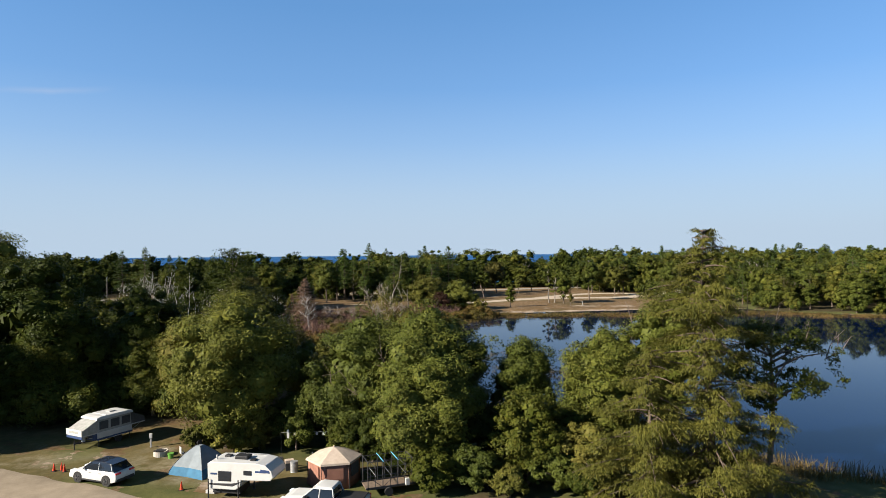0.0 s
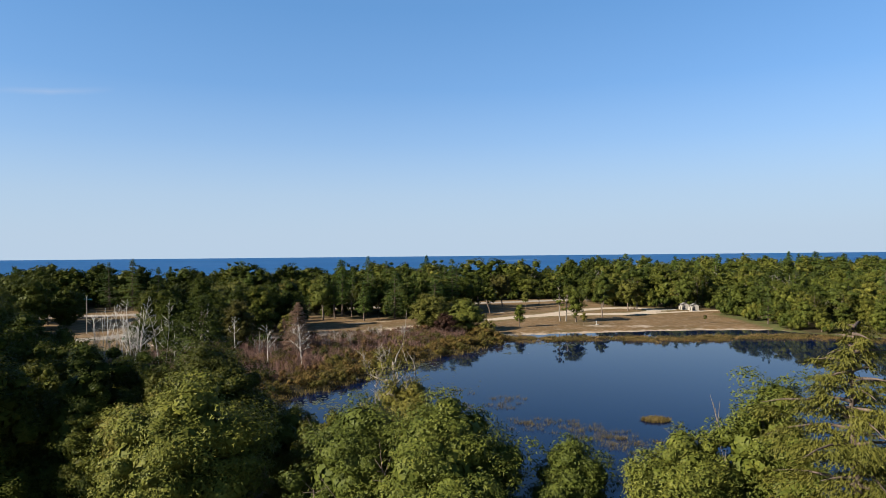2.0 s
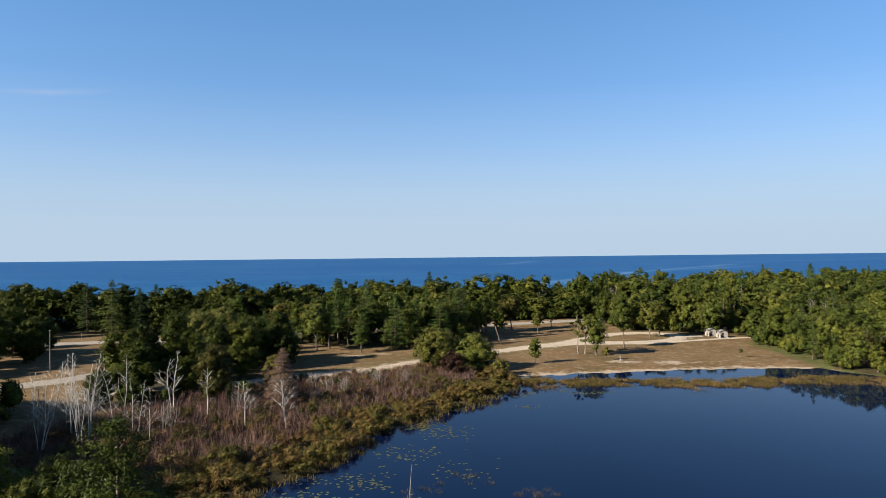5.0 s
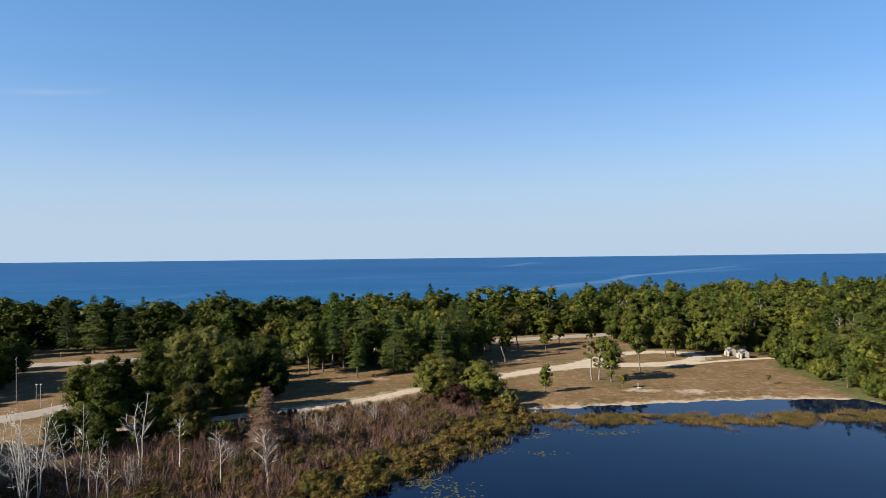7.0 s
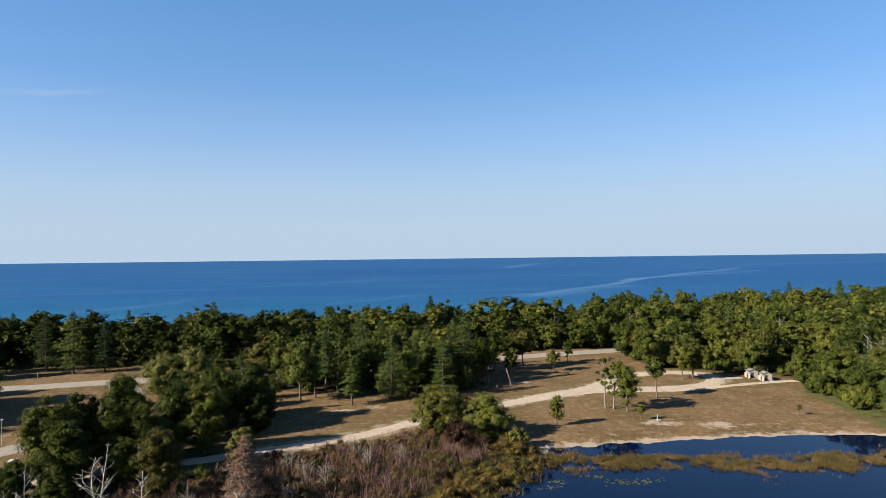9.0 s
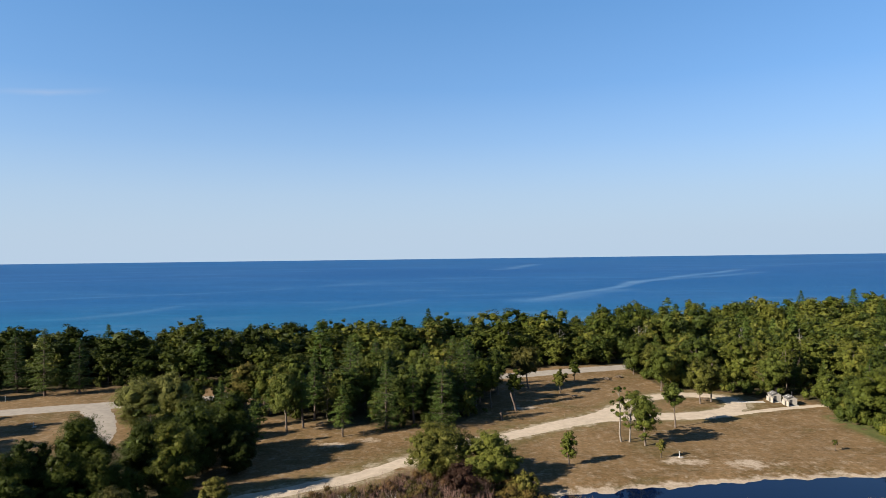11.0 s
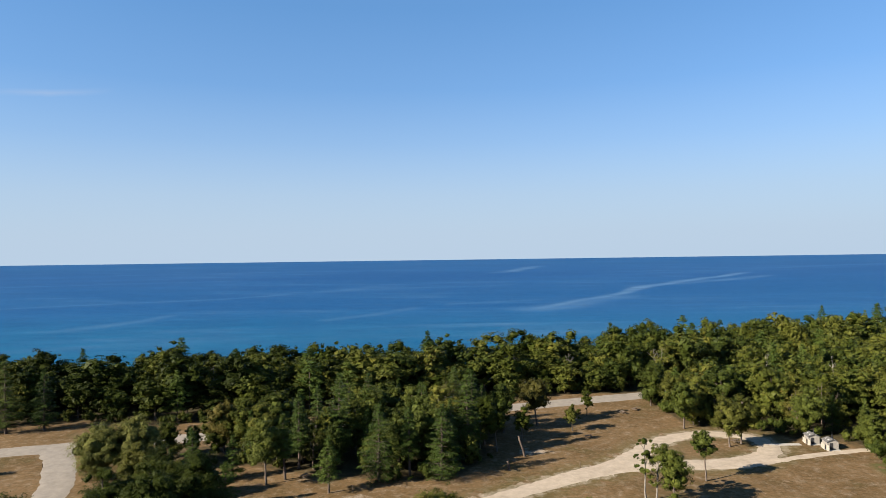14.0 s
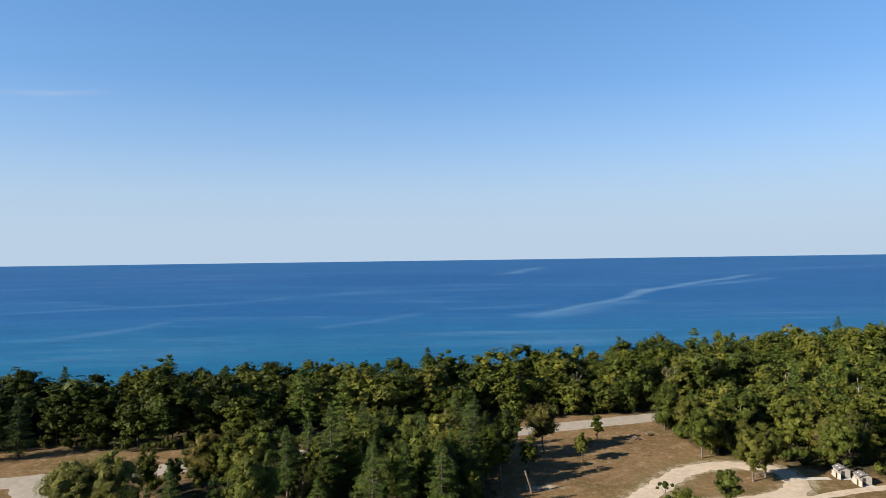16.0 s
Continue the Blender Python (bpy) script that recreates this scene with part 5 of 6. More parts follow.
def make_reeds():
    rng = np.random.default_rng(91)
    x, y = resample(REED_LINE, 0.8)
    P = []
    for i in range(len(x)):
        half = 3.6 + 1.6 * math.sin(i * 0.31) + 1.2 * math.sin(i * 0.13 + 1)
        m = 620
        o = rng.normal(0, half * 0.55, m)
        q = np.column_stack([x[i] + rng.normal(0, 0.8, m), y[i] + o])
        P.append(q[wobble(q[:, 0], q[:, 1], 0.62) + 0.5 * wobble(q[:, 0] + 9, q[:, 1], 1.7) > 0.02])
    P = np.concatenate(P)
    stuff("reed_bed", blades(rng, P, WATER_Z - 0.1, 0.50, 0.035, 0.6), REED, "tawny reed bed standing in the pond shallows", "reeds")
    Q = []
    while len(Q) < 420:
        k = int(rng.integers(len(x)))
        px, py = x[k] + rng.normal(0, 1), y[k] + rng.normal(0, 2.4)
        if float(wobble(np.array(px), np.array(py), 0.33)) + 0.6 * float(wobble(np.array(px + 9), np.array(py), 0.9)) < 0.0:
            continue
        r = rng.uniform(0.4, 1.5)
        Q.append(blades(rng, np.array([px, py]) + rng.normal(0, 0.42 * r, (90, 2)), WATER_Z - 0.1, 0.36 + 0.5 * r * rng.random(), 0.035, 0.65))
    stuff("reed_tufts", np.concatenate(Q), REED, "yellow-brown sedge tufts in the reed bed", "reeds", np.repeat(rng.random(len(Q)) * 0.5, 90))
    # sedge fringe of the left shore and of the near bank
    p = np.stack([rng.uniform(-16, 32, 60000), rng.uniform(126, 214, 60000)], 1)
    d = pond_depth(p[:, 0], p[:, 1])
    p = p[(d > -4) & (d < 1.8) & (wobble(p[:, 0], p[:, 1], 0.8) > -0.4)]
    stuff("shore_sedge", blades(rng, p[::2], WATER_Z - 0.1, 0.8, 0.05, 0.35), REED, "tawny sedge along the marsh shore", "sedge")
    p = np.stack([rng.uniform(14, 62, 30000), rng.uniform(72, 104, 30000)], 1)
    d = pond_depth(p[:, 0], p[:, 1])
    p = p[(d > -4) & (d < 0.8)]
    stuff("bank_grass", blades(rng, p, WATER_Z, 1.1, 0.03, 0.35), REED, "dry tall grass on the near bank", "grass")
    # sparse sedge in the open shallows
    P = []
    for cx, cy, r, m in ((16, 147, 3, 40), (23, 141, 3.5, 60), (17, 136, 4, 50), (22, 136, 3, 40), (26, 127, 3, 70), (30, 124, 3.5, 110), (33, 120, 4, 170), (24, 126, 2.5, 50), (11, 141, 4, 40), (36, 117, 3.5, 120)):
        for _ in range(m // 6):
            a, b = rng.normal(0, r * 0.5, 2)
            P.append(np.column_stack([cx + a + rng.normal(0, 0.35, 30), cy + b + rng.normal(0, 0.35, 30)]))
    P = np.concatenate(P)
    stuff("shallow_sedge", blades(rng, P, WATER_Z - 0.1, 0.42, 0.02, 0.6), REED, "sparse brown sedge in the shallows", "sedge")
    # a round grass islet
    a, r = rng.uniform(0, 6.28, 1500), np.sqrt(rng.uniform(0, 1, 1500))
    P = np.column_stack([41.5 + 1.9 * r * np.cos(a), 127.8 + 1.3 * r * np.sin(a)])
    stuff("grass_islet", blades(rng, P, WATER_Z - 0.1, 0.45, 0.04, 0.6), REED, "small tawny grass islet in open water", "islet")
    # floating leaves
    P = []
    for cx, cy, rx, ry, m in ((8, 172, 5, 3.4, 260), (28, 185.5, 2.6, 1.2, 50), (28.4, 195, 2.0, 1.0, 40), (20.3, 187, 3, 1.6, 60), (30, 197.7, 1.8, 0.9, 40), (43.3, 197.3, 4.5, 1.6, 150), (-6.8, 139.7, 5, 3, 230),
                              (-1.7, 137, 4, 3, 160), (5.3, 126.3, 5, 3, 150), (0, 146, 5, 4, 170), (6, 158, 5, 4, 150), (12, 168, 4, 3, 110), (15, 150, 6, 4, 60), (37, 200, 2, 0.8, 40), (2, 131, 5, 3, 130)):
        q = np.column_stack([cx + rng.normal(0, rx * 0.55, m), cy + rng.normal(0, ry * 0.55, m)])
        P.append(q[pond_depth(q[:, 0], q[:, 1]) > 0.3])
    P = np.concatenate(P)[::2]
    c = np.column_stack([P, WATER_Z + 0.012 + 0.004 * rng.random(len(P))])
    stuff("lily_pads", leaves(rng, c, np.tile([0, 0, 1.0], (len(c), 1)), 0.55, 0.46, None, 0.03), LILY, "floating olive lily pads on the pond", "lily pads")


make_reeds()

DEAD = [(-39.0, 180.3, 12.2, 2.6, 2, "pair of tall bleached dead birches by the copse"), (-30.7, 176.9, 11.8, 2.3, 1, "bleached dead birch with upturned limbs"), (-22.1, 169.5, 10.2, 2.2, 1, "slim white dead birch in the bog"),
        (-15.7, 173.3, 8.9, 2.6, 2, "white dead birch with fanned limbs in the bog"), (-45.4, 163.2, 13.5, 2.8, 4, "clump of pale dead birches at the bog edge"), (-48.5, 166, 12, 2.4, 3, "clump of pale dead birches at the bog edge"),
        (-41, 165.5, 12.5, 2.2, 2, "pale leaning dead birch at the bog edge"), (-37.5, 163.5, 9, 1.8, 2, "short pale dead birch at the bog edge"), (-50.5, 160, 12.5, 2.5, 4, "clump of pale dead birches at the bog edge"),
        (-43, 158, 11.5, 2.2, 3, "clump of pale dead birches at the bog edge"), (-34.5, 161, 8.5, 1.8, 1, "thin pale dead birch at the bog edge")]
for i, (x, y, H, R, n, label) in enumerate(DEAD):
    me = bare_tree(400 + i, H * (1.0 if i < 4 else 1.12), R, n, 12 if i < 4 else 14, 2, 0.68 if i < 4 else 0.42, 0.3).mesh("dead_birch_wood", WHITE_BARK)
    thing("dead_birch", [("trunk", me)], (x, y, ground_height(x, y)), label, "dead tree", "dead birches of the bog", i * 63)
for i, (x, y, H) in enumerate(((-9, 196, 4.6), (-3, 203, 5.0), (-13, 199, 4.2), (3, 207, 4.4), (-17, 204, 3.8), (-54, 172, 8), (-52, 178, 7), (-56, 168, 9), (-36, 170, 6), (-28, 184, 5.5), (-33, 167, 7), (-24, 180, 4.5), (-6, 208, 4.0), (-22, 196, 4.8), (-13, 188, 4.0))):
    me = bare_tree(430 + i, H, 1.5, 3, 9, 2, 0.8, 0.2).mesh("bare_tree_wood", GREY_WOOD)
    thing("bare_tree", [("trunk", me)], (x, y, ground_height(x, y)), "small grey leafless tree in the bog", "dead tree", "bare trees of the bog", i * 51)

stand("dead_conifer", conifer(450, 11.6, 4.2, 0.3, 30, 10, 60, 0.26, 0.10, 0.7, 0.0), RUST_NEEDLES, GREY_WOOD, -19.6, 186.0, "rust-brown dead conifer beside the bog", "dead tree")
stand("dead_conifer", conifer(451, 7.5, 2.0, 0.4, 16, 7, 20, 0.40, 0.14, 0.85, 0.0), RUST_NEEDLES, GREY_WOOD, -24.0, 191.0, "small rust-brown dead conifer beside the bog", "dead tree")


# ---------------------------------------------------------------- things: helpers
WHITE = plain("white_paint", (0.42, 0.42, 0.41), 0.35, 0, 0.08, 1.5, 0.5)
OFF_WHITE = plain("weathered_white_panel", (0.36, 0.355, 0.34), 0.55, 0, 0.14, 2.0)
BLACK = plain("black_plastic", (0.018, 0.018, 0.020), 0.5, 0, 0.2, 4)
GLASS_DARK = plain("dark_tinted_glass", (0.012, 0.015, 0.020), 0.06, 0, 0.1, 1, 0.6)
RUBBER = plain("tyre_rubber", (0.022, 0.022, 0.022), 0.85, 0, 0.2, 6)
ALLOY = plain("grey_alloy", (0.32, 0.32, 0.33), 0.35, 0.8, 0.1, 5)
STEEL = plain("galvanised_steel", (0.42, 0.43, 0.44), 0.45, 0.7, 0.2, 5)
DARK_STEEL = plain("dark_painted_steel", (0.035, 0.035, 0.038), 0.55, 0.3, 0.25, 5)
RED_LAMP = plain("red_lamp_glass", (0.42, 0.02, 0.02), 0.25, 0, 0.1, 5, 0.5)
CLEAR_LAMP = plain("clear_lamp_glass", (0.70, 0.72, 0.74), 0.15, 0, 0.1, 5, 0.6)
ROOF_BLACK = plain("glossy_black_roof", (0.015, 0.018, 0.028), 0.12, 0, 0.1, 2, 0.6)
NAVY = plain("navy_stripe", (0.030, 0.050, 0.120), 0.4, 0, 0.15, 3)
CANVAS = plain("grey_canvas", (0.27, 0.27, 0.255), 0.9, 0, 0.2, 3, 0.1, 0.3)
MESH_DARK = plain("dark_window_mesh", (0.055, 0.058, 0.062), 0.8, 0, 0.2, 4)
TENT_GREY = plain("pale_tent_cloth", (0.155, 0.178, 0.195), 0.8, 0, 0.15, 2, 0.2, 0.3)
TENT_BLUE = plain("blue_tent_cloth", (0.040, 0.115, 0.195), 0.8, 0, 0.18, 2, 0.2, 0.3)
RUSTY = plain("terracotta_tent_cloth", (0.21, 0.105, 0.075), 0.85, 0, 0.2, 2, 0.15, 0.3)
BEIGE = plain("beige_tent_cloth", (0.37, 0.305, 0.245), 0.85, 0, 0.15, 2, 0.15, 0.3)
ORANGE = plain("orange_plastic", (0.42, 0.045, 0.012), 0.5, 0, 0.15, 4)
GREEN_PLASTIC = plain("green_plastic", (0.10, 0.24, 0.035), 0.5, 0, 0.15, 4)
TAN_WALL = plain("tan_concrete_wall", (0.23, 0.212, 0.188), 0.9, 0, 0.15, 1.5, 0.1, 0.3)
TAN_PALE = plain("pale_tan_boards", (0.30, 0.27, 0.23), 0.85, 0, 0.15, 2.0, 0.1)
ROOF_GREY = plain("grey_brown_roof", (0.105, 0.100, 0.098), 0.85, 0, 0.2, 2, 0.1, 0.4)
CONCRETE = plain("pale_concrete", (0.34, 0.315, 0.28), 0.9, 0, 0.15, 1.5, 0.1, 0.3)
TIMBER = plain("weathered_timber", (0.13, 0.10, 0.075), 0.85, 0, 0.3, 4, 0.15, 0.4)
CART_GREEN = plain("dark_green_paint", (0.03, 0.12, 0.05), 0.4, 0, 0.15, 3)
BLUE_PLASTIC = plain("blue_kayak_plastic", (0.08, 0.30, 0.50), 0.4, 0, 0.15, 3)


def add_box(bm, c, s, bevel=0.0, turn=None):
    r = bmesh.ops.create_cube(bm, size=1.0)
    m = Matrix.Translation(c) @ (turn or Matrix()) @ Matrix.Diagonal((*s, 1))
    bmesh.ops.transform(bm, matrix=m, verts=r["verts"])
    if bevel:
        es = list({e for v in r["verts"] for e in v.link_edges})
        bmesh.ops.bevel(bm, geom=es, offset=bevel, segments=2, affect="EDGES", profile=0.6)
    return bm


def add_rod(bm, a, b, r, seg=8, r2=None):
    a, b = Vector(a), Vector(b)
    d = b - a
    res = bmesh.ops.create_cone(bm, cap_ends=True, segments=seg, radius1=r, radius2=r if r2 is None else r2, depth=d.length)
    m = Matrix.Translation((a + b) / 2) @ d.to_track_quat("Z", "Y").to_matrix().to_4x4()
    bmesh.ops.transform(bm, matrix=m, verts=res["verts"])
    return bm


def add_profile(bm, prof, low, high, bevel=0.0):
    """A side outline (x, z) pulled across y; half width runs from low at the bottom to high at the top."""
    z0, z1 = min(p[1] for p in prof), max(p[1] for p in prof)
    rows = []
    for s in (-1, 1):
        rows.append([bm.verts.new((x, s * (low + (high - low) * (z - z0) / (z1 - z0)), z)) for x, z in prof])
    n = len(prof)
    fs = [bm.faces.new(rows[0]), bm.faces.new(rows[1][::-1])]
    for i in range(n):
        j = (i + 1) % n
        fs.append(bm.faces.new((rows[0][j], rows[0][i], rows[1][i], rows[1][j])))
    bmesh.ops.recalc_face_normals(bm, faces=fs)
    if bevel:
        bmesh.ops.bevel(bm, geom=list({e for f in fs for e in f.edges}), offset=bevel, segments=2, affect="EDGES", profile=0.6)
    return bm


def new_bm():
    return bmesh.new()


def boxed(name, c, s, mat, parent, bevel=0.01, label="", turn=None):
    return part(name, add_box(new_bm(), c, s, bevel, turn), mat, parent, label)


def rodded(name, a, b, r, mat, parent, seg=8, label="", r2=None):
    return part(name, add_rod(new_bm(), a, b, r, seg, r2), mat, parent, label, smooth=False)


def root_at(name, x, y, turn, label, category, group="", z=None, size=1.0):
    r = new(name)
    r.empty_display_size = 0.3
    r.matrix_basis = pose(x, y, ground_height(x, y) if z is None else z, 0, 0, turn) @ Matrix.Scale(size, 4)
    return tagged(r, label, category, group)


def add_wheel(parent, x, y, r, w, rim=ALLOY):
    s = 1 if y > 0 else -1
    tyre = part("wheel", add_rod(new_bm(), (x, y - s * w, r), (x, y, r), r, 20), RUBBER, parent)
    part("rim", add_rod(new_bm(), (x, y - s * 0.02, r), (x, y + s * 0.02, r), r * 0.66, 14, r * 0.55), rim, tyre)
    bm = new_bm()
    for k in range(5):
        a = k * 2 * math.pi / 5
        add_rod(bm, (x, y + s * 0.022, r), (x + math.cos(a) * r * 0.6, y + s * 0.03, r + math.sin(a) * r * 0.6), r * 0.07, 4)
    part("spokes", bm, DARK_STEEL, tyre)
    return tyre


# ---------------------------------------------------------------- camp site
def make_suv():
    r = root_at("suv", -12.4, 79.1, 160, "white SUV with black roof parked on camp grass", "car", size=1.03)
    body = [(-2.28, 0.38), (-2.34, 0.62), (-2.28, 0.95), (-2.05, 1.08), (0.75, 1.04), (1.75, 0.92), (2.18, 0.76), (2.32, 0.55), (2.28, 0.34), (1.9, 0.28), (-1.9, 0.28)]
    part("body", add_profile(new_bm(), body, 0.92, 0.86, 0.05), WHITE, r, smooth=True)
    cabin = [(-2.12, 1.05), (-1.72, 1.55), (-1.0, 1.66), (0.0, 1.63), (0.35, 1.56), (1.15, 1.03)]
    part("cabin_glass", add_profile(new_bm(), cabin, 0.84, 0.64, 0.03), GLASS_DARK, r, smooth=True)
    roof = [(-1.80, 1.57), (-1.0, 1.69), (0.0, 1.66), (0.30, 1.60), (0.0, 1.61), (-1.0, 1.64)]
    part("roof", add_profile(new_bm(), roof, 0.66, 0.63, 0.0), ROOF_BLACK, r, "glossy black roof")
    for s in (-1, 1):
        for x0, x1 in ((-1.95, -1.62), (-0.62, -0.52), (0.52, 1.08)):
            rodded("pillar", (x0 if x0 < 0 else x1, s * 0.85, 1.06), (x1 if x0 < 0 else x0 - 0.2, s * 0.665, 1.58), 0.03, WHITE, r, 5)
        boxed("door_handle", (-0.75, s * 0.92, 0.88), (0.2, 0.03, 0.035), ALLOY, r)
        boxed("door_handle", (0.25, s * 0.92, 0.88), (0.2, 0.03, 0.035), ALLOY, r)
        boxed("wing_mirror", (0.78, s * 0.98, 1.12), (0.16, 0.18, 0.13), WHITE, r, 0.03)
        boxed("headlight", (2.12, s * 0.62, 0.76), (0.28, 0.42, 0.13), CLEAR_LAMP, r, 0.03)
        boxed("tail_light", (-2.24, s * 0.62, 0.93), (0.14, 0.48, 0.12), RED_LAMP, r, 0.02)
        boxed("sill", (0, s * 0.9, 0.31), (2.4, 0.07, 0.12), BLACK, r, 0.02)
        for x in (-1.38, 1.42):
            part("wheel_arch", add_rod(new_bm(), (x, s * 0.7, 0.38), (x, s * 0.925, 0.38), 0.43, 18), BLACK, r)
            add_wheel(r, x, s * 0.935, 0.36, 0.22, DARK_STEEL)
    boxed("rear_bumper", (-2.3, 0, 0.45), (0.1, 1.6, 0.22), BLACK, r, 0.03)
    boxed("number_plate", (-2.36, 0, 0.72), (0.02, 0.36, 0.12), WHITE, r, 0)
    boxed("grille", (2.31, 0, 0.55), (0.05, 1.1, 0.2), BLACK, r, 0.02)
    boxed("tow_hitch", (-2.5, 0, 0.42), (0.35, 0.08, 0.08), DARK_STEEL, r)


def make_pickup():
    r = root_at("pickup_truck", 6.2, 72.8, 168, "white pickup truck with dark bed cover", "truck", size=1.02)
    body = [(-2.85, 0.5), (-2.9, 1.05), (-2.7, 1.12), (1.2, 1.12), (2.3, 1.08), (2.75, 0.95), (2.85, 0.6), (2.8, 0.42), (-2.7, 0.42)]
    part("body", add_profile(new_bm(), body, 0.98, 0.94, 0.05), WHITE, r, smooth=True)
    part("hood", add_profile(new_bm(), [(1.15, 1.08), (2.68, 1.0), (2.2, 1.14), (1.2, 1.2)], 0.8, 0.7, 0.02), WHITE, r)
    part("cab_glass", add_profile(new_bm(), [(-0.95, 1.10), (-0.78, 1.74), (0.50, 1.76), (1.30, 1.12)], 0.9, 0.68, 0.02), GLASS_DARK, r, smooth=True)
    part("cab_roof", add_profile(new_bm(), [(-0.85, 1.70), (-0.75, 1.84), (0.35, 1.86), (0.58, 1.70)], 0.75, 0.66, 0.03), WHITE, r, smooth=True)
    boxed("bed_cover", (-1.9, 0, 1.14), (1.8, 1.66, 0.06), BLACK, r, 0.02, "dark grey bed cover")
    boxed("tailgate", (-2.86, 0, 0.8), (0.08, 1.6, 0.5), WHITE, r, 0.02)
    boxed("windshield_wiper_cowl", (1.28, 0, 1.15), (0.25, 1.4, 0.05), BLACK, r, 0.01)
    for s in (-1, 1):
        for a, b in (((-0.95, 1.12), (-0.8, 1.74)), ((0.10, 1.12), (0.06, 1.76)), ((1.25, 1.14), (0.5, 1.76))):
            rodded("pillar", (a[0], s * 0.9, a[1]), (b[0], s * 0.69, b[1]), 0.045, WHITE, r, 5)
        boxed("wing_mirror", (1.0, s * 1.1, 1.22), (0.16, 0.26, 0.24), BLACK, r, 0.03)
        boxed("headlight", (2.72, s * 0.72, 0.92), (0.2, 0.4, 0.2), CLEAR_LAMP, r, 0.03)
        boxed("tail_light", (-2.86, s * 0.86, 0.9), (0.12, 0.16, 0.36), RED_LAMP, r, 0.02)
        for x in (-1.75, 1.8):
            part("wheel_arch", add_rod(new_bm(), (x, s * 0.7, 0.44), (x, s * 0.985, 0.44), 0.5, 18), BLACK, r)
            add_wheel(r, x, s * 0.995, 0.4, 0.26)
    boxed("front_bumper", (2.86, 0, 0.55), (0.12, 1.8, 0.24), ALLOY, r, 0.03)
    boxed("rear_bumper", (-2.95, 0, 0.52), (0.12, 1.8, 0.2), ALLOY, r, 0.03)


def make_popup():
    r = root_at("popup_camper", -17.4, 89.4, 242, "white pop-up camper with grey canvas and extended bunks", "camper", size=1.12)
    boxed("body", (0, 0, 0.86), (3.1, 2.1, 0.66), WHITE, r, 0.05)
    boxed("stripe", (0, 0, 0.64), (3.12, 2.12, 0.16), NAVY, r, 0.02, "navy blue lower stripe")
    boxed("front_box", (1.68, 0, 0.86), (0.35, 1.9, 0.55), NAVY, r, 0.05)
    part("canvas", add_profile(new_bm(), [(-1.5, 1.18), (-1.45, 2.2), (1.45, 2.2), (1.5, 1.18)], 1.02, 0.98, 0.02), CANVAS, r)
    part("roof", add_profile(new_bm(), [(-1.66, 2.2), (-1.6, 2.36), (-1.2, 2.44), (1.2, 2.44), (1.6, 2.36), (1.66, 2.2)], 1.08, 0.98, 0.03), WHITE, r)
    boxed("roof_vent", (-0.3, 0, 2.48), (0.5, 0.5, 0.1), OFF_WHITE, r, 0.03)
    boxed("roof_bar", (0.7, 0, 2.46), (0.06, 1.7, 0.05), STEEL, r, 0.01)
    for s in (-1, 1):
        for x in (-1.0, 0.0, 1.0):
            boxed("window", (x, s * 1.01, 1.72), (0.78, 0.03, 0.66), MESH_DARK, r, 0.01, "dark mesh window")
        part("wheel", add_rod(new_bm(), (-0.35, s * 0.78, 0.3), (-0.35, s * 1.02, 0.3), 0.3, 18), RUBBER, r)
        boxed("fender", (-0.35, s * 0.98, 0.58), (0.9, 0.22, 0.06), OFF_WHITE, r, 0.02)
    for s, name in ((1, "front_bunk"), (-1, "rear_bunk")):
        b = boxed(name, (s * 2.15, 0, 1.16), (1.35, 1.95, 0.10), OFF_WHITE, r, 0.02)
        tent = [(s * 1.48, 1.2), (s * 1.48, 2.22), (s * 2.78, 1.62), (s * 2.84, 1.2)]
        part("bunk_canvas", add_profile(new_bm(), tent, 0.97, 0.95, 0.02), CANVAS if s > 0 else MESH_DARK, b, "pale grey bunk canvas" if s > 0 else "dark grey bunk canvas")
        if s > 0:
            boxed("bunk_end_panel", (2.86, 0, 1.42), (0.08, 2.02, 0.50), WHITE, b, 0.03)
            boxed("bunk_stripe", (2.84, 0, 1.06), (0.08, 1.98, 0.22), NAVY, b, 0.02, "navy blue lower edge")
            boxed("bunk_window", (2.905, 0, 1.45), (0.015, 1.2, 0.18), CANVAS, b, 0)
        for y in (-0.8, 0.8):
            rodded("bunk_brace", (s * 2.6, y, 1.12), (s * 1.6, y, 0.62), 0.02, STEEL, b)
    for y in (-0.5, 0.5):
        rodded("tow_frame", (1.7, y, 0.5), (2.9, 0, 0.5), 0.05, DARK_STEEL, r)
    rodded("gas_bottle", (2.1, 0, 0.5), (2.1, 0, 0.95), 0.16, OFF_WHITE, r, 14)
    rodded("jockey_wheel", (2.85, 0, 0.0), (2.85, 0, 0.75), 0.04, DARK_STEEL, r)
    for x in (-1.4, 1.4):
        for y in (-0.9, 0.9):
            rodded("stabiliser", (x, y, 0.0), (x, y, 0.55), 0.03, DARK_STEEL, r)


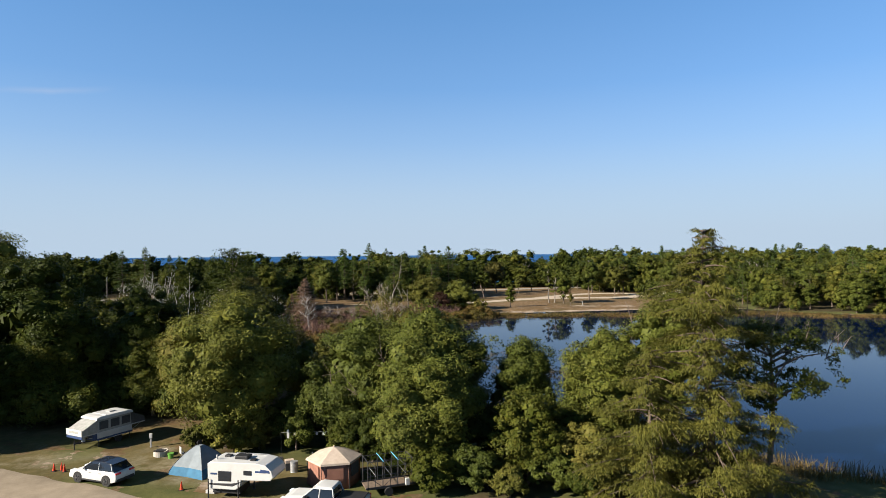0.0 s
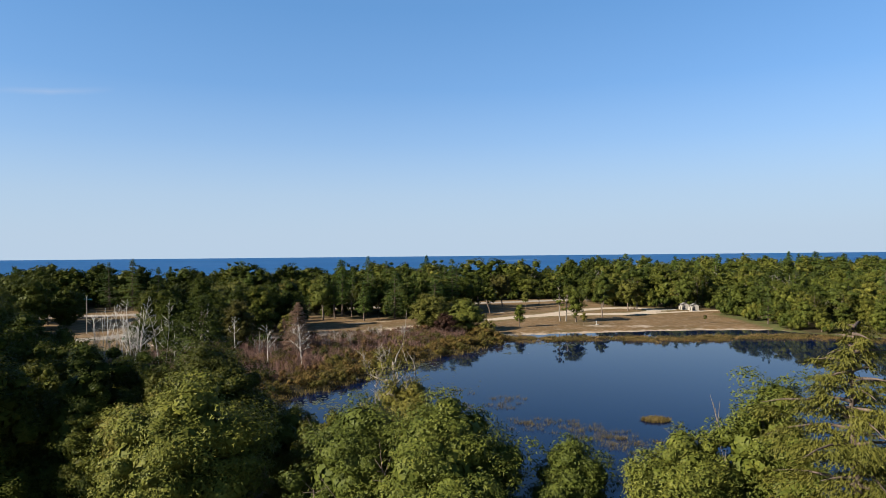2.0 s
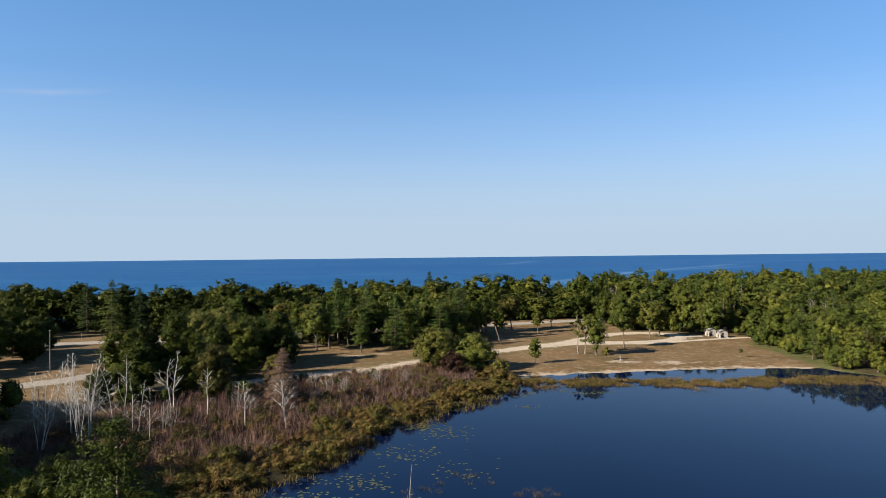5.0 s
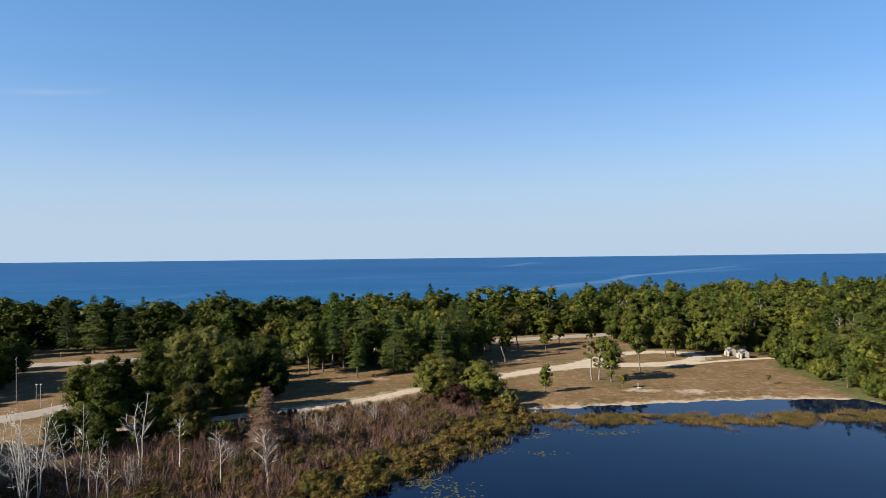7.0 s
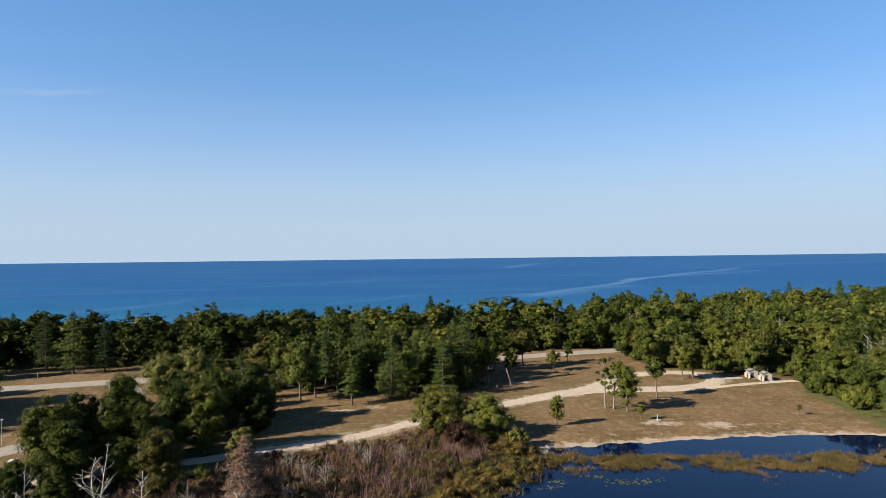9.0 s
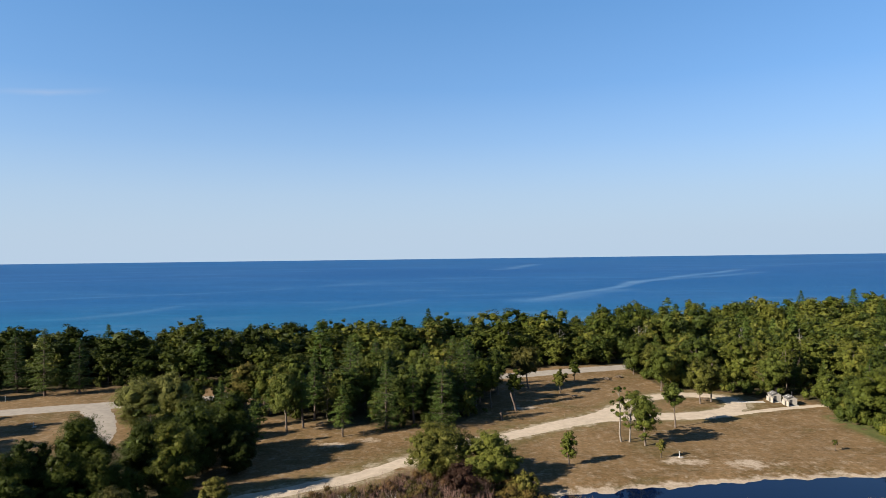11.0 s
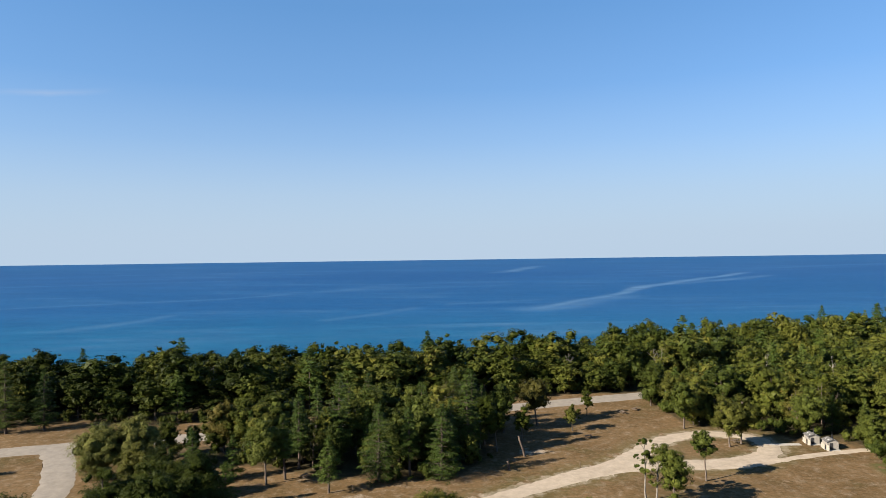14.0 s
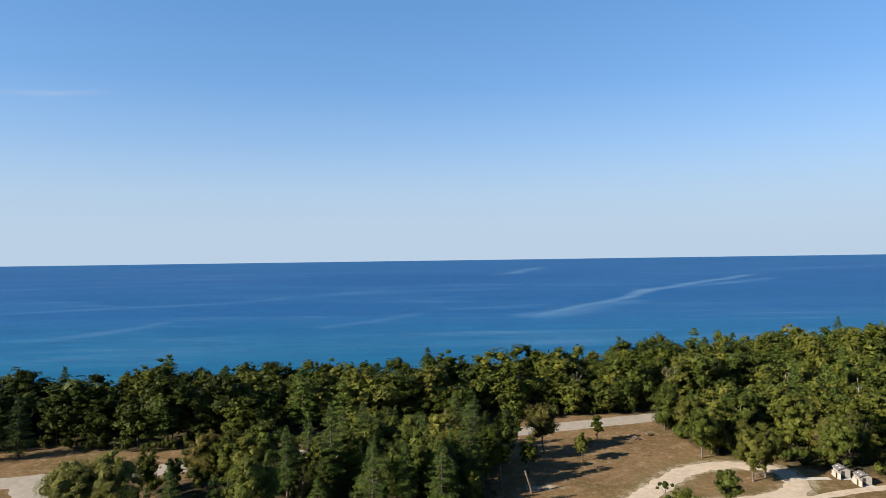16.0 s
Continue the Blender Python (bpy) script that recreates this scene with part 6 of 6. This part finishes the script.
def make_truck_camper():
    r = root_at("truck_camper", -0.2, 75.8, -10, "white truck camper standing on jacks beside the tents", "camper", size=1.0)
    prof = [(-2.3, 0.75), (-2.35, 2.55), (-2.1, 2.68), (1.4, 2.70), (2.1, 2.58), (2.55, 2.2), (2.68, 1.75), (2.45, 1.5), (0.25, 1.45), (0.15, 0.95), (-0.2, 0.75)]
    part("body", add_profile(new_bm(), prof, 1.1, 1.08, 0.06), WHITE, r)
    part("base", add_profile(new_bm(), [(-2.1, 0.35), (-2.1, 0.8), (0.0, 0.8), (0.0, 0.35)], 0.75, 0.75, 0.02), BLACK, r)
    part("graphic", add_profile(new_bm(), [(-2.2, 1.05), (-0.4, 1.0), (0.3, 1.35), (-0.5, 1.2), (-2.2, 1.15)], 1.112, 1.112), DARK_STEEL, r, "dark curved side graphic")
    part("graphic", add_profile(new_bm(), [(1.7, 2.3), (2.38, 2.25), (2.46, 2.05), (1.75, 2.08)], 1.10, 1.10), NAVY, r, "dark nose graphic")
    for s in (-1, 1):
        w = boxed("window", (-1.0, s * 1.105, 1.7), (0.9, 0.03, 0.62), GLASS_DARK, r, 0.02, "dark tinted window")
        boxed("window_frame", (-1.0, s * 1.10, 1.7), (1.0, 0.025, 0.72), BLACK, w, 0.02)
        w = boxed("window", (0.75, s * 1.10, 2.0), (0.62, 0.03, 0.32), GLASS_DARK, r, 0.02, "small dark bunk window")
        boxed("lettering_bar", (1.72, s * 1.105, 2.12), (0.75, 0.012, 0.12), NAVY, r, 0, "unreadable lettering shown as a bar")
        boxed("lettering_bar", (-1.85, s * 1.11, 1.85), (0.5, 0.012, 0.12), NAVY, r, 0, "unreadable lettering shown as a bar")
        for x in (-2.2, 0.1):
            rodded("jack_leg", (x, s * 1.22, 0.0), (x, s * 1.22, 1.5), 0.045, DARK_STEEL, r)
            boxed("jack_foot", (x, s * 1.22, 0.02), (0.24, 0.24, 0.04), DARK_STEEL, r, 0)
    boxed("air_conditioner", (-0.1, 0, 2.82), (1.0, 0.75, 0.26), BLACK, r, 0.08)
    boxed("roof_vent", (-1.4, 0.3, 2.74), (0.45, 0.45, 0.12), DARK_STEEL, r, 0.03)
    boxed("roof_vent", (0.9, -0.4, 2.74), (0.4, 0.4, 0.12), BLACK, r, 0.03)
    rodded("roof_antenna", (-1.9, -0.5, 2.66), (-1.9, -0.5, 3.0), 0.06, OFF_WHITE, r)
    boxed("roof_rail", (0.2, 0.9, 2.75), (2.6, 0.04, 0.04), STEEL, r, 0)
    boxed("rear_door", (-2.36, 0.2, 1.6), (0.04, 0.65, 1.6), OFF_WHITE, r, 0.02)
    boxed("step_block", (-2.7, 0.2, 0.12), (0.7, 0.7, 0.24), OFF_WHITE, r, 0.02)


def make_gazebo():
    r = root_at("screen_tent", 5.9, 78.2, 12, "hexagonal screen tent with terracotta walls and beige roof", "tent")
    R, h, hp = 2.05, 1.95, 2.7
    P = [Vector((R * math.cos(a), R * math.sin(a), 0)) for a in [k * math.pi / 3 for k in range(6)]]
    for k in range(6):
        a, b = P[k], P[(k + 1) % 6]
        n = (a + b).normalized()
        bm = new_bm()
        rows = []
        for f in (1.0, 0.955, 0.96, 0.97):
            z = {1.0: 0.0, 0.955: 0.9, 0.96: 1.4, 0.97: h}[f]
            rows.append([bm.verts.new((a.lerp(b, t) * f - n * 0.05 * math.sin(t * 9)).to_tuple()[:2] + (z,)) for t in (0, 0.2, 0.4, 0.6, 0.8, 1)])
        for i in range(3):
            for j in range(5):
                bm.faces.new((rows[i][j], rows[i][j + 1], rows[i + 1][j + 1], rows[i + 1][j]))
        w = part("wall_panel", bm, RUSTY, r, smooth=True)
        sol = w.modifiers.new("thick", "SOLIDIFY")
        sol.thickness = 0.015
        if k in (4, 5, 3):
            c = (a + b) / 2 * 0.985
            ang = math.atan2((b - a).y, (b - a).x)
            boxed("mesh_window", (c.x, c.y, 1.2), (1.2, 0.02, 0.9), MESH_DARK if k == 5 else RUSTY, w, 0.0, "dark mesh window", Matrix.Rotation(ang, 4, "Z"))
        bm = new_bm()
        v = [bm.verts.new(x) for x in ((a * 1.05).to_tuple()[:2] + (h - 0.14,), (b * 1.05).to_tuple()[:2] + (h - 0.14,), (b * 1.04).to_tuple()[:2] + (h,), (a * 1.04).to_tuple()[:2] + (h,), (b * 0.5).to_tuple()[:2] + (h + 0.42,), (a * 0.5).to_tuple()[:2] + (h + 0.42,))]
        t = bm.verts.new((0, 0, hp))
        bm.faces.new(v[:4]), bm.faces.new((v[3], v[2], v[4], v[5])), bm.faces.new((v[5], v[4], t))
        w = part("roof_panel", bm, BEIGE, r)
        sol = w.modifiers.new("thick", "SOLIDIFY")
        sol.thickness = 0.012
        rodded("pole", (a.x * 1.0, a.y * 1.0, 0), (a.x * 0.985, a.y * 0.985, h), 0.025, DARK_STEEL, r)
    rodded("finial", (0, 0, hp - 0.05), (0, 0, hp + 0.08), 0.05, BEIGE, r)


def make_tent():
    r = root_at("dome_tent", -5.5, 81.1, -22, "blue and pale grey dome tent on the camp grass", "tent")

    def ring(z):
        t = z / 2.18
        s = 1.72 * max(0.0, 1 - t ** 1.35) ** 0.8 + 0.05
        return [(x * s, y * s * 0.95, z) for x, y in ((1, 1), (0.9, 0), (1, -1), (0, -0.9), (-1, -1), (-0.9, 0), (-1, 1), (0, 0.9))]
    levels = [0.0, 0.3, 0.65, 1.05, 1.45, 1.85, 2.1]
    for name, lo, hi, mat in (("lower_cloth", 0, 2, TENT_BLUE), ("fly_sheet", 2, 6, TENT_GREY)):
        bm = new_bm()
        rows = [[bm.verts.new(p) for p in ring(levels[i])] for i in range(lo, hi + 1)]
        for i in range(len(rows) - 1):
            for k in range(8):
                bm.faces.new((rows[i][k], rows[i + 1][k], rows[i + 1][(k + 1) % 8], rows[i][(k + 1) % 8]))
        if hi == 6:
            bm.faces.new(rows[-1])
        bmesh.ops.recalc_face_normals(bm, faces=bm.faces)
        part(name, bm, mat, r)
    for sx, sy in ((1, 1), (1, -1), (-1, -1), (-1, 1)):
        bm = new_bm()
        pts = []
        for z in levels:
            t = z / 2.18
            s = 1.72 * max(0.0, 1 - t ** 1.35) ** 0.8 + 0.07
            pts.append((sx * s, sy * s * 0.95, z))
        for a, b in zip(pts[:-1], pts[1:]):
            add_rod(bm, a, b, 0.02, 5)
        part("tent_pole", bm, DARK_STEEL, r)


def make_rack_trailer():
    r = root_at("rack_trailer", 10.2, 76.2, 20, "dark steel utility trailer with tall boat racks", "trailer")
    boxed("deck", (0, 0, 0.55), (3.6, 1.6, 0.08), TIMBER, r, 0.01)
    for y in (-0.8, 0.8):
        boxed("side_rail", (0, y, 0.62), (3.7, 0.06, 0.14), DARK_STEEL, r, 0.01)
        part("wheel", add_rod(new_bm(), (-0.2, y * 1.05, 0.3), (-0.2, y * 1.25, 0.3), 0.3, 18), RUBBER, r)
        for x in (-1.7, -0.6, 0.5, 1.6):
            rodded("rack_post", (x, y, 0.6), (x, y, 2.55), 0.035, DARK_STEEL, r)
        for z in (1.5, 2.5):
            rodded("rack_rail", (-1.7, y, z), (1.6, y, z), 0.025, DARK_STEEL, r)
    for x in (-1.7, -0.6, 0.5, 1.6):
        rodded("rack_bar", (x, -1.0, 2.52), (x, 1.0, 2.52), 0.03, BLUE_PLASTIC if x in (-0.6, 0.5) else DARK_STEEL, r)
    for y in (-0.8, 0.8):
        for k, x in enumerate((-1.7, -0.6, 0.5)):
            rodded("rack_brace", (x, y, 0.62 if k % 2 else 1.5), (x + 1.1, y, 1.5 if k % 2 else 0.62), 0.02, DARK_STEEL, r)
        for x in (-1.15, -0.05, 1.05):
            rodded("rack_upright", (x, y, 0.6), (x, y, 2.5), 0.022, DARK_STEEL, r)
        rodded("rack_rail", (-1.7, y, 2.05), (1.6, y, 2.05), 0.022, DARK_STEEL, r)
    for x in (-1.15, -0.05, 1.05):
        for z in (1.5, 2.05):
            rodded("rack_arm", (x, -0.95, z), (x, 0.95, z), 0.022, STEEL if z < 2 else DARK_STEEL, r)
    rodded("tow_bar", (1.8, 0, 0.5), (3.0, 0, 0.5), 0.05, DARK_STEEL, r)
    rodded("jockey_wheel", (2.9, 0, 0), (2.9, 0, 0.7), 0.04, DARK_STEEL, r)
    boxed("white_can", (1.2, -0.95, 0.85), (0.3, 0.2, 0.5), WHITE, r, 0.03)


def make_cone(x, y):
    r = root_at("traffic_cone", x, y, 0, "orange traffic cone standing on grass", "traffic cone", "traffic cones", size=0.85)
    boxed("base", (0, 0, 0.03), (0.38, 0.38, 0.05), BLACK, r, 0.01)
    rodded("cone", (0, 0, 0.05), (0, 0, 0.75), 0.15, ORANGE, r, 14, "", 0.03)
    rodded("band", (0, 0, 0.44), (0, 0, 0.50), 0.088, RED_LAMP, r, 14, "dull red reflective band", 0.078)


def make_small_camp():
    r = root_at("fire_ring", -10.5, 85.2, 0, "round pale metal fire ring on bare ground", "fire ring")
    bm = new_bm()
    n = 24
    for ra, rb, z0, z1 in ((0.62, 0.62, 0, 0.42), (0.55, 0.55, 0.42, 0)):
        lo = [bm.verts.new((ra * math.cos(k * 2 * math.pi / n), ra * math.sin(k * 2 * math.pi / n), z0)) for k in range(n)]
        hi = [bm.verts.new((rb * math.cos(k * 2 * math.pi / n), rb * math.sin(k * 2 * math.pi / n), z1)) for k in range(n)]
        for k in range(n):
            bm.faces.new((lo[k], lo[(k + 1) % n], hi[(k + 1) % n], hi[k]))
    part("ring", bm, CONCRETE, r)
    rodded("ash_bed", (0, 0, 0.0), (0, 0, 0.08), 0.54, BLACK, r, 20)
    boxed("grate", (0, 0, 0.44), (0.9, 0.5, 0.02), DARK_STEEL, r, 0)
    r = root_at("power_pedestal", -12.4, 87.4, 10, "white electric hook-up post on the camp lawn", "post")
    boxed("post", (0, 0, 0.45), (0.14, 0.12, 0.9), OFF_WHITE, r, 0.01)
    boxed("socket_box", (0, 0, 1.05), (0.26, 0.2, 0.42), WHITE, r, 0.02)
    r = root_at("bucket", -9.3, 84.4, 0, "bright green plastic bucket", "bucket")
    rodded("tub", (0, 0, 0), (0, 0, 0.42), 0.2, GREEN_PLASTIC, r, 16, "", 0.26)
    rodded("rim", (0, 0, 0.4), (0, 0, 0.44), 0.28, GREEN_PLASTIC, r, 16)
    for i, (x, y, t) in enumerate(((-8.2, 84.4, 40), (-7.7, 86.2, 160), (1.0, 81.5, 80), (3.2, 82.0, 200))):
        r = root_at("camp_chair", x, y, t, "folding camp chair with dark cloth", "chair", "camp chairs")
        boxed("seat", (0, 0, 0.42), (0.5, 0.5, 0.03), (OFF_WHITE, MESH_DARK, BLACK, MESH_DARK)[i], r, 0.01)
        boxed("backrest", (-0.25, 0, 0.72), (0.03, 0.5, 0.55), (OFF_WHITE, MESH_DARK, BLACK, MESH_DARK)[i], r, 0.01)
        for a in (-0.24, 0.24):
            for b in (-0.24, 0.24):
                rodded("leg", (a, b, 0), (-a * 0.6, b, 0.85 if a > 0 else 0.6), 0.014, DARK_STEEL, r)
    r = root_at("steel_drum", 2.3, 80.4, 0, "silver steel drum beside the screen tent", "drum")
    rodded("drum", (0, 0, 0), (0, 0, 0.85), 0.3, STEEL, r, 20)
    for z in (0.02, 0.3, 0.56, 0.83):
        rodded("hoop", (0, 0, z - 0.015), (0, 0, z + 0.015), 0.315, STEEL, r, 20)
    r = root_at("cardboard_box", 1.8, 80.9, 20, "tan cardboard box on a crate", "box")
    boxed("crate", (0, 0, 0.3), (0.6, 0.45, 0.6), DARK_STEEL, r, 0.01)
    boxed("carton", (0, 0, 0.72), (0.7, 0.5, 0.24), BEIGE, r, 0.01)
    make_table(-8.0, 87.8, 70, "weathered timber picnic table on the camp lawn")
    r = root_at("washing_line", 2.8, 84.7, 3, "string washing line with small white cloths", "washing line")
    rodded("line_post", (-2.6, 0, 0), (-2.6, 0, 2.0), 0.018, DARK_STEEL, r)
    rodded("line_post", (2.6, 0, 0), (2.6, 0, 2.0), 0.018, DARK_STEEL, r)
    rodded("cord", (-2.6, 0, 1.95), (2.6, 0, 1.95), 0.008, OFF_WHITE, r, 4)
    for k in range(7):
        boxed("cloth", (-2.0 + 0.62 * k, 0, 1.82 - 0.03 * (k % 3)), (0.2 + 0.06 * (k % 2), 0.015, 0.2 if k else 0.75), WHITE, r, 0)


def make_table(x, y, turn, label="weathered timber picnic table on the dry lawn"):
    r = root_at("picnic_table", x, y, turn, label, "table", "picnic tables")
    for k in range(5):
        boxed("top_plank", (0, -0.32 + 0.16 * k, 0.75), (1.9, 0.145, 0.045), TIMBER, r, 0.008)
    for s in (-1, 1):
        for k in range(2):
            boxed("bench_plank", (0, s * (0.62 + 0.15 * k), 0.45), (1.9, 0.135, 0.045), TIMBER, r, 0.008)
        boxed("crossbar", (s * 0.65, 0, 0.42), (0.05, 1.6, 0.1), TIMBER, r, 0.005)
        for q in (-1, 1):
            rodded("leg", (s * 0.65, q * 0.55, 0), (s * 0.65, q * 0.2, 0.73), 0.045, TIMBER, r, 6)


make_suv()
make_pickup()
make_popup()
make_truck_camper()
make_gazebo()
make_tent()
make_rack_trailer()
for cx, cy in ((-17.5, 81.3), (-17.0, 81.5), (-16.6, 81.2), (-5.3, 76.9)):
    make_cone(cx, cy)
make_small_camp()


# ---------------------------------------------------------------- far lawn
def make_toilet(x, y, turn):
    r = root_at("vault_toilet", x, y, turn, "small tan toilet building with grey gabled roof", "toilet building", "toilet buildings", size=0.76)
    boxed("slab", (0, -0.4, 0.05), (4.4, 5.2, 0.14), CONCRETE, r, 0.02)
    w = part("wall", add_profile(new_bm(), [(-1.7, 0.1), (-1.7, 2.5), (0, 3.25), (1.7, 2.5), (1.7, 0.1)], 1.7, 1.7), TAN_WALL, r)
    for k in range(8):
        boxed("cladding_board", (-1.72, -1.55 + 0.44 * k, 1.3), (0.03, 0.40, 2.3), TAN_WALL, w, 0.006)
        boxed("cladding_board", (-1.55 + 0.44 * k, -1.72, 1.25), (0.40, 0.03, 2.2), TAN_WALL, w, 0.006)
    for s in (-1, 1):
        m = Matrix.Rotation(s * math.atan2(0.75, 1.7), 4, "Y")
        rf = boxed("roof_slope", (s * 0.98, 0, 2.93), (2.25, 4.1, 0.12), ROOF_GREY, r, 0.02, "", m)
        for k in (-1, 1):
            boxed("skylight", (s * 0.95, k * 0.9, 3.02), (0.5, 0.4, 0.05), OFF_WHITE, rf, 0.01, "pale skylight panel", m)
    boxed("ridge_cap", (0, 0, 3.34), (0.3, 4.1, 0.06), ROOF_GREY, r, 0.01)
    d = boxed("door", (-0.4, -1.74, 1.12), (1.0, 0.06, 2.05), DARK_STEEL, r, 0.01, "dark steel door")
    boxed("door_handle", (-0.02, -1.79, 1.05), (0.05, 0.05, 0.2), STEEL, d, 0.005)
    rodded("vent_pipe", (1.1, 1.2, 2.5), (1.1, 1.2, 4.4), 0.17, BLACK, r, 12)
    boxed("screen_wall", (-1.9, -2.6, 0.95), (0.1, 2.2, 1.7), TAN_PALE, r, 0.01, "pale board privacy screen")
    boxed("screen_wall", (-2.5, -0.6, 0.95), (0.1, 2.6, 1.7), TAN_PALE, r, 0.01, "pale board privacy screen")
    for k in range(3):
        boxed("screen_post", (-2.5, -1.8 + 1.2 * k, 0.95), (0.14, 0.14, 1.85), TAN_PALE, r, 0.01)


make_toilet(104.6, 282.2, -8)
make_toilet(106.4, 277.4, -8)
boxed("toilet_walkway", (96.8, 281.0, ground_height(97, 281) + 0.06), (8.5, 1.5, 0.12), CONCRETE, None, 0.02)
tagged(bpy.data.objects["toilet_walkway"], "pale concrete walkway to the toilets", "walkway", kind="structure")


def make_stub(x, y, H, lean, turn, label):
    """A broken leaning trunk."""
    r = root_at("leaning_trunk", x, y, turn, label, "tree stump")
    tb = Tubes()
    tb.add([(0, 0, -0.2), (lean * 0.3, 0.02, H * 0.35), (lean * 0.7, -0.03, H * 0.7), (lean, 0, H)], [0.34, 0.28, 0.24, 0.20], 9)
    ob = new("trunk", tb.mesh("stub_trunk", PINE_BARK))
    ob.parent = r
    tb = Tubes()
    tb.add([(lean * 0.7, 0, H * 0.7), (lean * 0.7 - 0.5, 0.2, H * 0.82)], [0.1, 0.05], 6)
    ob = new("branch_stub", tb.mesh("stub_branch", BARK))
    ob.parent = r


make_stub(30.6, 274.6, 5.0, -1.5, 0, "dark broken trunk leaning over the dry lawn")
make_stub(25.8, 266.0, 2.2, -0.2, 30, "short dark broken trunk on the shaded lawn")
make_table(49.4, 289.0, 15)
make_table(70.2, 317.0, 40)
make_table(65.5, 313.5, 100)
make_table(85.5, 283.0, 20, "timber picnic table under the trees of the loop")
make_table(-20.0, 262.0, 60)


def make_post(name, x, y, H, mat, label, cap=True, slab=False):
    r = root_at(name, x, y, 15, label, "post", "small posts")
    boxed("post", (0, 0, H / 2), (0.12, 0.12, H), mat, r, 0.015)
    if cap:
        boxed("cap", (0, 0, H + 0.1), (0.22, 0.18, 0.22), OFF_WHITE, r, 0.02)
    if slab:
        boxed("slab", (0.2, -0.1, 0.06), (0.9, 0.7, 0.14), CONCRETE, r, 0.02)


make_post("water_tap_post", 59.7, 234.6, 1.0, OFF_WHITE, "white water tap post on a concrete slab", True, True)
make_post("sign_post", 82.6, 298.6, 1.3, TIMBER, "small white sign post by the loop")
make_post("marker_post", 42.0, 265.6, 1.4, TIMBER, "slim timber marker post by the road", False)
make_post("sign_post", -93.5, 265.0, 1.1, OFF_WHITE, "small white sign on the grass island", True, True)
make_post("marker_post", -8.0, 253.0, 1.5, TIMBER, "slim timber marker post on the lawn", False)
make_post("marker_post", -120.5, 294.0, 1.6, OFF_WHITE, "white marker post beside the street")
make_post("marker_post", -84.0, 271.5, 1.0, TIMBER, "short timber post at the road corner", False)


def make_pole(x, y, H, label, lamp=False, r0=0.14):
    r = root_at("lamp_post" if lamp else "utility_pole", x, y, 0, label, "lamp post" if lamp else "pole")
    rodded("shaft", (0, 0, -0.2), (0, 0, H), r0, STEEL if lamp else GREY_WOOD, r, 10, "", r0 * 0.7)
    if lamp:
        boxed("lamp_head", (0.12, 0, H + 0.08), (0.45, 0.26, 0.18), OFF_WHITE, r, 0.03)
    else:
        boxed("pole_cap", (0, 0, H + 0.03), (0.24, 0.24, 0.06), STEEL, r, 0.01)
        for z in (H - 0.9, H - 0.4):
            rodded("insulator", (0, -r0, z), (0, -r0 - 0.16, z + 0.06), 0.05, OFF_WHITE, r)


make_pole(-88.6, 224.0, 10.8, "grey timber utility pole at the side road", False, 0.13)
make_pole(-133.5, 290.5, 7.2, "slim grey timber pole beside the street", False, 0.12)
make_pole(-84.9, 225.4, 4.2, "slim steel lamp post with a white head", True, 0.07)
make_pole(-80.8, 220.5, 5.3, "slim steel lamp post with a white head", True, 0.07)


def make_golf_cart():
    r = root_at("golf_cart", -68.4, 205.4, 100, "white golf cart with dark green seats on gravel", "golf cart")
    part("body", add_profile(new_bm(), [(-1.2, 0.35), (-1.25, 0.8), (-0.5, 0.85), (-0.4, 0.5), (0.4, 0.5), (0.6, 0.95), (1.1, 0.8), (1.25, 0.4)], 0.6, 0.58, 0.03), WHITE, r)
    boxed("seat", (-0.35, 0, 0.86), (0.5, 1.1, 0.14), CART_GREEN, r, 0.03)
    boxed("backrest", (-0.62, 0, 1.15), (0.1, 1.1, 0.45), CART_GREEN, r, 0.03)
    boxed("canopy", (-0.1, 0, 1.9), (1.9, 1.2, 0.07), WHITE, r, 0.03)
    for x, x2 in ((-0.95, -0.9), (0.72, 0.6)):
        for s in (-1, 1):
            rodded("canopy_post", (x, s * 0.55, 0.8), (x2, s * 0.55, 1.88), 0.02, BLACK, r)
            part("wheel", add_rod(new_bm(), (x, s * 0.42, 0.23), (x, s * 0.62, 0.23), 0.23, 16), RUBBER, r)
    boxed("windshield", (0.68, 0, 1.35), (0.02, 1.05, 0.85), GLASS_DARK, r, 0)
    rodded("steering_wheel", (0.35, 0.28, 1.0), (0.33, 0.28, 1.03), 0.17, BLACK, r, 14)


make_golf_cart()
